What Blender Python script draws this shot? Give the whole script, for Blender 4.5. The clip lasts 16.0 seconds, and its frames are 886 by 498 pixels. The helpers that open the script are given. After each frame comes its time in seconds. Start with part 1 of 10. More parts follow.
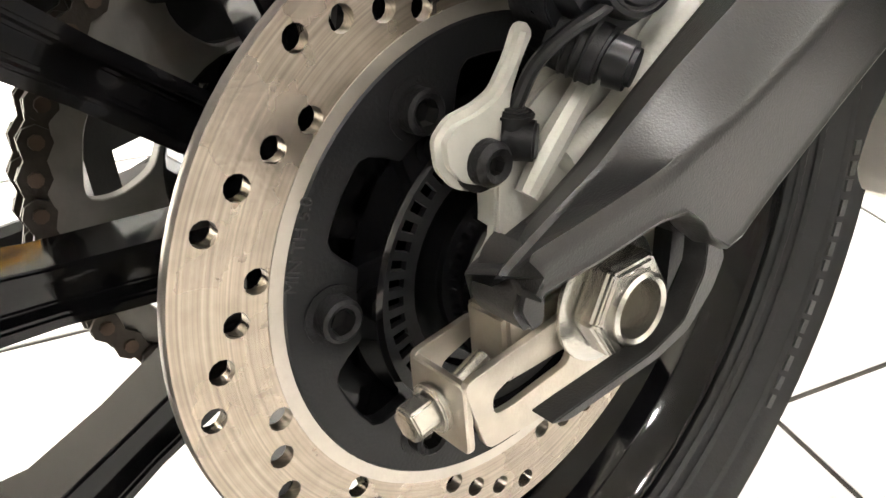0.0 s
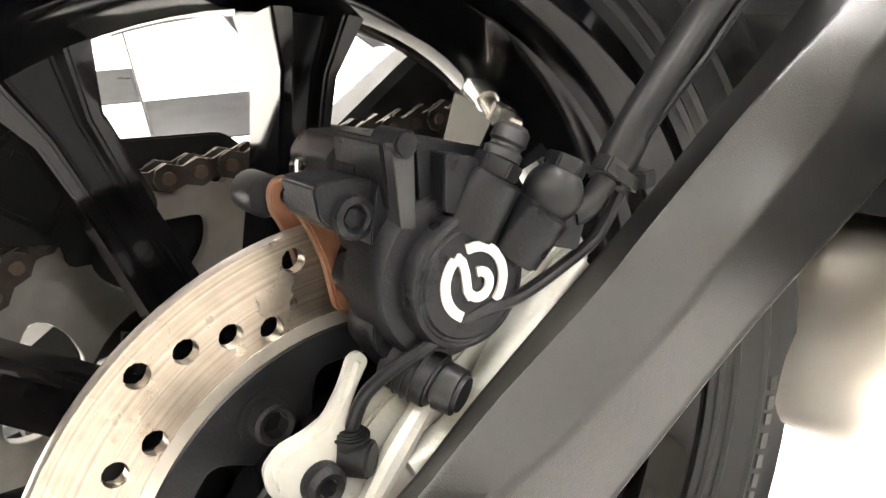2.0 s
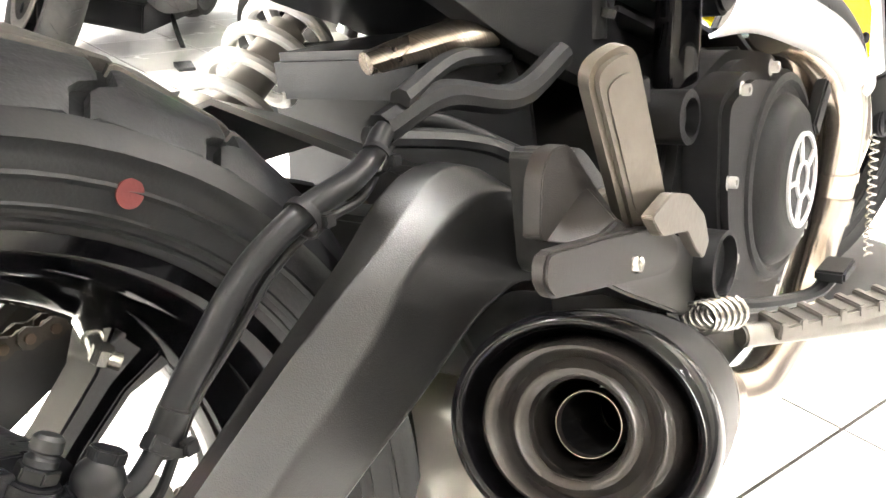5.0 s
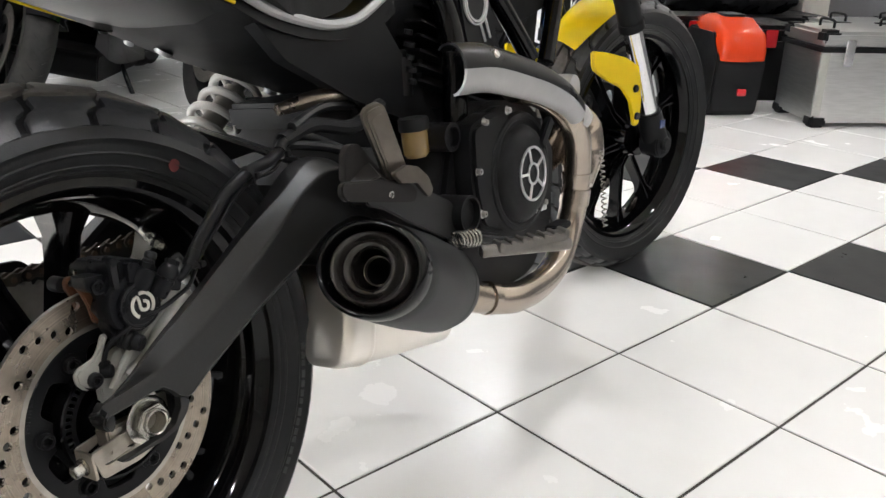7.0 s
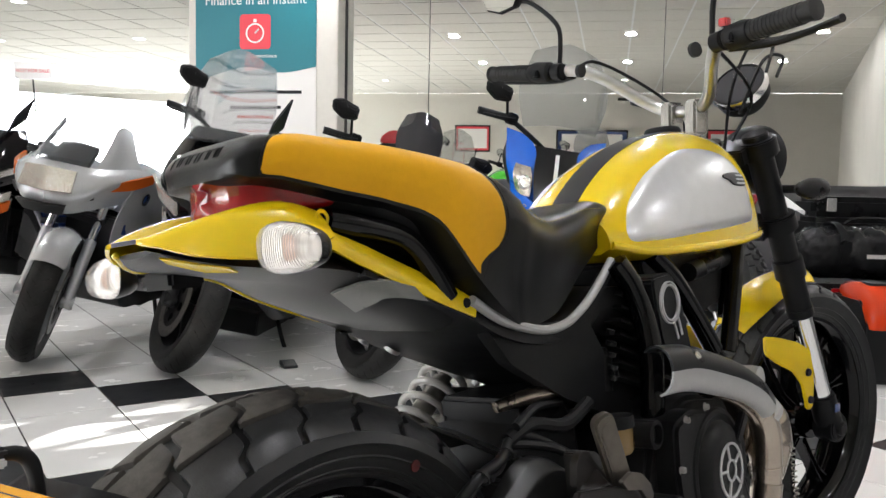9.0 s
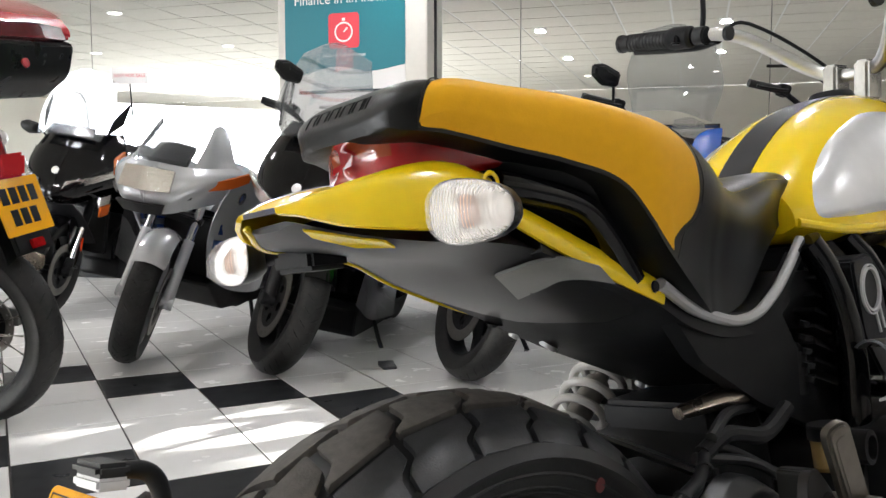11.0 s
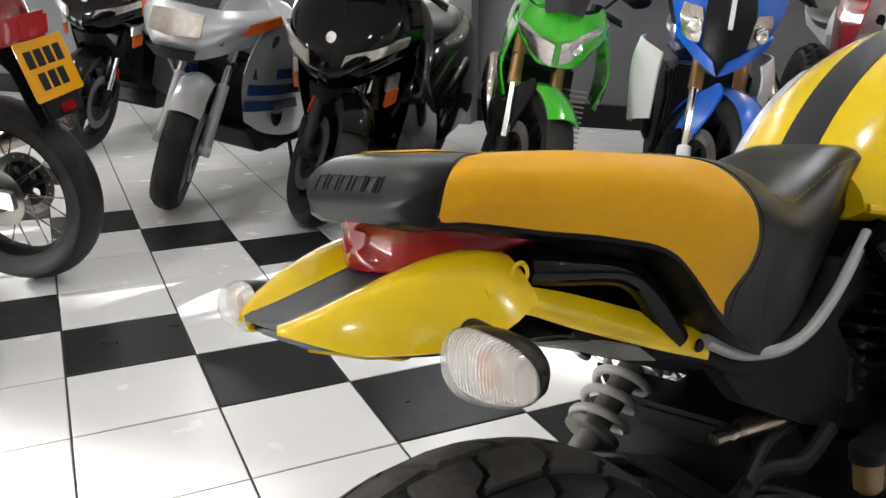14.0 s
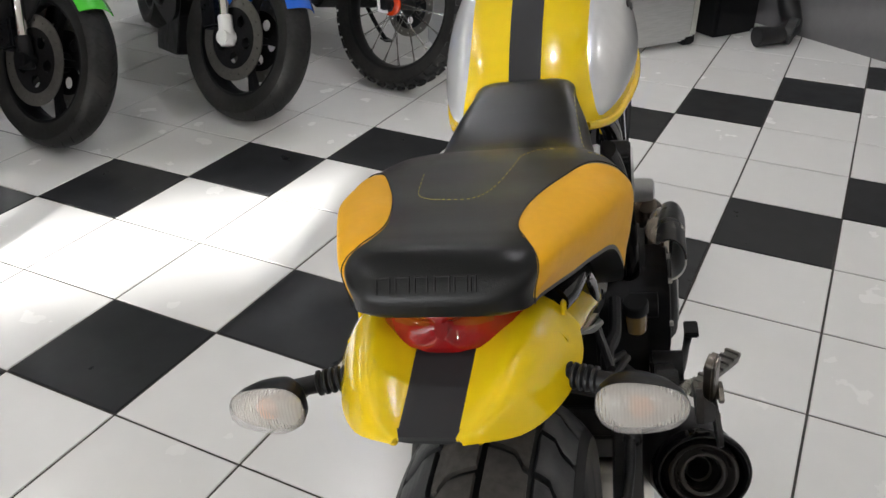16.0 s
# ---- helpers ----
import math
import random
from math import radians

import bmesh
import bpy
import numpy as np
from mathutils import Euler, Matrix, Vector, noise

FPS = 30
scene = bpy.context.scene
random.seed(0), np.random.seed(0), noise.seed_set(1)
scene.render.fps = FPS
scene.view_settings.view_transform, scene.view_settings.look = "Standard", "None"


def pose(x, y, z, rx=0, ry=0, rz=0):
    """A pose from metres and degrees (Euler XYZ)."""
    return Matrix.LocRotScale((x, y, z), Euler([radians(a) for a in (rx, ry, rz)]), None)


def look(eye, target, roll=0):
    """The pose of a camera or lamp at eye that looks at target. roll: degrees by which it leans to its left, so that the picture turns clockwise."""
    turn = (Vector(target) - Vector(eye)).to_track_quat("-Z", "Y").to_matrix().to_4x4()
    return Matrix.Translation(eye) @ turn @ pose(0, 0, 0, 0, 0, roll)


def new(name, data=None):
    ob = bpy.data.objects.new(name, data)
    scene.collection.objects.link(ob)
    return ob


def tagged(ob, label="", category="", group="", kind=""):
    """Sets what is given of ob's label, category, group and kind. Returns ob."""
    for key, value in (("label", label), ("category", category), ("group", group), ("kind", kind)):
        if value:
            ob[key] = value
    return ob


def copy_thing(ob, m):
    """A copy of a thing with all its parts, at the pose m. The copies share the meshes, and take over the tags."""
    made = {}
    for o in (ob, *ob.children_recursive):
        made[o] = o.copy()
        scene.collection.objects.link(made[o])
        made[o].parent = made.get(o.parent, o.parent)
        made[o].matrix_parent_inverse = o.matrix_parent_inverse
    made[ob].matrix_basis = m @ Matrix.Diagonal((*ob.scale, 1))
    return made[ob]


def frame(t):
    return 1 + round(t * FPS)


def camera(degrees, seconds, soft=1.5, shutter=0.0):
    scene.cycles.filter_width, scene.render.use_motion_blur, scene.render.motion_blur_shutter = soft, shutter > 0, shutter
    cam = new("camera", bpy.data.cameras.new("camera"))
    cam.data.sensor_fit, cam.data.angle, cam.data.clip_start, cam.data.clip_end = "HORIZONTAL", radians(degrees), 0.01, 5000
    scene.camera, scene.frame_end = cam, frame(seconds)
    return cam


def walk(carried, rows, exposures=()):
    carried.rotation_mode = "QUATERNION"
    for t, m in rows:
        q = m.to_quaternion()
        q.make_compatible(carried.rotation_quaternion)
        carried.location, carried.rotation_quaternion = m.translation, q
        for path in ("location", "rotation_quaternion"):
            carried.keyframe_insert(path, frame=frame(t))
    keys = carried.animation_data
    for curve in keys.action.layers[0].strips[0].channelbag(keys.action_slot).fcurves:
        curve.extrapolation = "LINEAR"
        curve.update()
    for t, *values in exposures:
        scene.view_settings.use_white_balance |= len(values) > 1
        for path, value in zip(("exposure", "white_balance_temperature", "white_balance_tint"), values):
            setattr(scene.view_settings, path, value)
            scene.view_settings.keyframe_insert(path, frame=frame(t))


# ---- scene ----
cam = camera(55.6, 16.0)

PATH = [
    (0, (-1.513, -0.865, 0.495), (0.047, -0.29, -0.617), 0.7),
    (0.5, (-1.507, -0.877, 0.514), (0.067, -0.248, -0.547), 0.5),
    (1, (-1.496, -0.891, 0.533), (0.1, -0.225, -0.473), 0.3),
    (1.5, (-1.488, -0.9, 0.55), (0.132, -0.206, -0.395), 0.2),
    (2, (-1.474, -0.914, 0.56), (0.176, -0.214, -0.328), 0.2),
    (2.5, (-1.453, -0.935, 0.572), (0.211, -0.256, -0.304), 0.8),
    (3, (-1.437, -0.965, 0.585), (0.245, -0.3, -0.269), 0.9),
    (3.5, (-1.426, -0.988, 0.583), (0.291, -0.38, -0.242), 0.6),
    (4, (-1.407, -1.004, 0.575), (0.364, -0.556, -0.237), 0.7),
    (4.5, (-1.405, -1.0, 0.596), (0.396, -0.693, -0.218), 1.0),
    (4.7, (-1.416, -1.001, 0.623), (0.389, -0.727, -0.194), 1.0),
    (6.8, (-1.918, -1.126, 0.758), (-0.055, -1.023, 0.037), 1.4),
    (7, (-1.944, -1.146, 0.767), (-0.08, -1.044, 0.049), 1.4),
    (7.5, (-1.98, -1.111, 0.812), (-0.074, -1.008, 0.215), 1.3),
    (8, (-2.0, -1.074, 0.855), (-0.037, -0.928, 0.501), 1.4),
    (8.5, (-2.003, -1.053, 0.857), (-0.029, -0.804, 0.656), 1.4),
    (9, (-2.002, -1.026, 0.841), (-0.046, -0.639, 0.679), 1.2),
    (9.2, (-1.996, -1.019, 0.838), (-0.051, -0.58, 0.683), 1.1),
    (11.3, (-1.87, -0.889, 0.781), (0.027, -0.282, 0.593), -0.4),
    (11.5, (-1.887, -0.878, 0.742), (-0.005, -0.237, 0.522), -0.5),
    (12, (-1.889, -0.861, 0.652), (-0.069, -0.112, 0.295), 1.1),
    (12.5, (-1.888, -0.864, 0.657), (-0.137, -0.054, 0.128), 1.3),
    (13, (-1.88, -0.916, 0.808), (-0.159, -0.089, 0.212), 0.4),
    (13.5, (-1.79, -0.908, 0.864), (-0.045, -0.14, 0.26), -0.2),
    (14, (-1.768, -0.889, 1.001), (0.022, -0.247, 0.381), 0.2),
    (14.5, (-1.803, -0.907, 1.132), (-0.028, -0.441, 0.336), 0.1),
    (15, (-1.755, -0.786, 1.215), (-0.001, -0.682, 0.26), 0.1),
    (15.5, (-1.75, -0.582, 1.224), (-0.035, -0.894, 0.242), 0.5),
    (16, (-1.767, -0.458, 1.215), (-0.13, -1.014, 0.209), 0.2),
]
EXPOSURES = [(0.0, 4.4, 6650, 10), (0.5, 4.80, 6650, 10), (2.0, 5.3, 6650, 10), (3.0, 5.34, 6650, 10), (3.5, 5.38, 6650, 10), (4.5, 5.6, 6650, 10), (7.0, 3.1, 6150, 10), (7.5, 3.33, 6150, 10), (8.0, 3.18, 6150, 10), (8.5, 2.72, 6150, 10), (9.0, 2.60, 6150, 10), (11.5, 2.58, 6150, 10), (12.0, 2.95, 6150, 10), (12.5, 3.14, 6150, 10), (13.0, 2.96, 6150, 10), (13.5, 2.62, 6150, 10), (14.0, 2.43, 6150, 10), (14.5, 2.63, 6150, 10), (15.0, 2.68, 6150, 10), (15.5, 2.36, 6150, 10), (16.0, 2.13, 6150, 10)]
walk(cam, [(t, look(eye, target, roll)) for t, eye, target, roll in PATH], EXPOSURES)

# ---- light ----
SUN_AZ = 35.0      # the sun's rays run towards +x and -y by this many degrees
SUN_EL = 12.9
world = bpy.data.worlds.new("world")
scene.world = world
world.use_nodes = True
wn = world.node_tree
sky = wn.nodes.new("ShaderNodeTexSky")
sky.sky_type = "NISHITA"
sky.sun_disc = False
sky.sun_elevation = radians(SUN_EL)
sky.sun_rotation = radians(270 + SUN_AZ)
wn.nodes["Background"].inputs[1].default_value = 0.05
wn.links.new(sky.outputs[0], wn.nodes["Background"].inputs[0])


def lamp(name, kind, m, energy, colour=(1, 1, 1), **more):
    data = bpy.data.lights.new(name, kind)
    data.energy, data.color = energy, colour
    if "size" in more:
        data.shape, data.size, data.size_y = "RECTANGLE", more["size"][0], more["size"][1]
    if "disk" in more:
        data.shape, data.size = "DISK", more["disk"]
    if "angle" in more:
        data.angle = radians(more["angle"])
    if "spread" in more:
        data.spread = radians(more["spread"])
    ob = new(name, data)
    ob.matrix_world = m
    return ob


sun_way = Vector((math.cos(radians(SUN_AZ)) * math.cos(radians(SUN_EL)), -math.sin(radians(SUN_AZ)) * math.cos(radians(SUN_EL)), -math.sin(radians(SUN_EL))))
lamp("sun", "SUN", look((0, 0, 6), Vector((0, 0, 6)) + sun_way), 5.0, (1, 0.95, 0.87), angle=0.6)
# daylight through the shop window, and the recessed ceiling lamps
lamp("window_daylight", "AREA", look((-7.55, 8.6, 1.35), (0.0, 0.0, 0.6)), 85, (0.97, 0.985, 1.0), size=(7.6, 2.2))
DOWNLIGHTS = [(x, y) for x in (-5.4, -3.0, -0.6, 1.8, 3.6) for y in (-3.4, -1.2, 1.0, 3.2, 5.4, 7.6)]
CEILING_Z = 2.70
for x, y in DOWNLIGHTS:
    if -3.5 < x < 4 and -4 < y < 4:
        lamp("downlight_lamp", "AREA", look((x, y, CEILING_Z - 0.03), (x, y, 0)), 2.1, (1.0, 0.965, 0.955), disk=0.13)

# ---- materials ----
def mat(name, colour, rough=0.5, metal=0.0, spread=0.0, grain=0.0, grain_size=200.0, stain=0.0, stain_colour=None, stain_size=6.0,
        coat=0.0, per_object=0.0, emit=0.0, transmission=0.0, alpha=1.0, rough_spread=0.0, stretch=None, ior=1.45, coords="Object", flakes=0.0):
    """A node material: colour that varies at a fine and a coarse scale, with a fine bump."""
    m = bpy.data.materials.new(name)
    m.use_nodes = True
    nt = m.node_tree
    b = nt.nodes["Principled BSDF"]
    link = nt.links.new
    co = nt.nodes.new("ShaderNodeTexCoord")
    mp = nt.nodes.new("ShaderNodeMapping")
    link(nt.nodes.new("ShaderNodeNewGeometry").outputs["Position"] if coords == "World" else co.outputs[coords], mp.inputs[0])
    if stretch:
        mp.inputs["Scale"].default_value = stretch

    def noise_tex(scale, detail=4.0):
        n = nt.nodes.new("ShaderNodeTexNoise")
        n.inputs["Scale"].default_value, n.inputs["Detail"].default_value = scale, detail
        link(mp.outputs[0], n.inputs["Vector"])
        return n

    def mix(fac, a, c, mode="MIX"):
        x = nt.nodes.new("ShaderNodeMix")
        x.data_type, x.blend_type = "RGBA", mode
        for socket, value in ((x.inputs[0], fac), (x.inputs[6], a), (x.inputs[7], c)):
            if hasattr(value, "is_output"):
                link(value, socket)
            else:
                socket.default_value = value if isinstance(value, float) else (*value[:3], 1)
        return x.outputs[2]

    def ramp(value, low, high, to_low=0.0, to_high=1.0):
        r = nt.nodes.new("ShaderNodeMapRange")
        link(value, r.inputs[0])
        for k, v in zip((1, 2, 3, 4), (low, high, to_low, to_high)):
            r.inputs[k].default_value = v
        return r.outputs[0]

    base = tuple(colour)
    out = base
    if spread:
        n1 = noise_tex(grain_size * 0.25)
        out = mix(ramp(n1.outputs[0], 0.3, 0.7), tuple(c * (1 - spread) for c in base), tuple(min(1, c * (1 + spread)) for c in base))
    if stain:
        n2 = noise_tex(stain_size, 6.0)
        out = mix(ramp(n2.outputs[0], 0.48, 0.72, 0.0, stain), out, stain_colour or tuple(c * 0.5 for c in base))
    if per_object:
        info = nt.nodes.new("ShaderNodeObjectInfo")
        out = mix(ramp(info.outputs["Random"], 0, 1, 0, per_object), out, tuple(c * 0.6 for c in base))
    if hasattr(out, "is_output"):
        link(out, b.inputs["Base Color"])
    else:
        b.inputs["Base Color"].default_value = (*base, 1)
    b.inputs["Roughness"].default_value, b.inputs["Metallic"].default_value = rough, metal
    if rough_spread:
        n3 = noise_tex(stain_size * 2.3, 5.0)
        link(ramp(n3.outputs[0], 0.3, 0.7, max(0.02, rough - rough_spread), rough + rough_spread), b.inputs["Roughness"])
    if grain:
        n4 = noise_tex(grain_size, 2.0)
        bump = nt.nodes.new("ShaderNodeBump")
        bump.inputs["Strength"].default_value, bump.inputs["Distance"].default_value = grain, 0.001
        link(n4.outputs[0], bump.inputs["Height"])
        link(bump.outputs[0], b.inputs["Normal"])
    b.inputs["Coat Weight"].default_value = coat
    b.inputs["Coat Roughness"].default_value = 0.04
    b.inputs["IOR"].default_value = 1.38 if name == "rubber_wall" else 1.5 if "rubber" in name else 1.27 if ior == 1.45 and not coat and max(base) < 0.05 else ior
    if transmission:
        b.inputs["Transmission Weight"].default_value = transmission
    if alpha < 1:
        b.inputs["Alpha"].default_value = alpha
    if emit:
        b.inputs["Emission Color"].default_value = (*base, 1)
        b.inputs["Emission Strength"].default_value = emit
    return m


M = {}
M["tile_white"] = mat("tile_white", (0.79, 0.785, 0.77), 0.25, spread=0.012, grain=0.03, grain_size=60, stain=0.03, stain_colour=(0.55, 0.53, 0.5), stain_size=3, per_object=0.07, rough_spread=0.03, coords="World")
M["tile_black"] = mat("tile_black", (0.022, 0.023, 0.025), 0.32, spread=0.15, grain=0.06, grain_size=60, stain=0.25, stain_colour=(0.045, 0.045, 0.045), stain_size=5, rough_spread=0.05, per_object=0.3, coords="World")
M["grout"] = mat("grout", (0.05, 0.045, 0.04), 0.9, spread=0.3, grain=0.4, grain_size=400)
M["wall_white"] = mat("wall_white", (0.64, 0.61, 0.55), 0.7, spread=0.02, grain=0.15, grain_size=120, stain=0.12, stain_size=2)
M["wall_grey"] = mat("wall_grey", (0.15, 0.148, 0.152), 0.6, spread=0.04, grain=0.15, grain_size=120, stain=0.2, stain_size=2)
M["skirting"] = mat("skirting", (0.012, 0.012, 0.012), 0.4, spread=0.1, grain=0.1)
M["ceiling_tile"] = mat("ceiling_tile", (0.60, 0.575, 0.52), 0.9, spread=0.03, grain=0.3, grain_size=90)
M["ceiling_grid"] = mat("ceiling_grid", (0.7, 0.7, 0.69), 0.5, spread=0.02)
M["mirror"] = mat("mirror", (0.86, 0.88, 0.87), 0.01, metal=1.0)
M["lamp_glow"] = mat("lamp_glow", (1.0, 0.92, 0.8), 0.5, emit=2.5)
M["steel_ring"] = mat("steel_ring", (0.8, 0.8, 0.8), 0.2, metal=1.0)
M["frame_alu"] = mat("frame_alu", (0.6, 0.6, 0.6), 0.4, metal=0.8, spread=0.03)
M["outside"] = mat("outside", (1.0, 0.99, 0.97), 0.9, emit=1.6)
M["rubber"] = mat("rubber", (0.027, 0.028, 0.0298), 0.42, spread=0.2, grain=0.25, grain_size=500, stain=0.35, stain_colour=(0.03, 0.028, 0.026), stain_size=14, rough_spread=0.1)
M["rubber_wall"] = mat("rubber_wall", (0.0085, 0.009, 0.0096), 0.42, spread=0.15, grain=0.12, grain_size=500, stain=0.3, stain_colour=(0.03, 0.03, 0.03), stain_size=18)
M["rubber_dust"] = mat("rubber_dust", (0.068, 0.062, 0.055), 0.75, spread=0.25, grain=0.3, grain_size=400, stain=0.5, stain_colour=(0.03, 0.028, 0.027), stain_size=20)
M["gloss_black"] = mat("gloss_black", (0.0026, 0.0026, 0.003), 0.08, ior=1.33, spread=0.1, grain=0.02, grain_size=60, stain=0.1, stain_colour=(0.012, 0.012, 0.012), stain_size=25, rough_spread=0.03)
M["satin_black"] = mat("satin_black", (0.007, 0.0073, 0.008), 0.38, spread=0.1, grain=0.12, grain_size=700, rough_spread=0.08)
M["arm_grey"] = mat("arm_grey", (0.0145, 0.0145, 0.0143), 0.34, ior=1.48, metal=0.2, spread=0.12, grain=0.17, grain_size=1300, rough_spread=0.06)
M["engine_black"] = mat("engine_black", (0.010, 0.010, 0.0105), 0.45, metal=0.2, spread=0.12, grain=0.35, grain_size=800)
M["plastic"] = mat("plastic", (0.0068, 0.007, 0.0075), 0.48, spread=0.1, grain=0.25, grain_size=900, rough_spread=0.07)
M["plastic_smooth"] = mat("plastic_smooth", (0.009, 0.0093, 0.010), 0.3, spread=0.06, grain=0.06, grain_size=300, rough_spread=0.05)
M["caliper"] = mat("caliper", (0.0065, 0.0068, 0.008), 0.32, metal=0.1, ior=1.45, spread=0.15, grain=0.2, grain_size=700, stain=0.3, stain_colour=(0.018, 0.018, 0.02), stain_size=40, rough_spread=0.07)
M["bright_alu"] = mat("bright_alu", (0.40, 0.40, 0.365), 0.45, metal=0.3, spread=0.06, grain=0.2, grain_size=500, stain=0.3, stain_colour=(0.27, 0.27, 0.24), stain_size=30)
M["disc_steel"] = mat("disc_steel", (0.335, 0.290, 0.240), 0.28, metal=0.95, spread=0.1, grain=0.06, grain_size=600, stain=0.15, stain_colour=(0.27, 0.22, 0.17), stain_size=12, rough_spread=0.05)
# rings that the pads have worn into the disc
nt = M["disc_steel"].node_tree
sep, out_c = nt.nodes.new("ShaderNodeVectorMath"), nt.nodes.new("ShaderNodeTexNoise")
off = nt.nodes.new("ShaderNodeVectorMath")
off.operation, off.inputs[1].default_value = "SUBTRACT", (0.0, 0.0, 0.315)
sep.operation = "LENGTH"
geo_co = nt.nodes.new("ShaderNodeTexCoord")
nt.links.new(geo_co.outputs["Object"], off.inputs[0])
nt.links.new(off.outputs[0], sep.inputs[0])
out_c.noise_dimensions = "1D"
out_c.inputs["Scale"].default_value, out_c.inputs["Detail"].default_value = 900.0, 6.0
nt.links.new(sep.outputs["Value"], out_c.inputs["W"])
ring_mix = nt.nodes.new("ShaderNodeMix")
ring_mix.data_type, ring_mix.blend_type = "RGBA", "MULTIPLY"
ring_map = nt.nodes.new("ShaderNodeMapRange")
for k, v in zip((1, 2, 3, 4), (0.3, 0.7, 0.72, 1.1)):
    ring_map.inputs[k].default_value = v
nt.links.new(out_c.outputs[0], ring_map.inputs[0])
bsdf = nt.nodes["Principled BSDF"]
old = bsdf.inputs["Base Color"].links[0].from_socket
ring_mix.inputs[0].default_value = 1.0
nt.links.new(old, ring_mix.inputs[6])
nt.links.new(ring_map.outputs[0], ring_mix.inputs[7])
nt.links.new(ring_mix.outputs[2], bsdf.inputs["Base Color"])
M["disc_ring"] = mat("disc_ring", (0.42, 0.39, 0.35), 0.36, metal=0.85, spread=0.06, grain=0.12, grain_size=500)
M["zinc"] = mat("zinc", (0.44, 0.43, 0.40), 0.27, metal=0.95, spread=0.1, grain=0.15, grain_size=400, stain=0.3, stain_colour=(0.36, 0.35, 0.31), stain_size=60)
M["plate_steel"] = mat("plate_steel", (0.40, 0.37, 0.32), 0.36, metal=0.85, spread=0.08, grain=0.15, grain_size=500, stain=0.35, stain_colour=(0.4, 0.34, 0.28), stain_size=40)
M["swoosh_grey"] = mat("swoosh_grey", (0.16, 0.16, 0.15), 0.35, spread=0.04, grain=0.1, grain_size=900)
# near-black for deep bores: the shade inside them is put into the colour
M["bore_dark"] = mat("bore_dark", (0.004, 0.004, 0.004), 0.9, spread=0.3, grain=0.2)
M["paving"] = mat("paving", (0.5, 0.48, 0.45), 0.8, spread=0.1, grain=0.3, grain_size=20, stain=0.2, stain_size=1)
M["chrome"] = mat("chrome", (0.78, 0.78, 0.78), 0.08, metal=1.0, spread=0.02)
M["exhaust_steel"] = mat("exhaust_steel", (0.44, 0.385, 0.33), 0.22, metal=1.0, spread=0.05, grain=0.05, grain_size=300, stain=0.45, stain_colour=(0.34, 0.26, 0.19), stain_size=4, rough_spread=0.06)
M["box_steel"] = mat("box_steel", (0.86, 0.82, 0.76), 0.30, metal=0.9, spread=0.02, grain=0.03, grain_size=120, stain=0.06, stain_colour=(0.6, 0.52, 0.42), stain_size=3)
M["muffler_black"] = mat("muffler_black", (0.016, 0.0165, 0.0175), 0.42, spread=0.08, grain=0.15, grain_size=900)
M["brushed_alu"] = mat("brushed_alu", (0.62, 0.62, 0.61), 0.3, metal=0.95, spread=0.08, grain=0.15, grain_size=60, stretch=(1, 1, 12))
M["copper_pad"] = mat("copper_pad", (0.16, 0.075, 0.042), 0.48, metal=0.25, spread=0.2, grain=0.3, grain_size=300, stain=0.4, stain_colour=(0.12, 0.06, 0.04), stain_size=50)
M["yellow_paint"] = mat("yellow_paint", (0.78, 0.55, 0.003), 0.20, coat=0.6, spread=0.02, ior=1.35)
M["yellow_leather"] = mat("yellow_leather", (0.70, 0.355, 0.004), 0.5, ior=1.32, spread=0.025, grain=0.12, grain_size=450, rough_spread=0.06)
M["black_leather"] = mat("black_leather", (0.0055, 0.0058, 0.006), 0.31, ior=1.33, spread=0.05, grain=0.22, grain_size=700)
M["stripe_grey"] = mat("stripe_grey", (0.026, 0.026, 0.028), 0.42, ior=1.35, spread=0.04, grain=0.05)
M["silver_paint"] = mat("silver_paint", (0.60, 0.605, 0.61), 0.30, metal=0.25, coat=0.8, spread=0.03)
M["trim_silver"] = mat("trim_silver", (0.42, 0.42, 0.42), 0.4, metal=0.3, spread=0.03)
M["stitch_yellow"] = mat("stitch_yellow", (0.5, 0.42, 0.08), 0.6)
M["red_lens"] = mat("red_lens", (0.24, 0.005, 0.006), 0.10, spread=0.25, grain_size=120, coat=0.6, ior=1.4)
M["dark_red_lens"] = mat("dark_red_lens", (0.075, 0.006, 0.008), 0.25, spread=0.1, ior=1.3)
M["amber_lens"] = mat("amber_lens", (0.42, 0.085, 0.012), 0.18, ior=1.4)
M["lens_white"] = mat("lens_white", (0.78, 0.75, 0.72), 0.2, spread=0.03, coat=0.6)
M["dim_amber_lens"] = mat("dim_amber_lens", (0.21, 0.032, 0.006), 0.12, spread=0.2, grain_size=120, coat=0.6, ior=1.4)
M["lamp_silver"] = mat("lamp_silver", (0.60, 0.57, 0.53), 0.18, metal=0.95, spread=0.25, grain_size=600)
M["amber_bulb"] = mat("amber_bulb", (0.60, 0.33, 0.20), 0.3, spread=0.1)
M["ribbed_lens"] = mat("ribbed_lens", (0.62, 0.60, 0.58), 0.08, alpha=0.40, ior=1.5, coat=0.8)
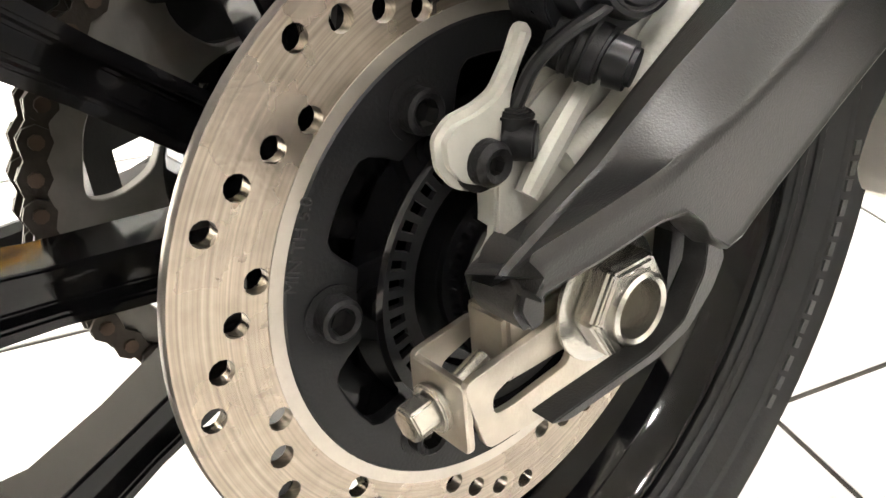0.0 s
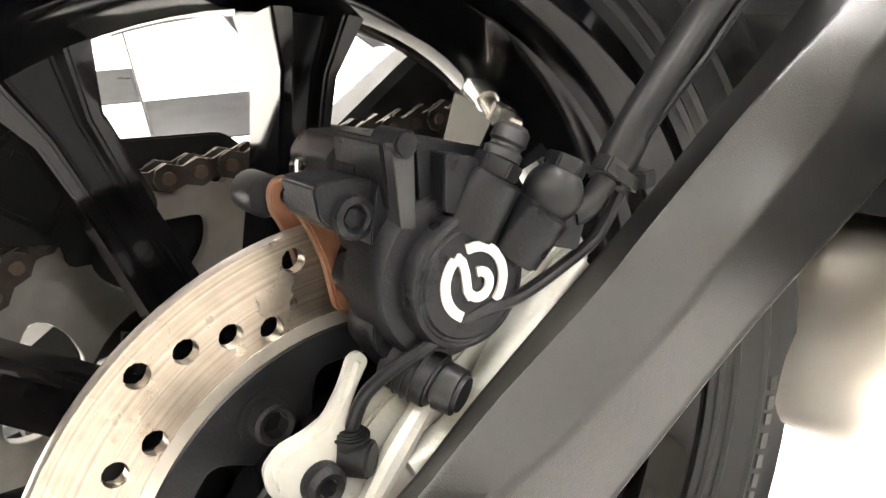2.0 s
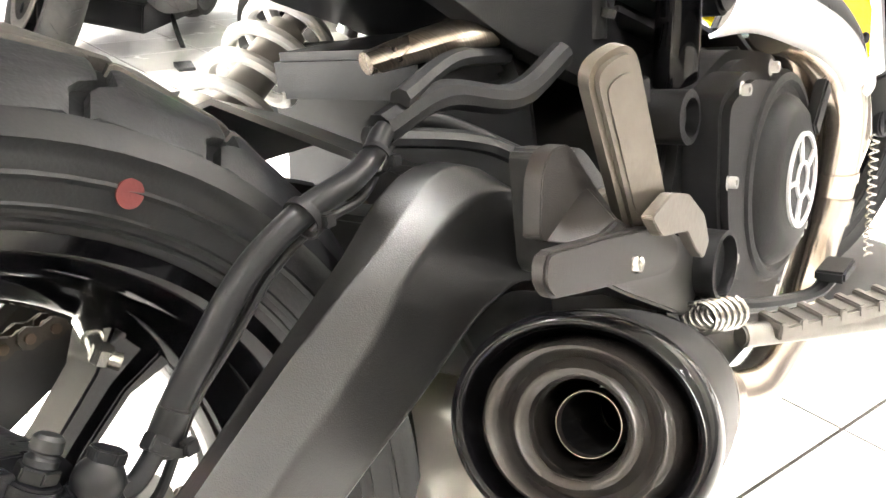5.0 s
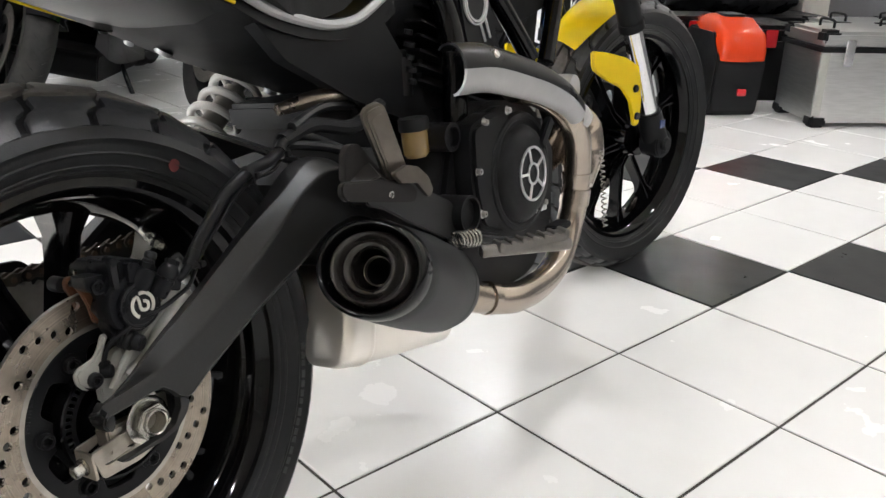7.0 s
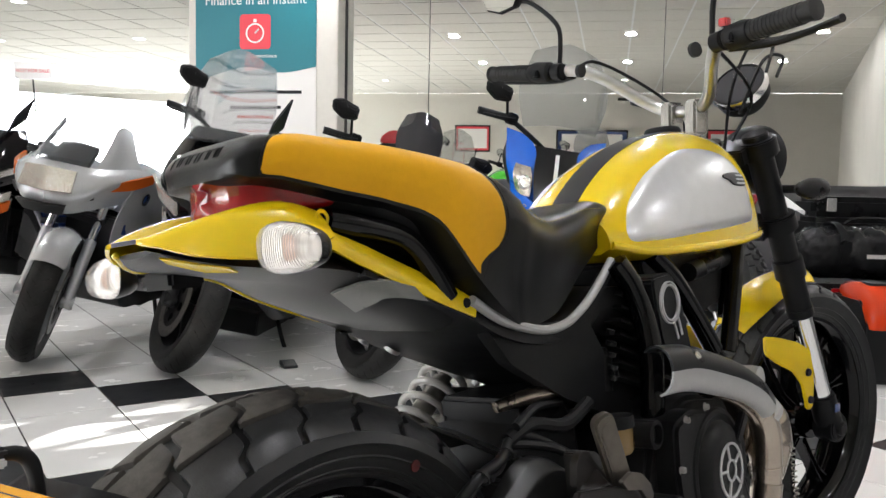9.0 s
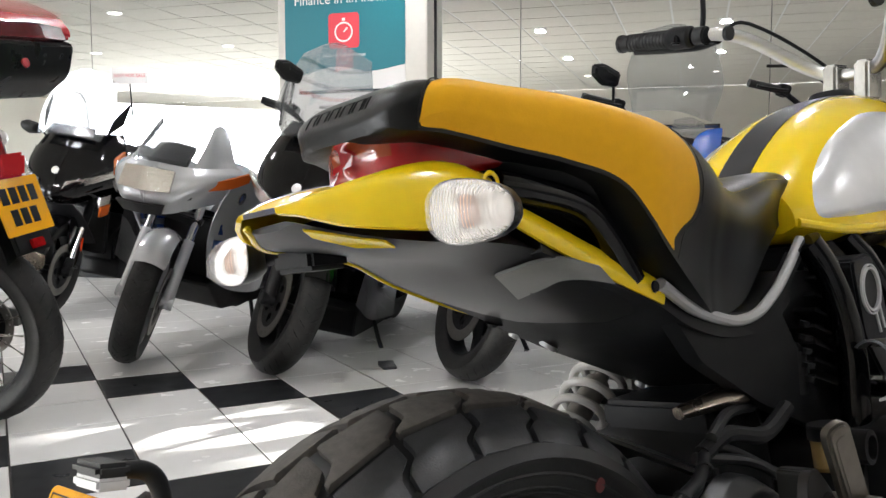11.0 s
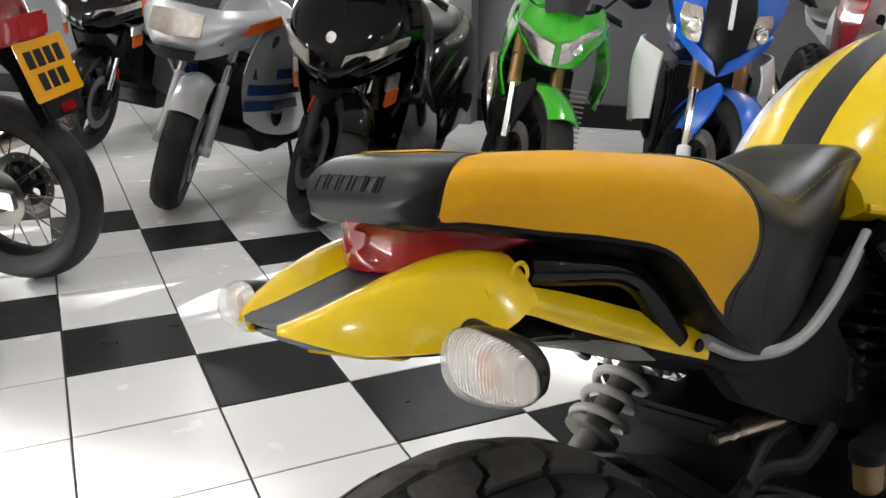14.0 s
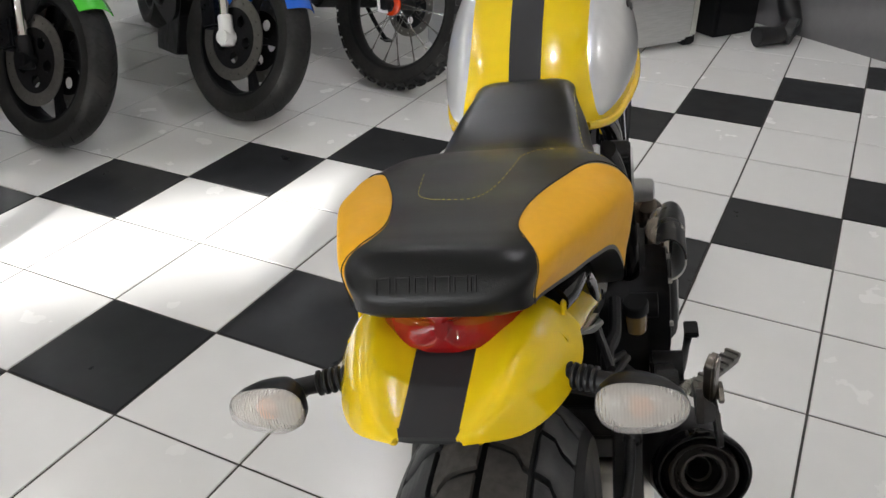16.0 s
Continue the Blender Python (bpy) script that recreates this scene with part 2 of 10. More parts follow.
for ribbed, strength in (("ribbed_lens", 0.45), ("lamp_silver", 0.45)):
    nt = M[ribbed].node_tree
    wave, wave_bump, wave_co = nt.nodes.new("ShaderNodeTexWave"), nt.nodes.new("ShaderNodeBump"), nt.nodes.new("ShaderNodeTexCoord")
    wave.bands_direction = "Y"
    wave.inputs["Scale"].default_value = 120.0
    wave_bump.inputs["Strength"].default_value, wave_bump.inputs["Distance"].default_value = strength, 0.0012
    nt.links.new(wave_co.outputs["Object"], wave.inputs["Vector"])
    nt.links.new(wave.outputs["Fac"], wave_bump.inputs["Height"])
    nt.links.new(wave_bump.outputs[0], nt.nodes["Principled BSDF"].inputs["Normal"])
M["screen"] = mat("screen", (0.5, 0.52, 0.54), 0.05, transmission=0.85, ior=1.1, alpha=0.5)
M["screen_dark"] = mat("screen_dark", (0.03, 0.03, 0.035), 0.08, coat=0.5)
M["fluid"] = mat("fluid", (0.204, 0.132, 0.042), 0.25, coat=0.5)
M["plate_yellow"] = mat("plate_yellow", (0.80, 0.37, 0.004), 0.14, coat=0.8, spread=0.02)
M["ink_thin"] = mat("ink_thin", (0.16, 0.085, 0.006), 0.4)
M["ink"] = mat("ink", (0.012, 0.012, 0.012), 0.5)
M["sticker_white"] = mat("sticker_white", (0.78, 0.76, 0.74), 0.35)
M["ink_red"] = mat("ink_red", (0.6, 0.02, 0.02), 0.4)
M["dot_red"] = mat("dot_red", (0.10, 0.018, 0.017), 0.7, spread=0.15, grain=0.2)
M["logo_white"] = mat("logo_white", (0.52, 0.51, 0.46), 0.45, spread=0.04, grain=0.1)
M["spring_grey"] = mat("spring_grey", (0.34, 0.33, 0.31), 0.35, spread=0.05, coat=0.3)
M["chain"] = mat("chain", (0.060, 0.052, 0.044), 0.42, metal=0.85, spread=0.3, grain=0.3, grain_size=300)
M["rust"] = mat("rust", (0.12, 0.085, 0.062), 0.6, metal=0.5, spread=0.3, grain=0.3)
M["sprocket"] = mat("sprocket", (0.25, 0.24, 0.22), 0.45, metal=0.7, spread=0.1, grain=0.2, grain_size=300)
M["show_tyre"] = mat("show_tyre", (0.016, 0.0158, 0.0155), 0.50, spread=0.2, grain=0.2, grain_size=300, stain=0.4, stain_colour=(0.04, 0.038, 0.035), stain_size=14, ior=1.33)
M["peg_bronze"] = mat("peg_bronze", (0.135, 0.120, 0.102), 0.34, metal=0.75, spread=0.1, grain=0.15, grain_size=300, stain=0.3, stain_colour=(0.11, 0.09, 0.07), stain_size=40)
M["hanger_grey"] = mat("hanger_grey", (0.020, 0.018, 0.017), 0.34, metal=0.2, spread=0.1, grain=0.15, grain_size=1200)
M["peg_alu"] = mat("peg_alu", (0.20, 0.19, 0.175), 0.38, metal=0.8, spread=0.1, grain=0.1, grain_size=300)
M["baffle"] = mat("baffle", (0.026, 0.0235, 0.0215), 0.22, metal=0.35, ior=1.5, spread=0.15, grain=0.1, grain_size=300, stain=0.4, stain_colour=(0.016, 0.014, 0.012), stain_size=30)
M["side_plastic"] = mat("side_plastic", (0.013, 0.0133, 0.014), 0.40, ior=1.4, spread=0.05, grain=0.12, grain_size=900)
M["bmw_silver"] = mat("bike_silver", (0.5, 0.51, 0.53), 0.25, metal=0.4, coat=0.8, spread=0.02)
M["blue_paint"] = mat("blue_paint", (0.012, 0.11, 0.55), 0.25, coat=1.0, spread=0.03)
M["navy_paint"] = mat("navy_paint", (0.02, 0.045, 0.16), 0.25, coat=1.0)
M["green_paint"] = mat("green_paint", (0.06, 0.5, 0.02), 0.25, coat=1.0, spread=0.03)
M["red_paint"] = mat("red_paint", (0.45, 0.015, 0.02), 0.25, coat=1.0)
M["orange_red"] = mat("orange_red", (0.56, 0.040, 0.004), 0.24, coat=0.25, ior=1.3)
M["white_plastic"] = mat("white_plastic", (0.75, 0.75, 0.74), 0.35, spread=0.02)
M["gold_fork"] = mat("gold_fork", (0.42, 0.25, 0.11), 0.3, metal=0.8)
M["teal"] = mat("teal", (0.01, 0.165, 0.205), 0.5, spread=0.02)
M["poster_red"] = mat("poster_red", (0.72, 0.05, 0.07), 0.5)
M["poster_white"] = mat("poster_white", (0.78, 0.75, 0.72), 0.5)
M["bag_grey"] = mat("bag_grey", (0.017, 0.017, 0.018), 0.27, spread=0.3, grain=0.6, grain_size=60)


# ---- mesh building ----
def V(*a):
    return Vector(a)


def mesh_from(name, verts, faces, sharp=35.0):
    me = bpy.data.meshes.new(name)
    me.from_pydata([tuple(v) for v in verts], [], faces)
    bm = bmesh.new()
    bm.from_mesh(me)
    bmesh.ops.recalc_face_normals(bm, faces=bm.faces)
    bm.to_mesh(me)
    bm.free()
    me.shade_smooth()
    me.set_sharp_from_angle(angle=radians(sharp))
    return me


def flat_normals(me, sharp):
    """Large faces keep their own normal, so that the rounded edges alone catch the light."""
    bm = bmesh.new()
    bm.from_mesh(me)
    limit = math.cos(radians(sharp))
    area = {f: f.calc_area() for f in bm.faces}
    out = []
    for f in bm.faces:
        n = f.normal
        for v in f.verts:
            s = Vector((0, 0, 0))
            for g in v.link_faces:
                if g.normal.dot(n) > limit:
                    s += g.normal * area[g]
            out.append(tuple(s.normalized()) if s.length > 1e-12 else tuple(n))
    bm.free()
    me.normals_split_custom_set(out)


def put(name, geo, material, parent=None, label="", sharp=35.0, bevel=0.0, segments=2):
    """Links (verts, faces) as one mesh object."""
    me = mesh_from(name, geo[0], geo[1], sharp)
    if bevel:
        bm = bmesh.new()
        bm.from_mesh(me)
        edges = [e for e in bm.edges if len(e.link_faces) == 2 and e.calc_face_angle(0) > radians(30)]
        bmesh.ops.bevel(bm, geom=edges, offset=bevel, segments=segments, affect="EDGES", clamp_overlap=True)
        bm.to_mesh(me)
        bm.free()
        me.shade_smooth()
        me.set_sharp_from_angle(angle=radians(sharp))
        flat_normals(me, sharp)
    me.materials.append(material)
    ob = new(name, me)
    if parent is not None:
        ob.parent = parent
    if label:
        ob["label"] = label
    return ob


def merge(*geos):
    verts, faces = [], []
    for g in geos:
        n = len(verts)
        verts += list(g[0])
        faces += [tuple(i + n for i in f) for f in g[1]]
    return verts, faces


def moved(geo, m):
    return [m @ Vector(v) for v in geo[0]], geo[1]


def box(x0, x1, y0, y1, z0, z1):
    v = [V(x, y, z) for x in (x0, x1) for y in (y0, y1) for z in (z0, z1)]
    return v, [(0, 1, 3, 2), (4, 6, 7, 5), (0, 4, 5, 1), (2, 3, 7, 6), (0, 2, 6, 4), (1, 5, 7, 3)]


def frame_for(way, hint=None):
    z = Vector(way).normalized()
    h = Vector(hint) if hint is not None else (V(0, 0, 1) if abs(z.z) < 0.9 else V(1, 0, 0))
    x = h.cross(z).normalized()
    return x, z.cross(x)


def rod(a, b, r, r2=None, n=16, caps=True):
    a, b = Vector(a), Vector(b)
    x, y = frame_for(b - a)
    r2 = r if r2 is None else r2
    v, f = [], []
    for p, q in ((a, r), (b, r2)):
        for k in range(n):
            t = 2 * math.pi * k / n
            v.append(p + q * (math.cos(t) * x + math.sin(t) * y))
    f = [(k, (k + 1) % n, n + (k + 1) % n, n + k) for k in range(n)]
    if caps:
        f += [tuple(range(n)), tuple(range(n, 2 * n))]
    return v, f


def lathe(profile, centre, axis, n=48, hint=None, close=False):
    """Turns (radius, along) pairs round the axis through the centre."""
    c, z = Vector(centre), Vector(axis).normalized()
    x, y = frame_for(z, hint)
    v, f, m = [], [], len(profile)
    for k in range(n):
        t = 2 * math.pi * k / n
        d = math.cos(t) * x + math.sin(t) * y
        v += [c + r * d + h * z for r, h in profile]
    for k in range(n):
        k2 = (k + 1) % n
        for i in range(m if close else m - 1):
            j = (i + 1) % m
            f.append((k * m + i, k * m + j, k2 * m + j, k2 * m + i))
    return v, f


def smooth_line(points, steps=6, closed=False):
    """A Catmull-Rom line through the points."""
    p = [Vector(q) for q in points]
    n = len(p)
    out = []
    for i in range(n if closed else n - 1):
        a = p[i - 1] if (closed or i > 0) else p[0] * 2 - p[1]
        b, c = p[i], p[(i + 1) % n]
        d = p[(i + 2) % n] if (closed or i + 2 < n) else p[-1] * 2 - p[-2]
        for s in range(steps):
            t = s / steps
            out.append(0.5 * ((2 * b) + (c - a) * t + (2 * a - 5 * b + 4 * c - d) * t * t + (3 * b - a - 3 * c + d) * t ** 3))
    if not closed:
        out.append(p[-1])
    return out


def tube(points, r, n=12, steps=6, closed=False, flat=None, caps=True):
    """A tube along a smooth line; r: one radius or one for each given point. flat: (a, b) half-axes factors."""
    line = smooth_line(points, steps, closed) if steps > 1 else [Vector(p) for p in points]
    m = len(line)
    rs = [r] * m if not isinstance(r, (list, tuple)) else [float(np.interp(i / (m - 1) * (len(r) - 1), range(len(r)), r)) for i in range(m)]
    v, f, x = [], [], None
    for i, p in enumerate(line):
        way = (line[(i + 1) % m] - line[i - 1]) if closed else (line[min(i + 1, m - 1)] - line[max(i - 1, 0)])
        way = way.normalized()
        if x is None:
            x, y = frame_for(way)
        x = (x - way * x.dot(way)).normalized()
        y = way.cross(x)
        for k in range(n):
            t = 2 * math.pi * k / n
            a, b = flat or (1, 1)
            v.append(p + rs[i] * (a * math.cos(t) * x + b * math.sin(t) * y))
    for i in range(m if closed else m - 1):
        j = (i + 1) % m
        f += [(i * n + k, i * n + (k + 1) % n, j * n + (k + 1) % n, j * n + k) for k in range(n)]
    if caps and not closed:
        f += [tuple(range(n)), tuple(range((m - 1) * n, m * n))]
    return v, f


def rounded(points, r, n=4):
    """A polygon with its corners rounded."""
    out, m = [], len(points)
    for i in range(m):
        p, a, b = Vector(points[i]), Vector(points[i - 1]), Vector(points[(i + 1) % m])
        ra = min(r, (a - p).length * 0.45, (b - p).length * 0.45)
        p0, p1 = p + (a - p).normalized() * ra, p + (b - p).normalized() * ra
        for k in range(n + 1):
            t = k / n
            out.append((1 - t) ** 2 * p0 + 2 * t * (1 - t) * p + t * t * p1)
    return out


def slab(outline, y0, y1, holes=(), plane="xz"):
    """A plate with an outline in the xz plane, from y0 to y1, with holes through it."""
    bm = bmesh.new()
    loops = [[Vector((p[0], p[1])) for p in outline]] + [[Vector((p[0], p[1])) for p in h] for h in holes]
    if holes:
        edges = []
        for loop in loops:
            vs = [bm.verts.new((p.x, 0, p.y)) for p in loop]
            edges += [bm.edges.new((vs[i], vs[(i + 1) % len(vs)])) for i in range(len(vs))]
        bmesh.ops.triangle_fill(bm, use_beauty=True, use_dissolve=False, edges=edges, normal=(0, 1, 0))
    else:
        bm.faces.new([bm.verts.new((p.x, 0, p.y)) for p in loops[0]])
    bm.verts.index_update()
    flat_v = [v.co.copy() for v in bm.verts]
    flat_f = [tuple(v.index for v in f.verts) for f in bm.faces]
    bm.free()
    n = len(flat_v)
    v = [V(p.x, y0, p.z) for p in flat_v] + [V(p.x, y1, p.z) for p in flat_v]
    f = list(flat_f) + [tuple(i + n for i in reversed(q)) for q in flat_f]
    start = 0
    for loop in loops:
        m = len(loop)
        f += [(start + i, start + (i + 1) % m, n + start + (i + 1) % m, n + start + i) for i in range(m)]
        start += m
    if plane == "xy":
        v = [V(p.x, p.z, p.y) for p in v]
    if plane == "yz":
        v = [V(p.y, p.x, p.z) for p in v]
    return v, f


def circle(cx, cz, r, n=24, start=0.0):
    return [(cx + r * math.cos(start + 2 * math.pi * k / n), cz + r * math.sin(start + 2 * math.pi * k / n)) for k in range(n)]


def grid_faces(nu, nv, wrap_v=False):
    f = []
    for i in range(nu - 1):
        for j in range(nv if wrap_v else nv - 1):
            j2 = (j + 1) % nv
            f.append((i * nv + j, i * nv + j2, (i + 1) * nv + j2, (i + 1) * nv + j))
    return f


def loft(sections, cap=True, wrap=True):
    n = len(sections[0])
    v = [Vector(p) for s in sections for p in s]
    f = grid_faces(len(sections), n, wrap)
    if cap:
        f += [tuple(range(n)), tuple(range((len(sections) - 1) * n, len(sections) * n))]
    return v, f


def thick(verts, nu, nv, depth, wrap_v=False):
    """A sheet on a grid of points, given thickness against its normals."""
    f = grid_faces(nu, nv, wrap_v)
    normals = [V(0, 0, 0) for _ in verts]
    for q in f:
        a = (verts[q[2]] - verts[q[0]]).cross(verts[q[3]] - verts[q[1]])
        for i in q:
            normals[i] += a
    n = len(verts)
    v = list(verts) + [p - m.normalized() * depth if m.length else p for p, m in zip(verts, normals)]
    out = list(f) + [tuple(i + n for i in reversed(q)) for q in f]
    rim = [i * nv for i in range(nu)] + [(nu - 1) * nv + j for j in range(1, nv)] + [i * nv + nv - 1 for i in range(nu - 2, -1, -1)] + [j for j in range(nv - 2, 0, -1)]
    if not wrap_v:
        out += [(rim[i], rim[(i + 1) % len(rim)], n + rim[(i + 1) % len(rim)], n + rim[i]) for i in range(len(rim))]
    return v, out


def bent_panel(rows, depth=0.006):
    """A panel through rows of points."""
    n = len(rows[0])
    fine = []
    for r in rows:
        fine.append(smooth_line(r, 4))
    cols = list(zip(*fine))
    lines = [smooth_line(c, 4) for c in cols]
    m = len(lines[0])
    v = [lines[j][i] for i in range(m) for j in range(len(lines))]
    return thick(v, m, len(lines), depth)


def interp(x, xs, ys):
    return float(np.interp(x, xs, ys))


def curve_at(x, xs, ys):
    """Smooth value through the pairs."""
    i = max(0, min(len(xs) - 2, int(np.searchsorted(xs, x)) - 1))
    h = xs[i + 1] - xs[i]
    t = min(1, max(0, (x - xs[i]) / h))

    def slope(k):
        if 0 < k < len(xs) - 1:
            return (ys[k + 1] - ys[k - 1]) / (xs[k + 1] - xs[k - 1])
        return (ys[1] - ys[0]) / (xs[1] - xs[0]) if k == 0 else (ys[-1] - ys[-2]) / (xs[-1] - xs[-2])
    a, b = slope(i) * h, slope(i + 1) * h
    return (2 * t ** 3 - 3 * t * t + 1) * ys[i] + (t ** 3 - 2 * t * t + t) * a + (-2 * t ** 3 + 3 * t * t) * ys[i + 1] + (t ** 3 - t * t) * b


def text_geo(words, size, extrude=0.001, spacing=1.0):
    """Letters as a mesh, in the xy plane, centred."""
    cu = bpy.data.curves.new("letters", "FONT")
    cu.body, cu.size, cu.extrude, cu.align_x, cu.align_y = words, size, extrude, "CENTER", "CENTER"
    cu.space_character, cu.resolution_u = spacing, 3
    ob = bpy.data.objects.new("letters", cu)
    me = bpy.data.meshes.new_from_object(ob)
    v, f = [p.co.copy() for p in me.vertices], [tuple(q.vertices) for q in me.polygons]
    bpy.data.objects.remove(ob)
    bpy.data.curves.remove(cu)
    bpy.data.meshes.remove(me)
    return v, f


def thing(name, m, label, category, group=""):
    ob = new(name)
    ob.empty_display_size = 0.1
    ob.matrix_world = m
    tagged(ob, label, category, group)
    return ob

# ---- the showroom ----
WALL_X, BACK_X, LEFT_Y = 4.05, -7.7, 13.2
wall_n = put("wall_back", box(WALL_X, WALL_X + 0.2, -3.4, LEFT_Y, 0, CEILING_Z), M["wall_grey"])
tagged(wall_n, "grey painted back wall under the mirrors", "wall", kind="structure")
# mirrors stand on the grey dado
edges_y = [-3.02, -1.35, 0.30, 0.92]
for a, b in zip(edges_y[:-1], edges_y[1:]):
    ob = put("mirror", box(WALL_X - 0.012, WALL_X - 0.003, a + 0.002, b - 0.002, 0.86, 2.66), M["mirror"], bevel=0.002, segments=1)
    tagged(ob, "large frameless wall mirror above the grey dado", "mirror", "wall mirrors")
for a, b in ((2.1, 3.9), (3.9, 5.7), (5.7, 7.5)):
    ob = put("mirror", box(WALL_X - 0.012, WALL_X - 0.003, a + 0.002, b - 0.002, 0.86, 2.66), M["mirror"], bevel=0.002, segments=1)
    tagged(ob, "large frameless wall mirror above the grey dado", "mirror", "wall mirrors")
ob = put("dado_rail", box(WALL_X - 0.03, WALL_X - 0.002, -3.2, LEFT_Y, 0.835, 0.857), M["wall_grey"], bevel=0.004)
tagged(ob, "narrow grey rail on top of the dado", "trim", kind="structure")
ob = put("baseboard", box(WALL_X - 0.025, WALL_X - 0.002, -3.2, LEFT_Y, 0.0, 0.16), M["skirting"], bevel=0.004)
tagged(ob, "black baseboard along the back wall", "baseboard", kind="structure")
ob = put("pillar_dado", box(WALL_X - 0.203, WALL_X - 0.032, 0.927, 2.093, 0.0, 0.86), M["wall_grey"], bevel=0.004)
tagged(ob, "grey painted lower part of the white pillar", "pillar", kind="structure")
ob = put("pillar", box(WALL_X - 0.2, WALL_X - 0.032, 0.93, 2.09, 0.862, CEILING_Z), M["wall_white"], bevel=0.006)
tagged(ob, "white painted pillar standing before the back wall", "pillar", kind="structure")
ob = put("pillar", box(3.55, WALL_X - 0.032, -3.40, -3.03, 0.0, CEILING_Z), M["wall_white"], bevel=0.006)
tagged(ob, "white painted corner pillar beside the mirrors", "pillar", kind="structure")
# the slanting side wall
a, b = V(3.9, -3.32, 0), V(-7.7, -5.6, 0)
way = (b - a).normalized()
side = V(way.y, -way.x, 0)


def along_wall(u0, u1, d0, d1, z0, z1):
    v = [a + way * u - side * d + V(0, 0, z) for u in (u0, u1) for d in (d0, d1) for z in (z0, z1)]
    return v, box(0, 1, 0, 1, 0, 1)[1]


length = (b - a).length
ob = put("wall_side", along_wall(0, length, -0.2, 0, 0.88, CEILING_Z), M["wall_white"])
tagged(ob, "white painted side wall of the showroom", "wall", kind="structure")
ob = put("wall_side_dado", along_wall(0, length, -0.2, 0.012, 0, 0.88), M["wall_grey"])
tagged(ob, "grey painted lower part of the side wall", "wall", kind="structure")
ob = put("baseboard", along_wall(0, length, 0.013, 0.035, 0, 0.16), M["skirting"], bevel=0.004)
tagged(ob, "black baseboard along the side wall", "baseboard", kind="structure")
sign = thing("wall_sign", Matrix.Identity(4), "small red notice on the white side wall", "sign")
put("board", along_wall(0.55, 1.15, 0.002, 0.012, 1.62, 1.95), M["red_paint"], sign, bevel=0.002)
for k in range(2):
    put("writing", along_wall(0.62, 1.0 - 0.1 * k, 0.0125, 0.0135, 1.84 - 0.13 * k, 1.89 - 0.13 * k), M["sticker_white"], sign)
ob = put("wall_left", box(BACK_X - 0.2, WALL_X + 0.2, LEFT_Y, LEFT_Y + 0.2, 0, CEILING_Z), M["wall_white"])
tagged(ob, "white painted end wall of the showroom", "wall", kind="structure")
# shop front with the window
W0, W1, SILL, TRANSOM0, TRANSOM1, HEAD = 4.9, 13.0, 0.12, 2.03, 2.24, 2.42
pieces = [box(BACK_X - 0.2, BACK_X, -6.0, W0, 0, CEILING_Z), box(BACK_X - 0.2, BACK_X, W1, LEFT_Y, 0, CEILING_Z),
          box(BACK_X - 0.2, BACK_X, W0, W1, 0, SILL), box(BACK_X - 0.2, BACK_X, W0, W1, HEAD, CEILING_Z)]
ob = put("wall_front", merge(*pieces), M["wall_white"])
tagged(ob, "white painted front wall with the shop window in it", "wall", kind="structure")
win = new("window_1")
tagged(win, "wide shop window with aluminium bars and a transom", "window", kind="structure")
put("transom", box(BACK_X - 0.12, BACK_X - 0.02, W0, W1, TRANSOM0, TRANSOM1), M["frame_alu"], win, bevel=0.004)
for y in (W0 + 0.03, 7.3, 9.6, 11.6, W1 - 0.03):
    put("mullion", box(BACK_X - 0.11, BACK_X - 0.03, y - 0.03, y + 0.03, SILL, HEAD), M["frame_alu"], win, bevel=0.004)
put("window_sill", box(BACK_X - 0.14, BACK_X + 0.06, W0, W1, SILL - 0.03, SILL + 0.03), M["frame_alu"], win, bevel=0.004)
ob = put("backdrop", box(-30.2, -30, -25, 45, -0.5, 5.6), M["outside"])
tagged(ob, "bright daylight street front far outside the window", "backdrop", kind="structure")
ob = put("ground", box(-60, BACK_X - 0.2, -40, 60, -0.25, -0.05), M["paving"])
tagged(ob, "grey paved ground outside the window", "ground", kind="structure")
# poster on the pillar, seen above the bikes
poster = thing("poster", Matrix.Translation((WALL_X - 0.203, 1.56, 1.62)), "teal and white finance poster on the pillar", "poster")
put("sheet", box(-0.004, 0, -0.47, 0.47, -1.0, 0.72), M["poster_white"], poster)
put("teal_field", slab(smooth_line([(-0.47, 0.02, 0), (-0.2, -0.02, 0), (0.1, 0.02, 0), (0.47, -0.08, 0)], 6) + [V(0.47, 0.72, 0), V(-0.47, 0.72, 0)], -0.006, -0.0045, plane="yz"), M["teal"], poster)
put("badge", slab(rounded([(-0.12, 0.15), (0.12, 0.15), (0.12, 0.40), (-0.12, 0.40)], 0.03), -0.008, -0.0065, plane="yz"), M["poster_red"], poster)
put("stopwatch", moved(merge(lathe([(0.06, 0), (0.06, 0.001), (0.072, 0.001), (0.072, 0)], (0, 0, 0), (0, 0, 1), 32, close=True), rod((0, 0, 0), (0.03, 0.03, 0), 0.006, n=6), box(-0.012, 0.012, 0.078, 0.1, 0, 0.001)), Matrix.Translation((-0.0095, 0, 0.265)) @ pose(0, 0, 0, 90, 0, -90)), M["sticker_white"], poster)
put("headline", moved(text_geo("Finance in an instant", 0.096, 0.0006), Matrix.Translation((-0.0085, 0, 0.50)) @ pose(0, 0, 0, 90, 0, -90)), M["sticker_white"], poster)
put("caption", moved(text_geo("Speed & Convenience", 0.038, 0.0005), Matrix.Translation((-0.0085, 0, 0.10)) @ pose(0, 0, 0, 90, 0, -90)), M["sticker_white"], poster)
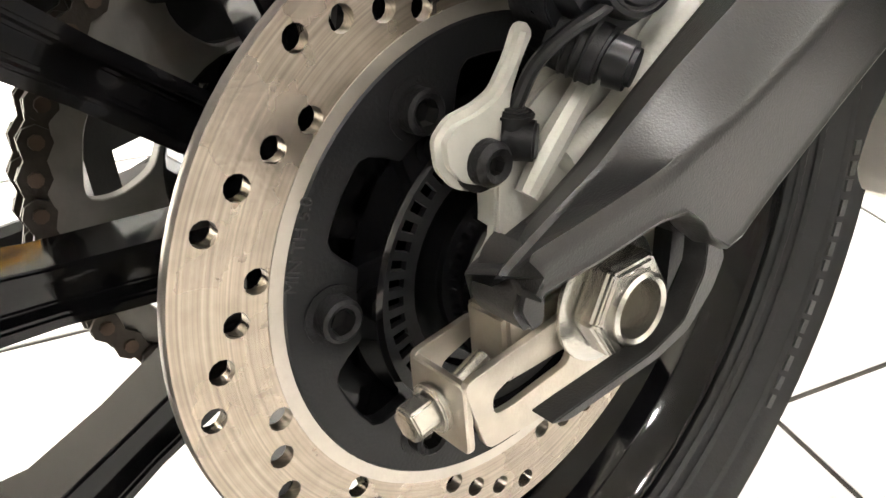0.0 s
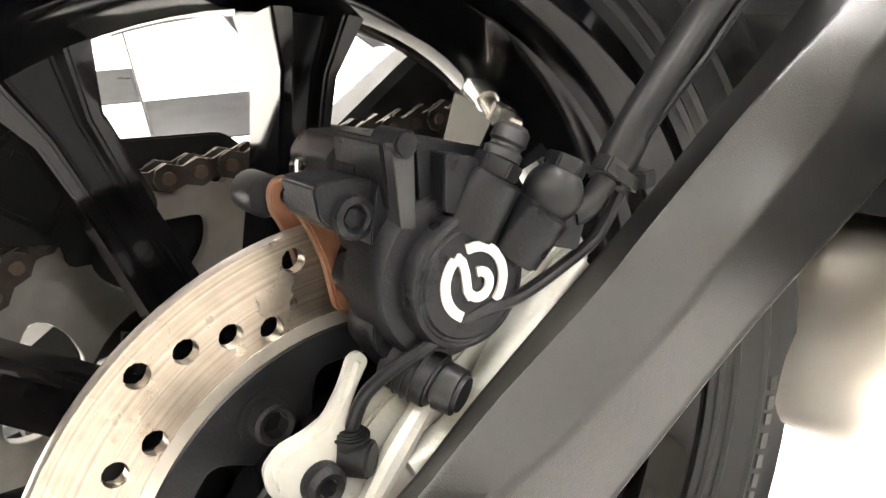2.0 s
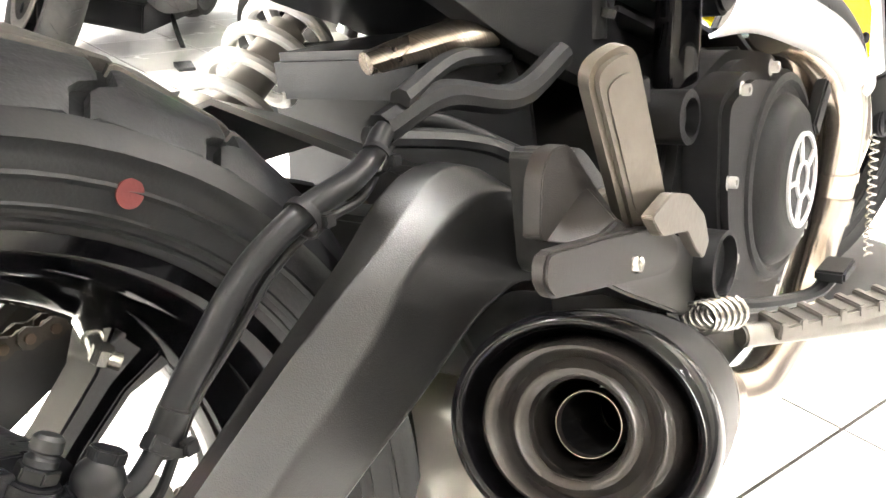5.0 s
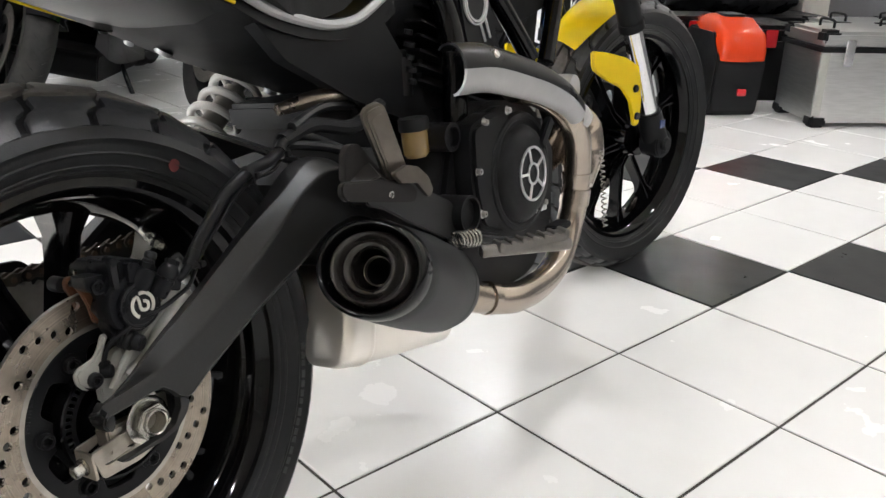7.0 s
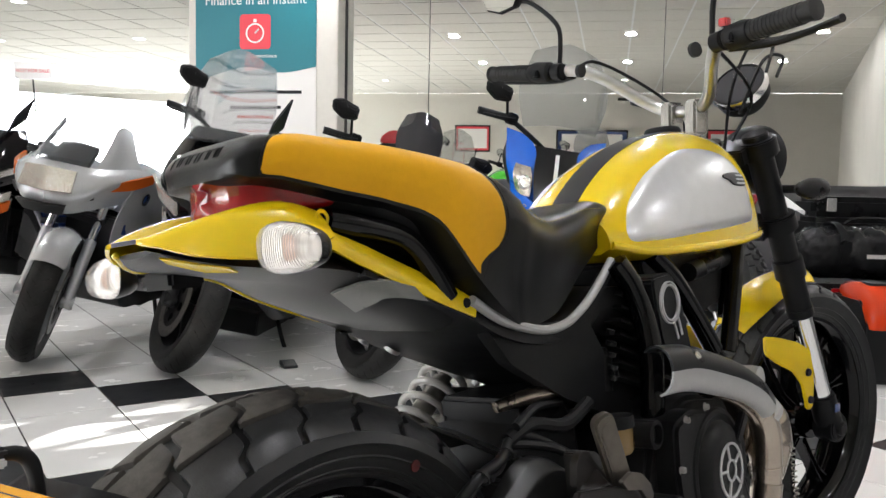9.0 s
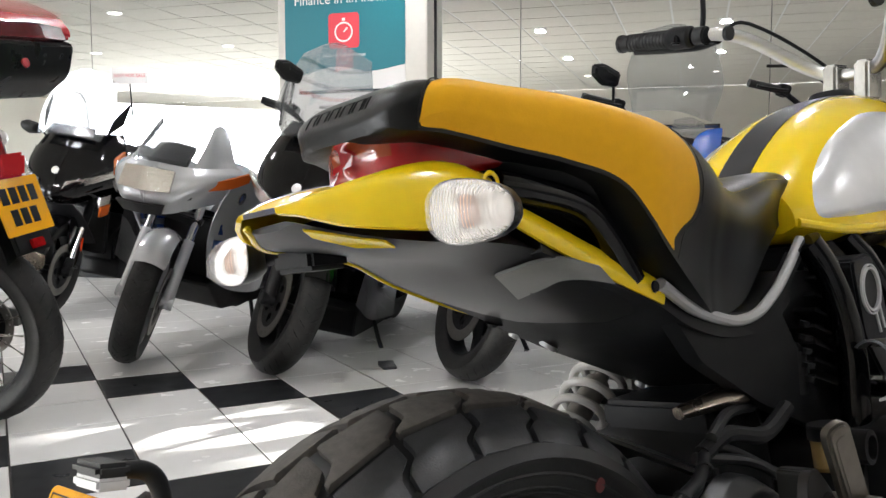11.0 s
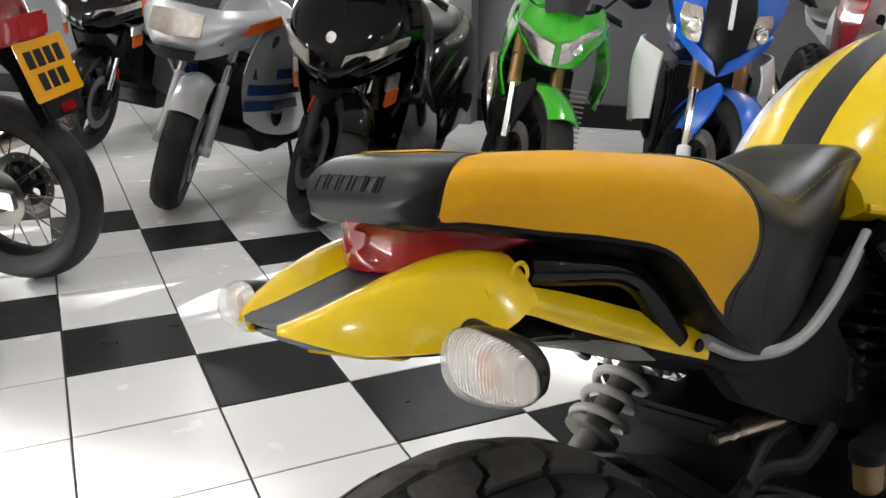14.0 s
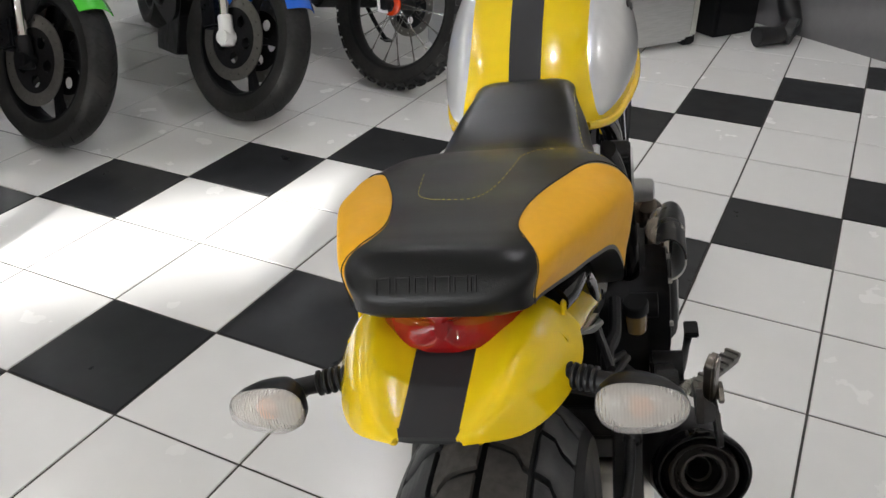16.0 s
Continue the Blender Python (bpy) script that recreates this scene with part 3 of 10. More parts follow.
for k, (w, z, c) in enumerate(((0.36, -0.16, "ink"), (0.2, -0.27, "ink"), (0.14, -0.34, "orange_red"))):
    put("writing", box(-0.0062, -0.0045, -w, w, z - 0.012, z + 0.012), M[c], poster)
# small framed picture and posters on the front wall, seen in the mirrors
for y, z, w, h, c in ((1.9, 1.75, 0.35, 0.25, "poster_red"), (-0.6, 1.6, 0.7, 0.32, "navy_paint"), (-3.4, 1.6, 0.5, 0.35, "poster_red")):
    pic = thing("picture", Matrix.Translation((BACK_X + 0.002, y, z)), "framed picture on the white front wall", "picture", "pictures on the wall")
    put("frame", merge(box(0, 0.03, -w, w, h, h + 0.03), box(0, 0.03, -w, w, -h - 0.03, -h), box(0, 0.03, w, w + 0.03, -h - 0.03, h + 0.03), box(0, 0.03, -w - 0.03, -w, -h - 0.03, h + 0.03)), M["skirting"], pic)
    put("print", box(0.002, 0.01, -w, w, -h, h), M[c], pic)
    put("mount", box(0.0105, 0.012, -w * 0.88, w * 0.88, -h * 0.82, h * 0.82), M["poster_white"], pic)

# suspended ceiling in one mesh, its lamps as things
g = []
CELL = 0.6
nx, ny = int((WALL_X - BACK_X) / CELL) + 1, int((LEFT_Y + 6.2) / CELL)
for i in range(nx):
    for j in range(ny):
        x0, y0 = BACK_X + i * CELL, -6.0 + j * CELL
        g.append(box(x0 + 0.012, x0 + CELL - 0.012, y0 + 0.012, y0 + CELL - 0.012, CEILING_Z, CEILING_Z + 0.02))
ob = put("ceiling", merge(*g), M["ceiling_tile"])
tagged(ob, "suspended ceiling of white mineral tiles", "ceiling", kind="structure")
ob = put("ceiling_grid", box(BACK_X, WALL_X + 0.2, -6.0, LEFT_Y, CEILING_Z + 0.006, CEILING_Z + 0.05), M["ceiling_grid"])
tagged(ob, "pale metal grid that carries the ceiling tiles", "ceiling", kind="structure")
first = None
for x, y in DOWNLIGHTS:
    m = Matrix.Translation((x, y, CEILING_Z))
    if first is None:
        first = thing("downlight", m, "small round recessed ceiling lamp, lit", "ceiling lamp", "ceiling lamps")
        put("ring", lathe([(0.055, -0.008), (0.075, -0.008), (0.085, 0.0), (0.055, 0.0)], (0, 0, 0), (0, 0, 1), 24, close=True), M["steel_ring"], first)
        put("bulb", lathe([(0.0, -0.002), (0.055, -0.002), (0.055, 0.004), (0.0, 0.004)], (0, 0, 0), (0, 0, 1), 20), M["lamp_glow"], first)
    else:
        copy_thing(first, m)

# ---- the yellow motorcycle ----
BIKE = Matrix.Translation((-1.254, -0.768, 0.0)) @ pose(0, 0, 0, 0, 0, -29.3) @ pose(0, 0, 0, -8.5, 0, 0)
bike = thing("motorcycle", BIKE, "yellow and black scrambler motorcycle leaning on its side stand", "motorcycle")
R_AXLE = V(0, 0, 0.315)


def polar(r, deg, y=0.0, c=R_AXLE):
    return V(c.x + r * math.cos(radians(deg)), y, c.z + r * math.sin(radians(deg)))


def tyre_point(s, half_w, r_out, crown, lift=0.0):
    """Radius and side offset at the share s (-1 to 1) of the tread's width."""
    a = s * crown
    rc = half_w / math.sin(crown)
    return r_out - rc * (1 - math.cos(a)) + lift * math.cos(a), rc * math.sin(a) + lift * math.sin(a)


def road_wheel(parent, axle, r_out, half_w, rim_r, pitches, spoke_angles, spoke_w, hub_w, prefix="rear", turn=Matrix.Identity(4), rim_y=None, blocks=True, marks=True):
    """A wheel with its axle along y: tyre, tread, rim, spokes, hub."""
    crown = radians(58)
    wheel = put(prefix + "_wheel", moved(lathe([(0.018, -hub_w), (0.036, -hub_w), (0.042, -hub_w * 0.6), (0.034, 0), (0.042, hub_w * 0.6), (0.036, hub_w), (0.018, hub_w)], axle, (0, 1, 0), 32, close=True), turn), M["gloss_black"], parent, "gloss black cast wheel with ten spokes")
    deep = 0.0065
    prof = []
    rw = half_w * 0.72
    for s in [-1, -0.94, -0.88, -0.82, -0.7, -0.55, -0.4, -0.2, 0, 0.2, 0.4, 0.55, 0.7, 0.82, 0.88, 0.94, 1]:
        r, y = tyre_point(s, half_w, r_out - deep, crown, deep * max(0.0, min(1.0, (abs(s) - 0.82) / 0.06)))
        prof.append((r, y))
    side_r = prof[0][0]
    left = [(rim_r - 0.004, -rw), (rim_r + 0.006, -rw - 0.004), (rim_r + 0.02, -half_w * 0.93), (rim_r + 0.034, -half_w * 1.0), ((side_r + rim_r + 0.034) / 2, -half_w * 1.02)]
    full = left + prof + [(r, -y) for r, y in reversed(left)]
    put("tyre", moved(lathe(full, axle, (0, 1, 0), 96), turn), M["rubber_wall"], wheel, "black rubber tyre with an angular block tread")
    for dr, y in ((0.0095, -half_w * 0.805), (0.0145, -half_w * 0.865), (0.0265, -half_w * 0.962)):
        put("bead_ring", moved(lathe([(rim_r + dr - 0.0018, y + 0.0004), (rim_r + dr, y - 0.0020), (rim_r + dr + 0.0018, y - 0.0012)], axle, (0, 1, 0), 96), turn), M["rubber_wall"], wheel)
    if blocks:
        step = 2 * math.pi / pitches

        def block(a0, a1, s0, s1, shift, top=0.0066, n=8):
            """A tread block between two angles, bent by shift(s); it fades into the sidewall."""
            v = []
            for lift, k in ((-0.002, 0.0), (top - 0.0014, 0.0), (top, 0.055)):
                for i in range(n + 1):
                    u = i / n
                    s = s0 + (s1 - s0) * u
                    fade = 1.0
                    o = shift(abs(s)) * step
                    for w in (k, 1 - k):
                        ang = a0 + (a1 - a0) * w + o
                        r, y = tyre_point(s + (k if u == 0 else -k if u == 1 else 0) * 0.3 * (s1 - s0), half_w, r_out - deep, crown, lift * fade if lift > 0 else lift)
                        v.append(V(r * math.cos(ang), y, r * math.sin(ang)))
            m = 2 * (n + 1)
            f = [(2 * m + 2 * i, 2 * m + 2 * i + 1, 2 * m + 2 * i + 3, 2 * m + 2 * i + 2) for i in range(n)]
            ring = [2 * i for i in range(n + 1)] + [2 * i + 1 for i in range(n, -1, -1)]
            for level in (0, 1):
                f += [(level * m + ring[i], level * m + ring[(i + 1) % len(ring)], (level + 1) * m + ring[(i + 1) % len(ring)], (level + 1) * m + ring[i]) for i in range(len(ring))]
            return v, f
        gap = 0.068 * step
        kink = lambda s: float(np.interp(s, (0.03, 0.30, 0.36, 0.50, 0.62, 0.70, 0.88, 1.0), (-0.42, -0.30, -0.06, 0.0, 0.02, 0.26, 0.34, 0.36)))
        for sign in (1, -1):
            for name, s0, s1, m in (("shoulder_block", 0.475, 0.875, "rubber"), ("centre_block", 0.035, 0.42, "rubber_dust")):
                me = mesh_from(name, *block(gap, step - gap, sign * s0, sign * s1, kink), sharp=40)
                me.materials.append(M[m])
                for k in range(pitches):
                    ob = new(name, me)
                    ob.parent = wheel
                    ob.matrix_basis = turn @ Matrix.Translation(axle) @ Matrix.Rotation(-(k + (0.0 if sign > 0 else 0.5)) * step, 4, "Y")
    # rim
    e = 0.005
    rim = [(rim_r + 0.004, -rw - 0.004), (rim_r - 0.004, -rw - 0.005), (rim_r - 0.010, -rw), (rim_r - 0.016, -rw + 0.012), (rim_r - 0.014, -rw + 0.025), (rim_r - 0.030, -0.02), (rim_r - 0.034, 0.0),
           (rim_r - 0.030, 0.02), (rim_r - 0.014, rw - 0.025), (rim_r - 0.016, rw - 0.012), (rim_r - 0.010, rw), (rim_r - 0.004, rw + 0.005), (rim_r + 0.004, rw + 0.004), (rim_r - 0.004, rw - 0.012), (rim_r - 0.018, 0.0), (rim_r - 0.004, -rw + 0.012)]
    put("rim", moved(lathe(rim, axle, (0, 1, 0), 96, close=True), turn), M["gloss_black"], wheel)
    for deg in spoke_angles:
        a = radians(deg)
        out, tan = V(math.cos(a), 0, math.sin(a)), V(-math.sin(a), 0, math.cos(a))
        secs = []
        for r, w, d in ((0.034, spoke_w * 0.62, hub_w * 0.55), (0.07, spoke_w * 0.5, 0.016), (rim_r * 0.6, spoke_w * 0.46, 0.014), (rim_r - 0.055, spoke_w * 0.52, 0.015), (rim_r - 0.026, spoke_w * 0.95, 0.02)):
            c = axle + out * r
            shape = ((-1, -1), (-0.55, -1), (-0.4, -0.55), (0.4, -0.55), (0.55, -1), (1, -1), (1, 1), (0.55, 1), (0.4, 0.55), (-0.4, 0.55), (-0.55, 1), (-1, 1))
            secs.append([c + tan * (w * p) + V(0, d * q, 0) for p, q in shape])
        put("spoke", moved(loft(secs), turn), M["gloss_black"], wheel, bevel=0.0012)
    if marks:
        # raised lettering of the sidewall, as plain bars
        for start in (-42, 138):
            for k in range(7):
                for lo, hi in ((0, 0.35), (0.5, 0.85)) if k % 2 == 0 else ((0, 0.4), (0.62, 0.9)):
                    a0, a1 = start + (k + lo) * 5.2, start + (k + hi) * 5.2
                    v = []
                    for dy in (0.004, -0.0002):
                        for r, ang in ((rim_r + 0.030, a0), (rim_r + 0.030, a1), (rim_r + 0.042, a1), (rim_r + 0.042, a0)):
                            yy = -half_w * (0.990 if r < rim_r + 0.035 else 1.014) - 0.0002
                            v.append(V(axle.x + r * math.cos(radians(ang)), axle.y + yy + dy, axle.z + r * math.sin(radians(ang))))
                    put("raised_mark", moved((v, [(0, 1, 2, 3), (4, 5, 6, 7), (0, 1, 5, 4), (1, 2, 6, 5), (2, 3, 7, 6), (3, 0, 4, 7)]), turn), M["rubber"], wheel)
    return wheel


REAR_SPOKES = [39.5, 76.8, 108.9, 141.7, 173.5, 205.0, 239.0, 275.0, 312.0, 349.0]
rear = road_wheel(bike, R_AXLE, 0.315, 0.09, 0.222, 26, REAR_SPOKES, 0.024, 0.055)
# red balance mark on the sidewall, and the valve
mark = polar(0.2475, 61.2)
put("balance_mark", moved(lathe([(0.0, 0.0), (0.0066, 0.0), (0.0066, 0.0012), (0.0, 0.0012)], (0, 0, 0), (0, 1, 0.12), 20), Matrix.Translation((mark.x, -0.0884, mark.z))), M["dot_red"], rear, "faded red paint dot")
a, b, c = polar(0.190, 49.0, -0.012), polar(0.183, 49.2, -0.024), polar(0.176, 49.6, -0.036)
put("valve", merge(rod(a, b, 0.0070, 0.0055), tube([a, b, c], [0.0048, 0.0042, 0.0038], steps=4), rod(c - V(0, 0, 0.003), c + V(0.003, -0.003, 0.004), 0.0055, n=8)), M["zinc"], rear, "bent zinc tyre valve")
put("valve_cap", rod(c, c + V(0.008, -0.005, -0.006), 0.0044, n=12), M["zinc"], rear)

# brake disc with its drilled face, carrier and bolts
DISC_Y = -0.075
disc = put("brake_disc", slab(circle(0, 0.315, 0.1228, 96), DISC_Y - 0.0025, DISC_Y + 0.0025,
                              [circle(0, 0.315, 0.0865, 72)] + [circle(*(lambda p: (p.x, p.z))(polar(0.0955 + 0.0062 * k, 133 + 30 * g + 7.4 * k)), 0.0043, 12) for g in range(12) for k in range(4)]),
           M["disc_steel"], bike, "drilled steel brake disc with a worn bronze-coloured face")
put("disc_lip", lathe([(0.0850, DISC_Y - 0.0027), (0.0915, DISC_Y - 0.0029), (0.0915, DISC_Y - 0.0024), (0.0850, DISC_Y - 0.0024)], R_AXLE, (0, 1, 0), 96, close=True), M["disc_ring"], disc)
put("disc_edge", lathe([(0.1229, DISC_Y - 0.0024), (0.1234, DISC_Y - 0.0016), (0.1234, DISC_Y + 0.0016), (0.1229, DISC_Y + 0.0024)], R_AXLE, (0, 1, 0), 96), M["disc_ring"], disc)
BOLTS = [114.5 + 60 * k for k in range(6)]
outline = []
for k in range(144):
    deg = 114.5 + k * 2.5
    near = min(abs((deg - b + 180) % 360 - 180) for b in BOLTS)
    t = max(0.0, min(1.0, (near - 9) / 11))
    t = t * t * (3 - 2 * t)
    outline.append((lambda p: (p.x, p.z))(polar(0.0560 + 0.0175 * t, deg)))
put("carrier", slab(circle(0, 0.315, 0.0866, 96), DISC_Y - 0.0035, DISC_Y + 0.003, [outline]), M["satin_black"], disc, "black disc carrier", bevel=0.0008, segments=1)
for deg in BOLTS:
    p = polar(0.0695, deg)
    bolt = put("disc_bolt", lathe([(0.0046, DISC_Y - 0.0095), (0.0062, DISC_Y - 0.0105), (0.0074, DISC_Y - 0.0095), (0.0076, DISC_Y - 0.004), (0.0105, DISC_Y - 0.004), (0.0105, DISC_Y - 0.002)], (p.x, 0, p.z), (0, 1, 0), 20), M["engine_black"], disc)
    put("socket", lathe([(0.0046, DISC_Y - 0.0098), (0.0044, DISC_Y - 0.005), (0.0, DISC_Y - 0.005)], (p.x, 0, p.z), (0, 1, 0), 6), M["skirting"], bolt)
put("mark", moved(text_geo("MIN TH 5.0", 0.0062, 0.0002), Matrix.Translation((-0.0765, DISC_Y - 0.0037, 0.349)) @ pose(0, 0, 0, 90, 0, 0) @ pose(0, 0, 0, 0, 0, 68)), M["side_plastic"], disc)
# toothed sensor ring and the hub behind it
slots = []
for k in range(48):
    a0, a1 = radians(k * 7.5), radians(k * 7.5 + 4.2)
    slots.append([(0.0 + r * math.cos(a), 0.315 + r * math.sin(a)) for r, a in ((0.0465, a0), (0.0525, a0), (0.0525, a1), (0.0465, a1))])
put("sensor_ring", slab(circle(0, 0.315, 0.0570, 72), -0.085, -0.0825, [circle(0, 0.315, 0.042, 48)] + slots), M["satin_black"], disc, "black slotted sensor ring")
put("sensor_ring_rim", lathe([(0.0565, -0.074), (0.0605, -0.074), (0.0605, -0.0895), (0.0580, -0.0895), (0.0570, -0.083)], R_AXLE, (0, 1, 0), 72, close=True), M["gloss_black"], disc)
put("hub_cup", lathe([(0.0, -0.060), (0.044, -0.060), (0.044, -0.078), (0.040, -0.080), (0.036, -0.079), (0.034, -0.100), (0.030, -0.102), (0.026, -0.100), (0.025, -0.112), (0.0, -0.112)], R_AXLE, (0, 1, 0), 48), M["gloss_black"], disc)
put("hub_web", lathe([(0.0, -0.052), (0.056, -0.052), (0.078, -0.066), (0.080, -0.071), (0.072, -0.0705), (0.052, -0.060), (0.0, -0.060)], R_AXLE, (0, 1, 0), 48), M["gloss_black"], disc)
for deg in (130, 152, 190, 250, 310, 10, 70):
    p, q = polar(0.049, deg, -0.067), polar(0.076, deg, -0.069)
    put("hub_rib", rod(p, q, 0.0045, n=8), M["gloss_black"], disc)

# sprocket, chain and left arm seen through the wheel
SPR_Y = 0.085
teeth = []
for k in range(46):
    for r, d in ((0.1085, -2.6), (0.1145, -0.9), (0.1145, 0.9), (0.1085, 2.6)):
        p = polar(r, k * 360 / 46 + d)
        teeth.append((p.x, p.z))
windows = []
for k in range(6):
    mid = 156 + 60 * k
    ring = [(0.094, -19), (0.094, 0), (0.094, 19), (0.078, 20), (0.062, 12), (0.060, 0), (0.062, -12), (0.078, -20)]
    pts = []
    for r, d in ring:
        p = polar(r, mid + d)
        pts.append((p.x, p.z))
    windows.append([(p.x, p.y) for p in rounded([Vector((a, b, 0)) for a, b in pts], 0.008, 3)])
spr = put("rear_sprocket", slab(teeth, SPR_Y - 0.004, SPR_Y + 0.003, windows), M["sprocket"], bike, "grey steel rear sprocket with large windows", bevel=0.0006, segments=1)
put("sprocket_carrier", lathe([(0.0, SPR_Y - 0.03), (0.045, SPR_Y - 0.03), (0.058, SPR_Y - 0.008), (0.058, SPR_Y - 0.004), (0.0, SPR_Y - 0.004)], R_AXLE, (0, 1, 0), 40), M["gloss_black"], spr)
for k in range(6):
    p = polar(0.050, 126 + 60 * k)
    put("sprocket_bolt", lathe([(0.0, SPR_Y - 0.013), (0.007, SPR_Y - 0.013), (0.008, SPR_Y - 0.004)], (p.x, 0, p.z), (0, 1, 0), 6), M["zinc"], spr)
# chain round the sprocket and forward to the engine
path = [polar(0.1135, d, SPR_Y) for d in np.arange(88, 273, 7.9)]
top_from, bot_from = path[0], path[-1]
fr_top, fr_bot = V(0.55, SPR_Y, 0.425), V(0.55, SPR_Y, 0.372)
n_top = int((fr_top - top_from).length / 0.0158)
path = [top_from.lerp(fr_top, 1 - i / n_top) for i in range(n_top)] + path + [bot_from.lerp(fr_bot, (i + 1) / n_top) for i in range(n_top)]
links, pins = [], []
for i in range(len(path) - 1):
    p, q = path[i], path[i + 1]
    d = (q - p).normalized()
    up = V(-d.z, 0, d.x)
    for yy in ((-0.0085, -0.0068), (0.0068, 0.0085)) if i % 2 else ((-0.0062, -0.0046), (0.0046, 0.0062)):
        ring = []
        for c, s in ((p, -1), (q, 1)):
            for t in (-90, -45, 0, 45, 90) if s > 0 else (90, 135, 180, 225, 270):
                ring.append(c + d * (0.0072 * math.cos(radians(t))) + up * (0.0072 * math.sin(radians(t))))
        mid = (p + q) / 2
        loop = ring[:5] + [mid - up * 0.0045] + ring[5:] + [mid + up * 0.0045]
        v = [V(c.x, c.y + yy[0], c.z) for c in loop] + [V(c.x, c.y + yy[1], c.z) for c in loop]
        m = len(loop)
        links.append((v, [tuple(range(m)), tuple(range(m, 2 * m))] + [(k, (k + 1) % m, m + (k + 1) % m, m + k) for k in range(m)]))
    pins.append(rod(p + V(0, -0.0102, 0), p + V(0, 0.0102, 0), 0.0034, n=8))
chain = put("drive_chain", merge(*links), M["chain"], bike, "oily steel drive chain with rusty pins")
put("chain_pin", merge(*pins), M["rust"], chain)

# ---- swingarm ----
T = [(-0.0435, 0.3365), (-0.0425, 0.3375), (-0.0400, 0.3400), (-0.026, 0.3490), (-0.006, 0.3590), (0.004, 0.3645), (0.028, 0.3800), (0.069, 0.4030), (0.101, 0.4205), (0.159, 0.4550), (0.202, 0.4800), (0.230, 0.5000), (0.262, 0.5100), (0.296, 0.5020), (0.335, 0.476), (0.40, 0.448)]
K = [(-0.0475, 0.3480), (-0.0465, 0.3490), (-0.0440, 0.3505), (-0.030, 0.3570), (-0.008, 0.3665), (0.004, 0.3735), (0.028, 0.3870), (0.070, 0.4070), (0.103, 0.4265), (0.162, 0.4595), (0.206, 0.4805), (0.238, 0.4970), (0.266, 0.5080), (0.298, 0.5010), (0.335, 0.474), (0.40, 0.446)]
G = [(-0.0500, 0.3570), (-0.0492, 0.3582), (-0.0465, 0.3592), (-0.026, 0.3612), (0.003, 0.3650), (0.014, 0.3690), (0.040, 0.3760), (0.085, 0.3945), (0.122, 0.4155), (0.180, 0.4485), (0.218, 0.4740), (0.252, 0.4895), (0.282, 0.4935), (0.308, 0.4860), (0.345, 0.460), (0.40, 0.43)]
B = [(-0.0500, 0.3475), (-0.0490, 0.3485), (-0.0460, 0.3492), (-0.026, 0.3500), (0.010, 0.3505), (0.0330, 0.3300), (0.0600, 0.3425), (0.107, 0.3660), (0.150, 0.3850), (0.205, 0.4060), (0.258, 0.4280), (0.285, 0.4330), (0.306, 0.4330), (0.335, 0.422), (0.375, 0.403), (0.43, 0.385)]
def arm_section(t, k, g, b):
    (tx, tz), (kx, kz), (gx, gz), (bx, bz) = t, k, g, b
    q = max(0.0, min(1.0, (tx + 0.01) / 0.05))
    low_y = -0.136 + 0.016 * q
    return [V(tx + 0.004 * q, -0.1165, tz - 0.005), V(tx - 0.0005, -0.1195, tz - 0.0006), V(tx + 0.0004, -0.1212, tz), V(kx - 0.0004, -0.1342, kz), V(kx + 0.0006, -0.1360, kz - 0.0010), V(gx - 0.0016, -0.1502, gz + 0.0022), V(gx, -0.1516, gz - 0.0003), V(gx + 0.0016, -0.1521, gz - 0.0030),
            V(bx - 0.001, -0.1515, bz + 0.0025), V(bx, -0.1525, bz + 0.0010), V(bx + 0.0008, -0.1515, bz - 0.0006), V(bx + 0.0055 * q, -0.1400 - 0.004 * (1 - q), bz - 0.0085 * q - 0.001), V(bx + 0.004, low_y, bz - 0.006 * q), V((tx + bx) / 2, -0.1185, (tz + bz) / 2)]


fine = [smooth_line([(x, z, 0) for x, z in line], 3) for line in (T, K, G, B)]
secs = [arm_section(*(p[:2] for p in s)) for s in zip(*fine)]
arm = put("swingarm", loft(secs), M["arm_grey"], bike, "dark grey cast swingarm with a rough satin finish", sharp=50)
flat_normals(arm.data, 50)
put("arm_hook", slab(rounded([Vector((x, z, 0)) for x, z in [(-0.034, 0.3540), (-0.041, 0.3500), (-0.0475, 0.3375), (-0.0420, 0.3275), (-0.0355, 0.3290), (-0.0345, 0.3400)]], 0.003, 2), -0.1400, -0.1190), M["arm_grey"], arm, bevel=0.002)
put("arm_fork_lower", slab(rounded([Vector((x, z, 0)) for x, z in [(0.014, 0.3600), (0.0345, 0.3350), (0.0385, 0.3235), (0.0330, 0.3140), (0.0200, 0.3035), (0.004, 0.3003), (-0.036, 0.2995), (-0.044, 0.3025), (-0.036, 0.3030), (0.002, 0.3043), (0.0175, 0.3085), (0.0275, 0.3220), (0.0285, 0.332), (0.017, 0.3505)]], 0.002, 2), -0.1480, -0.139), M["arm_grey"], arm, bevel=0.0012)
put("arm_slot_wall", slab([(0.016, 0.358), (0.024, 0.3535), (0.036, 0.338), (0.0365, 0.322), (0.026, 0.308), (0.0275, 0.3220), (0.0285, 0.332), (0.017, 0.3505)], -0.1345, -0.1275), M["satin_black"], arm)
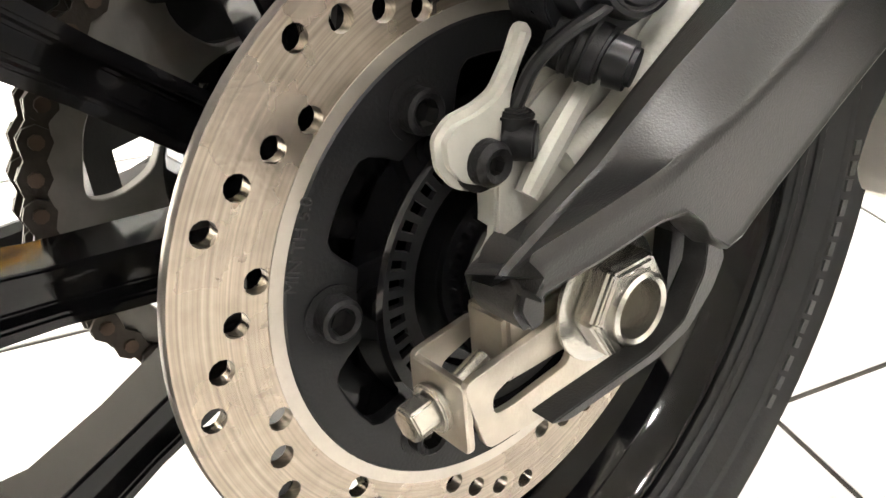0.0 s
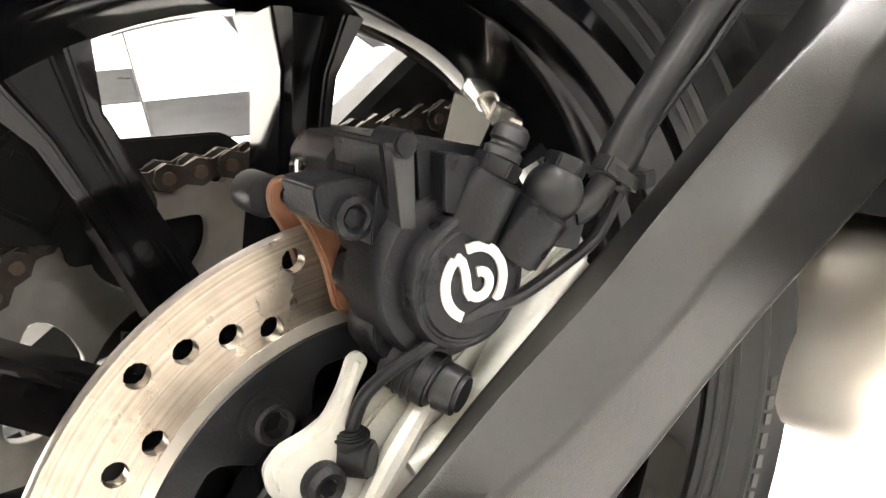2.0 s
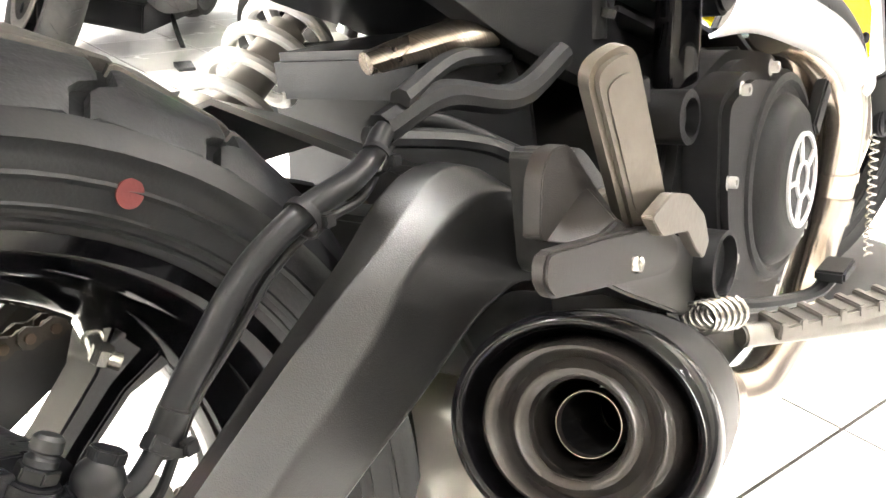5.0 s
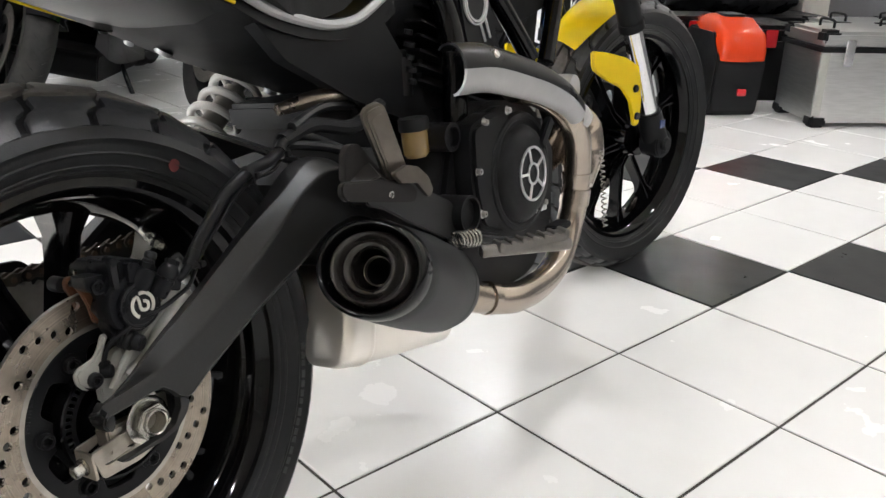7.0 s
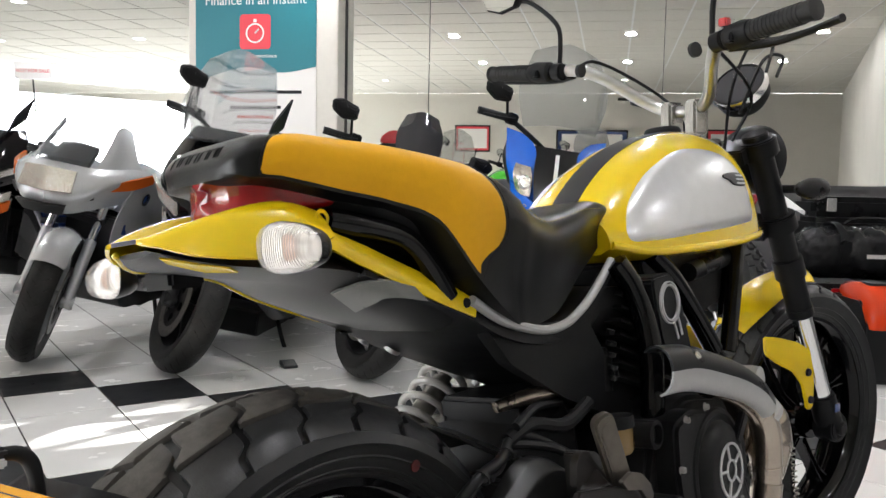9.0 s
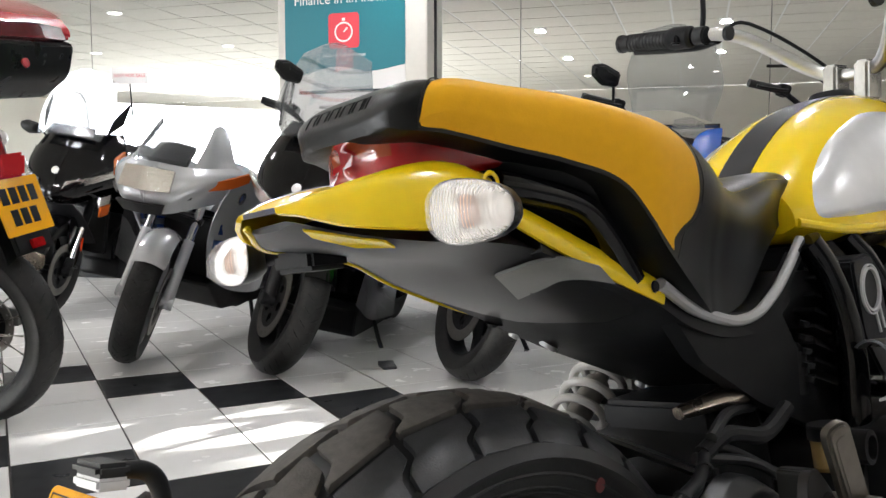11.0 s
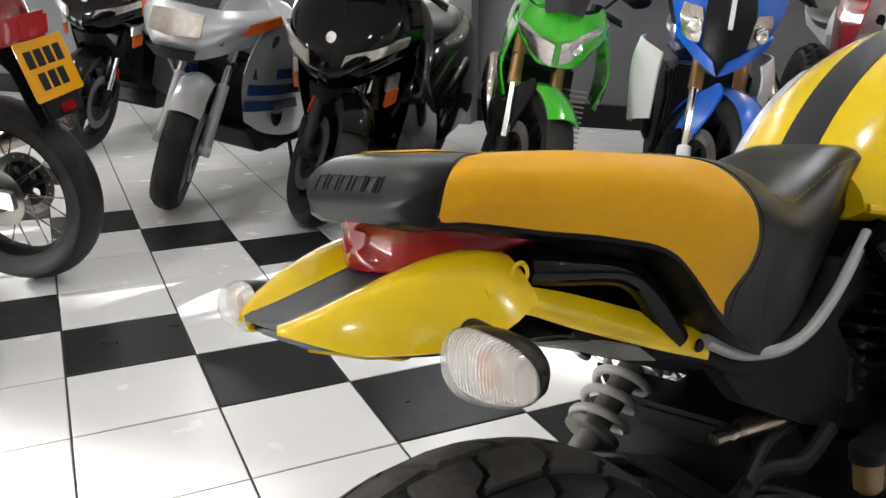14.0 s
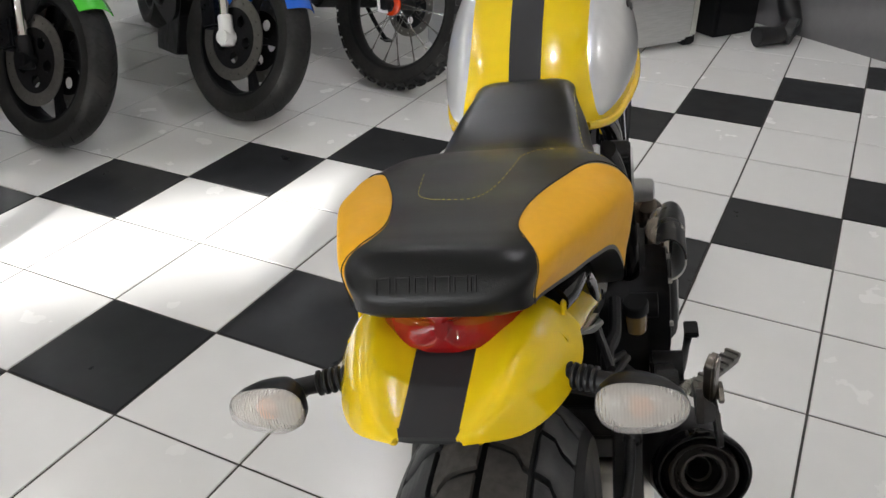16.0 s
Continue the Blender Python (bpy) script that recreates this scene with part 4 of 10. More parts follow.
put("cross_member", merge(loft([[V(0.36, y, 0.40 + 0.05 * c), V(0.36, y, 0.40 - 0.05 * c), V(0.28, y, 0.405 - 0.03 * c), V(0.25, y, 0.44), V(0.27, y, 0.475)] for y, c in ((-0.14, 0.9), (-0.06, 1.0), (0.06, 1.0), (0.14, 0.9))])), M["arm_grey"], arm, bevel=0.004)
left = [[V(p.x, -p.y - 0.01, p.z) for p in s] for s in secs]
put("left_arm", merge(loft(left), slab([(-0.08, 0.345), (0.0, 0.388), (0.036, 0.33), (0.0, 0.296), (-0.08, 0.30)], 0.118, 0.140, [[(-0.066, 0.330), (-0.02, 0.338), (0.0, 0.315), (-0.066, 0.310)]])), M["arm_grey"], arm, sharp=28)
# inner arch of the arm over the tyre
put("tyre_hugger", thick([V(x, y, z + 0.006 - abs(y) * 0.25) for x, z in ((0.232, 0.540), (0.252, 0.532), (0.280, 0.522), (0.31, 0.50)) for y in (-0.115, -0.09, -0.05, 0.0, 0.05, 0.1)], 4, 6, 0.004), M["arm_grey"], arm)

# axle, nut and chain adjusters
leaf = rounded([Vector((x, z, 0)) for x, z in [(-0.0575, 0.3120), (-0.0500, 0.2840), (-0.012, 0.2830), (0.006, 0.2880), (0.030, 0.2990), (0.040, 0.318), (0.028, 0.3345), (0.010, 0.3365), (-0.008, 0.3290), (-0.014, 0.3170)]], 0.004, 3)
cut = lambda pts, r=0.003: [(p.x, p.y) for p in rounded([Vector((x, z, 0)) for x, z in pts], r, 3)]
put("chain_guard", slab(cut([(-0.14, 0.462), (-0.005, 0.446), (0.046, 0.440), (0.075, 0.409), (0.024, 0.370), (-0.043, 0.374), (-0.14, 0.398)], 0.006), 0.104, 0.110), M["plastic"], arm, "black plastic chain guard", bevel=0.001)
put("sprocket_guard", slab(cut([(-0.135, 0.470), (-0.020, 0.466), (-0.004, 0.420), (-0.015, 0.396), (-0.050, 0.400), (-0.050, 0.4115), (-0.110, 0.424), (-0.14, 0.44)], 0.004), 0.0715, 0.0755), M["plastic"], arm, "black ribbed plastic guard beside the sprocket", bevel=0.0008)
for p, q in (((-0.105, 0.432), (-0.060, 0.462)), ((-0.105, 0.460), (-0.060, 0.424)), ((-0.055, 0.418), (-0.025, 0.458)), ((-0.060, 0.455), (-0.012, 0.415))):
    put("guard_rib", rod((p[0], 0.0712, p[1]), (q[0], 0.0712, q[1]), 0.0016, n=6), M["plastic"], arm)
adj = put("chain_adjuster", slab(leaf, -0.1268, -0.1240, [cut([(-0.0465, 0.3030), (-0.0465, 0.2955), (-0.0390, 0.2950), (-0.0135, 0.2980), (-0.0110, 0.3060), (-0.0145, 0.3125)])]), M["plate_steel"], bike, "bent stainless chain adjuster plate with a bolt", bevel=0.0006, segments=1)
put("adjuster_end", slab(cut([(-0.1262, 0.2850), (-0.1262, 0.3110), (-0.1000, 0.3110), (-0.1000, 0.2850)]), -0.0570, -0.0540, plane="yz"), M["plate_steel"], adj, bevel=0.0006, segments=1)
put("adjuster_leaf", slab(leaf, -0.1025, -0.1000, [cut([(-0.0465, 0.3030), (-0.0465, 0.2955), (-0.0390, 0.2950), (-0.0135, 0.2980), (-0.0110, 0.3060), (-0.0145, 0.3125)])]), M["plate_steel"], adj, bevel=0.0006, segments=1)
put("adjuster_block", box(-0.036, 0.012, -0.1225, -0.1035, 0.2985, 0.3235), M["plate_steel"], adj, bevel=0.002)
put("adjuster_bolt", merge(rod((-0.0570, -0.1120, 0.2975), (-0.0600, -0.1120, 0.2973), 0.0085, n=20), rod((-0.0600, -0.1120, 0.2973), (-0.0690, -0.1123, 0.2965), 0.0066, n=6), rod((-0.069, -0.1123, 0.2965), (-0.0698, -0.1123, 0.2964), 0.0066, 0.005, n=6), rod((-0.055, -0.1120, 0.2975), (-0.036, -0.112, 0.305), 0.004, n=12)), M["zinc"], adj, bevel=0.0007)
NUT = V(0.0035, 0, 0.3168)
axle = put("rear_axle", lathe([(0.0095, -0.0985), (0.0100, -0.1420), (0.0113, -0.1430), (0.0126, -0.1420), (0.0128, -0.1005)], NUT, (0, 1, 0), 40), M["zinc"], bike, "hollow zinc axle end and hexagon nut")
# near-black disc stands in for the shade inside the hollow axle
put("axle_bore", lathe([(0.0, -0.1085), (0.0100, -0.1085)], NUT, (0, 1, 0), 32), M["bore_dark"], axle)
put("axle_washer", lathe([(0.015, -0.1269), (0.0225, -0.1269), (0.0231, -0.1276), (0.0229, -0.1288), (0.0215, -0.1294), (0.0180, -0.1296), (0.0122, -0.1296)], NUT, (0, 1, 0), 48), M["zinc"], axle)
put("axle_nut", merge(lathe([(0.0124, -0.1294), (0.0184, -0.1294), (0.0184, -0.1375), (0.0168, -0.1396), (0.0124, -0.1396)], NUT, V(0, 1, 0), 6, close=True)), M["zinc"], axle, bevel=0.0010, sharp=25)

# ---- rear brake caliper on its bright bracket ----
brk = put("caliper_bracket", slab(cut([(-0.014, 0.3720), (-0.0200, 0.3560), (-0.0205, 0.3400), (-0.0310, 0.3300), (-0.0300, 0.3180), (0.01, 0.31), (0.07, 0.36), (0.100, 0.405), (0.092, 0.420), (0.055, 0.400), (0.03, 0.386), (0.004, 0.384)], 0.005), -0.1040, -0.094), M["bright_alu"], bike, "pale cast aluminium caliper bracket", bevel=0.003)
ear = put("bracket_ear", slab(cut([(-0.0070, 0.4010), (-0.0100, 0.4050), (-0.0138, 0.4045), (-0.0185, 0.3960), (-0.0250, 0.3880), (-0.0325, 0.3855), (-0.0415, 0.3845), (-0.0475, 0.3795), (-0.0470, 0.3700), (-0.0415, 0.3625), (-0.0300, 0.3575), (-0.0205, 0.3575), (-0.0165, 0.3650), (-0.0185, 0.3770), (-0.0168, 0.3860), (-0.0122, 0.3940)], 0.0025), -0.1120, -0.105), M["bright_alu"], brk, bevel=0.003)
ear.location = (0.004, 0.004, -0.001)
put("bracket_rib", tube([(0.005, -0.109, 0.358), (0.030, -0.113, 0.368), (0.050, -0.112, 0.385), (0.085, -0.11, 0.408)], [0.006, 0.008, 0.009, 0.007], n=12), M["bright_alu"], brk)
put("bracket_web", tube([(-0.012, -0.109, 0.352), (0.0, -0.1095, 0.366), (0.02, -0.1095, 0.385)], [0.004, 0.005, 0.004], n=10), M["bright_alu"], brk)

cal = put("brake_caliper", slab(cut([(0.004, 0.4705), (0.024, 0.4660), (0.040, 0.4610), (0.052, 0.4550), (0.060, 0.4400), (0.052, 0.4180), (0.034, 0.3990), (0.014, 0.3985), (0.004, 0.4090), (-0.004, 0.4240), (0.002, 0.4340), (0.006, 0.4440), (0.004, 0.4560)], 0.003), -0.1150, -0.088), M["caliper"], bike, "black brake caliper with a round piston housing", bevel=0.002)
put("caliper_bridge", slab(cut([(0.003, 0.4600), (0.009, 0.4660), (0.026, 0.4640), (0.050, 0.4570), (0.056, 0.4470), (0.016, 0.4470), (0.004, 0.4540)], 0.003), -0.100, -0.058), M["caliper"], cal, bevel=0.002)
put("bridge_end", slab(cut([(0.0018, 0.4610), (0.0080, 0.4655), (0.0235, 0.4645), (0.0220, 0.4590), (0.0149, 0.4560), (0.0140, 0.4477), (0.0028, 0.4543)], 0.002), -0.086, -0.062), M["side_plastic"], cal, bevel=0.002)
put("inner_half", slab(cut([(0.004, 0.458), (0.050, 0.455), (0.060, 0.42), (0.030, 0.395), (0.008, 0.41)], 0.006), -0.068, -0.052), M["caliper"], cal, bevel=0.004)
put("caliper_ear", slab(cut([(-0.0157, 0.4605), (-0.0014, 0.4590), (0.0080, 0.4560), (0.0065, 0.4425), (-0.0057, 0.4415), (-0.0150, 0.4490)], 0.003), -0.1085, -0.088), M["caliper"], cal, bevel=0.0018)
put("ear_web", slab(cut([(0.004, 0.4570), (0.0120, 0.4560), (0.0125, 0.4380), (0.0020, 0.4300), (-0.0010, 0.4400)], 0.002), -0.1120, -0.090), M["caliper"], cal, bevel=0.0015)
put("pin_boss", lathe([(0.0038, -0.1105), (0.0046, -0.1115), (0.0066, -0.1110), (0.0070, -0.1085)], (-0.0042, 0, 0.4480), (0, 1, 0), 24), M["caliper"], cal)
put("pin_socket", lathe([(0.0038, -0.1108), (0.0036, -0.106), (0.0, -0.106)], (-0.0042, 0, 0.4480), (0, 1, 0), 6), M["skirting"], cal)
put("caliper_step", slab(cut([(0.0050, 0.4705), (0.0128, 0.4680), (0.0105, 0.4425), (0.0052, 0.4440)], 0.0012), -0.1195, -0.113), M["side_plastic"], cal, bevel=0.001)
put("step_knob", rod((0.0090, -0.1215, 0.4685), (0.0090, -0.108, 0.4685), 0.0042, n=18), M["caliper"], cal, bevel=0.0008)
put("caliper_rib", slab(cut([(0.0150, 0.4665), (0.0200, 0.4650), (0.0180, 0.4440), (0.0140, 0.4430)], 0.0012), -0.1172, -0.113), M["caliper"], cal, bevel=0.0008)
put("inlet_block", slab(cut([(0.0205, 0.4640), (0.0340, 0.4595), (0.0290, 0.4420), (0.0185, 0.4465)], 0.002), -0.1230, -0.110), M["caliper"], cal, bevel=0.0015)
PIS = V(0.0250, 0, 0.4222)
put("housing_boss", lathe([(0.0278, -0.10), (0.0276, -0.1170), (0.0262, -0.1190), (0.0, -0.1190)], PIS + V(-0.0025, 0, 0.0015), (0, 1, 0), 56), M["caliper"], cal)
put("piston_housing", lathe([(0.0225, -0.10), (0.0223, -0.1225), (0.0212, -0.1245), (0.0198, -0.1250), (0.0190, -0.1243), (0.0182, -0.1243), (0.0175, -0.1252), (0.0, -0.1252)], PIS, (0, 1, 0), 56), M["caliper"], cal)


def arc_bar(c, r0, r1, a0, a1, y0, y1, n=14):
    out = [(c.x + r1 * math.cos(radians(a0 + (a1 - a0) * k / n)), c.z + r1 * math.sin(radians(a0 + (a1 - a0) * k / n))) for k in range(n + 1)]
    out += [(c.x + r0 * math.cos(radians(a1 + (a0 - a1) * k / n)), c.z + r0 * math.sin(radians(a1 + (a0 - a1) * k / n))) for k in range(n + 1)]
    return slab(out, y0, y1)


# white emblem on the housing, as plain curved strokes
cz = PIS + V(0.0008, 0, 0.0004)
def stroke(pts, w):
    out = []
    for side in (1, -1):
        row = []
        for i, p in enumerate(pts):
            d = (Vector(pts[min(i + 1, len(pts) - 1)]) - Vector(pts[max(i - 1, 0)])).normalized()
            row.append((cz.x + p[0] - side * d.y * w, cz.z + p[1] + side * d.x * w))
        out += row if side > 0 else row[::-1]
    return slab(out, -0.1262, -0.1250)


put("emblem", merge(arc_bar(cz, 0.0098, 0.0130, -48, 100, -0.1262, -0.1250), arc_bar(cz, 0.0098, 0.0130, 128, 238, -0.1262, -0.1250),
                    arc_bar(cz + V(0.0015, 0, -0.0011), 0.0027, 0.0057, -150, 95, -0.1262, -0.1250),
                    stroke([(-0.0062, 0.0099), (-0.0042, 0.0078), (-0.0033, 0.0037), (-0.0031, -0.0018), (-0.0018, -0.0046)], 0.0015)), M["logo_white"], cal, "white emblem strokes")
# inlets, bleed nipple, hose union
put("inlet_boss", rod((0.0290, -0.1180, 0.4370), (0.0395, -0.1215, 0.4530), 0.0108, 0.0100, n=24), M["caliper"], cal, bevel=0.001)
put("bleed_hexagon", rod((0.0395, -0.1215, 0.4530), (0.0424, -0.1222, 0.4575), 0.0080, n=6), M["plastic_smooth"], cal, bevel=0.0006)
put("bleed_nipple", lathe([(0.0060, 0.0), (0.0062, 0.0025), (0.0050, 0.0035), (0.0050, 0.0045), (0.0060, 0.0055), (0.0056, 0.0095), (0.0042, 0.0110), (0.0, 0.0112)], (0.0424, -0.1222, 0.4575), (0.55, -0.05, 0.83), 20), M["rubber_wall"], cal)
put("hose_boss", rod((0.0440, -0.1210, 0.4260), (0.0548, -0.1275, 0.4402), 0.0108, 0.0098, n=24), M["caliper"], cal, bevel=0.001)
put("banjo_ball", lathe([(0.0098 * math.sin(q), -0.0098 * math.cos(q)) for q in np.linspace(0.0, 2.75, 14)], (0.0575, -0.1285, 0.4440), (0.58, -0.05, 0.81), 28), M["plastic_smooth"], cal)
put("union_bolt", rod((0.0615, -0.1288, 0.4495), (0.0645, -0.1291, 0.4540), 0.0074, n=6), M["caliper"], cal, bevel=0.0007)
put("union", tube([(0.0640, -0.1290, 0.4350), (0.0710, -0.1300, 0.4365), (0.0780, -0.1300, 0.4415), (0.0840, -0.1295, 0.4455)], [0.0048, 0.0042, 0.0042, 0.0044], n=12), M["satin_black"], cal)
put("union_arm", slab(cut([(0.0530, 0.4280), (0.0640, 0.4235), (0.0695, 0.4370), (0.0640, 0.4430), (0.0580, 0.4400)], 0.002), -0.1325, -0.1220), M["caliper"], cal, bevel=0.0015)
put("hose_ferrule", rod((0.0800, -0.1295, 0.4430), (0.0850, -0.1290, 0.4475), 0.0066, n=6), M["satin_black"], cal, bevel=0.0006)
# copper-brown pads and the pin that carries them
put("brake_pad", slab(cut([(-0.0105, 0.4550), (-0.0040, 0.4570), (0.0030, 0.4520), (0.0065, 0.4400), (0.0085, 0.4280), (0.0130, 0.4150), (0.0120, 0.4075), (0.0046, 0.4060), (-0.0012, 0.4100), (-0.0030, 0.4272), (-0.0070, 0.4400), (-0.0110, 0.4480)], 0.003), -0.0860, -0.0812), M["copper_pad"], cal, "copper-brown brake pad backing", bevel=0.001)
put("brake_pad", slab(cut([(-0.0112, 0.4500), (-0.0085, 0.4540), (-0.0035, 0.4545), (0.0020, 0.4510), (0.0030, 0.4440), (0.0050, 0.4280), (0.0090, 0.4150), (0.0080, 0.4070), (0.0010, 0.4060), (-0.0040, 0.4130), (-0.0060, 0.4280), (-0.0085, 0.4380), (-0.0112, 0.4430)], 0.003), -0.0700, -0.0655, [circle(-0.0045, 0.4480, 0.0034, 16)]), M["copper_pad"], cal, "copper-brown brake pad backing", bevel=0.001)
put("pad_pin", rod((-0.0045, -0.100, 0.4480), (-0.0045, -0.055, 0.4480), 0.0031, n=14), M["engine_black"], cal)
put("pad_ear", lathe([(0.0, -0.062), (0.0066, -0.062), (0.0074, -0.0605), (0.0074, -0.048), (0.0, -0.048)], (-0.0085, 0, 0.4470), (0, 1, 0), 20), M["side_plastic"], cal)
put("pad_clip", tube([(-0.0050, -0.078, 0.4540), (-0.0030, -0.076, 0.4600), (0.0005, -0.074, 0.4585), (-0.0010, -0.072, 0.4550)], 0.0009, n=6), M["zinc"], cal)
# slider and its rubber cap
put("slider_arm", slab(cut([(0.0000, 0.4240), (0.0120, 0.4120), (0.0200, 0.3980), (0.0160, 0.3870), (0.0040, 0.3920), (-0.0050, 0.4080)], 0.004), -0.1120, -0.096), M["caliper"], cal, bevel=0.002)
put("slider", rod((0.0060, -0.1050, 0.3980), (0.0125, -0.1200, 0.3908), 0.0100, 0.0094, n=24), M["plastic"], cal, bevel=0.001)
put("slider_cap", rod((0.0125, -0.1200, 0.3908), (0.0162, -0.1280, 0.3880), 0.0082, 0.0076, n=24), M["plastic_smooth"], cal, bevel=0.0016)
put("slider_boot", merge(*[lathe([(0.0090, -0.0012), (0.0106, 0.0), (0.0090, 0.0012)], V(0.0085, -0.1105, 0.3955) + V(0.0011, -0.0024, -0.0012) * k, (0.4, -0.85, -0.4), 24) for k in range(3)]), M["rubber_wall"], cal)

# wheel speed sensor, bolted to the bracket, and its lead
sen = put("speed_sensor", slab(cut([(-0.0385, 0.3720), (-0.0300, 0.3770), (-0.0160, 0.3780), (-0.0120, 0.3700), (-0.0200, 0.3600), (-0.0310, 0.3565), (-0.0390, 0.3620)], 0.004), -0.1235, -0.1170), M["plastic"], bike, "black wheel speed sensor with its lead", bevel=0.0015)
put("sensor_bolt", lathe([(0.0030, -0.1300), (0.0052, -0.1312), (0.0070, -0.1290), (0.0072, -0.1250), (0.0098, -0.1240), (0.0098, -0.1225)], (-0.0275, 0, 0.3655), (0, 1, 0), 22), M["engine_black"], sen)
put("sensor_socket", lathe([(0.0032, -0.1302), (0.003, -0.127), (0.0, -0.127)], (-0.0275, 0, 0.3655), (0, 1, 0), 6), M["skirting"], sen)
put("sensor_plug", merge(rod((-0.0170, -0.1220, 0.3690), (-0.0110, -0.1300, 0.3680), 0.0068, 0.0062, n=18), rod((-0.0160, -0.1240, 0.3700), (-0.0150, -0.1246, 0.3790), 0.0052, 0.0046, n=16), rod((-0.0148, -0.1246, 0.3750), (-0.0146, -0.1247, 0.3775), 0.0062, n=16)), M["plastic"], sen, bevel=0.0008)
LEAD = [(-0.0145, -0.1246, 0.3778), (-0.0111, -0.1302, 0.391), (-0.0025, -0.1345, 0.3985), (0.007, -0.138, 0.403), (0.024, -0.141, 0.4095), (0.043, -0.143, 0.4105), (0.066, -0.143, 0.416), (0.079, -0.144, 0.422), (0.0895, -0.1455, 0.4365), (0.105, -0.143, 0.4515), (0.126, -0.148, 0.472), (0.148, -0.151, 0.492), (0.175, -0.151, 0.5035), (0.211, -0.145, 0.505), (0.238, -0.136, 0.515), (0.258, -0.13, 0.523)]
put("sensor_lead", tube(LEAD, 0.0023, n=10), M["plastic_smooth"], sen)
HOSE = [(0.0850, -0.1260, 0.4420), (0.0930, -0.1290, 0.4560), (0.1060, -0.1330, 0.4730), (0.1250, -0.1370, 0.4940), (0.1420, -0.1390, 0.5060), (0.1690, -0.1390, 0.5160), (0.2020, -0.1330, 0.5190), (0.2280, -0.1240, 0.5240), (0.2450, -0.1180, 0.5320), (0.2700, -0.114, 0.5340), (0.3050, -0.116, 0.5220), (0.3800, -0.13, 0.480)]
hose = put("brake_hose", tube(HOSE, [0.0062] * 8 + [0.0058, 0.005, 0.005, 0.005], n=14), M["plastic_smooth"], bike, "black brake hose held by cable ties")
for p, way, r in ((V(0.0865, -0.1290, 0.4435), V(0.6, -0.2, 0.8), 0.0088), (V(0.1640, -0.1405, 0.5130), V(1, 0, 0.35), 0.0098), (V(0.2270, -0.1265, 0.5225), V(1, 0.4, 0.2), 0.0085)):
    way = way.normalized()
    put("cable_tie", lathe([(r - 0.001, -0.0018), (r, -0.0020), (r, 0.0020), (r - 0.001, 0.0018)], p, way, 24, close=True), M["plastic"], hose)
    put("tie_head", moved(box(-0.003, 0.003, -0.0025, 0.0025, -0.002, 0.004), Matrix.Translation(p + V(0.004, -r, -0.002))), M["plastic"], hose, bevel=0.0006)
put("hose_sleeve", rod((0.0835, -0.1265, 0.4400), (0.0935, -0.1300, 0.4570), 0.0072, 0.0068, n=16), M["plastic_smooth"], hose, bevel=0.001)

sen.location = (0.0005, 0.017, 0.002)

# ---- exhaust ----
TIP, FWD = V(0.2320, -0.2265, 0.3995), V(0.235, 0.065, -0.115).normalized()


def oval_ring(c, way, a, b, n=48, tilt=0.0):
    """An oval section: a across, b up."""
    side_v = V(0, 1, 0) - way * way.y
    side_v.normalize()
    up_v = way.cross(side_v)
    if up_v.z < 0:
        up_v = -up_v
    return [c + side_v * (a * math.cos(2 * math.pi * k / n)) + up_v * (b * math.sin(2 * math.pi * k / n)) for k in range(n)]


def oval_body(stations, n=48, cap=True):
    return loft([oval_ring(TIP + FWD * d, FWD, a, b, n) for d, a, b in stations], cap=cap)


muf = put("silencer", oval_body([(0.010, 0.0606, 0.0515), (0.014, 0.0622, 0.0532), (0.05, 0.0632, 0.0565), (0.12, 0.0630, 0.0590), (0.195, 0.0600, 0.0580), (0.228, 0.0545, 0.0535), (0.255, 0.046, 0.046), (0.270, 0.031, 0.031)], cap=False), M["muffler_black"], bike, "short black silencer with a ringed end cap")
put("end_cap", oval_body([(0.0165, 0.0640, 0.0548), (0.004, 0.0640, 0.0543), (-0.002, 0.0626, 0.0530), (-0.0054, 0.0602, 0.0508), (-0.0062, 0.0580, 0.0488), (-0.0045, 0.0558, 0.0470), (0.002, 0.0540, 0.0455), (0.012, 0.0528, 0.0446), (0.016, 0.0505, 0.0430)], n=64, cap=False), M["gloss_black"], muf, sharp=70)
put("baffle_ring", oval_body([(0.0165, 0.0506, 0.0431), (0.010, 0.0490, 0.0420), (0.002, 0.0474, 0.0410), (-0.004, 0.0454, 0.0396), (-0.0064, 0.0428, 0.0377), (-0.0050, 0.0398, 0.0356), (0.0005, 0.0370, 0.0336), (0.0034, 0.0346, 0.0320), (0.0015, 0.0325, 0.0304), (-0.0028, 0.0306, 0.0289), (-0.0045, 0.0287, 0.0273), (-0.0036, 0.0262, 0.0254), (-0.0024, 0.0238, 0.0233), (0.002, 0.0226, 0.0222), (0.012, 0.0222, 0.0219), (0.14, 0.0220, 0.0218)], n=64, cap=False), M["baffle"], muf, "brown-grey heat-stained end ring", sharp=70)
put("outlet_pipe", lathe([(0.0166, 0.040), (0.0162, 0.018), (0.0157, 0.018), (0.0155, 0.05)], TIP + V(0, -0.001, 0), FWD, 40), M["peg_bronze"], muf)
# shade deep in the outlet, painted as a near-black bore and closing disc
put("outlet_bore", lathe([(0.0155, 0.026), (0.0150, 0.12)], TIP + V(0, -0.001, 0), FWD, 32), M["bore_dark"], muf)
put("outlet_dark", lathe([(0.0, 0.158), (0.0220, 0.158)], TIP, FWD, 24), M["bore_dark"], muf)
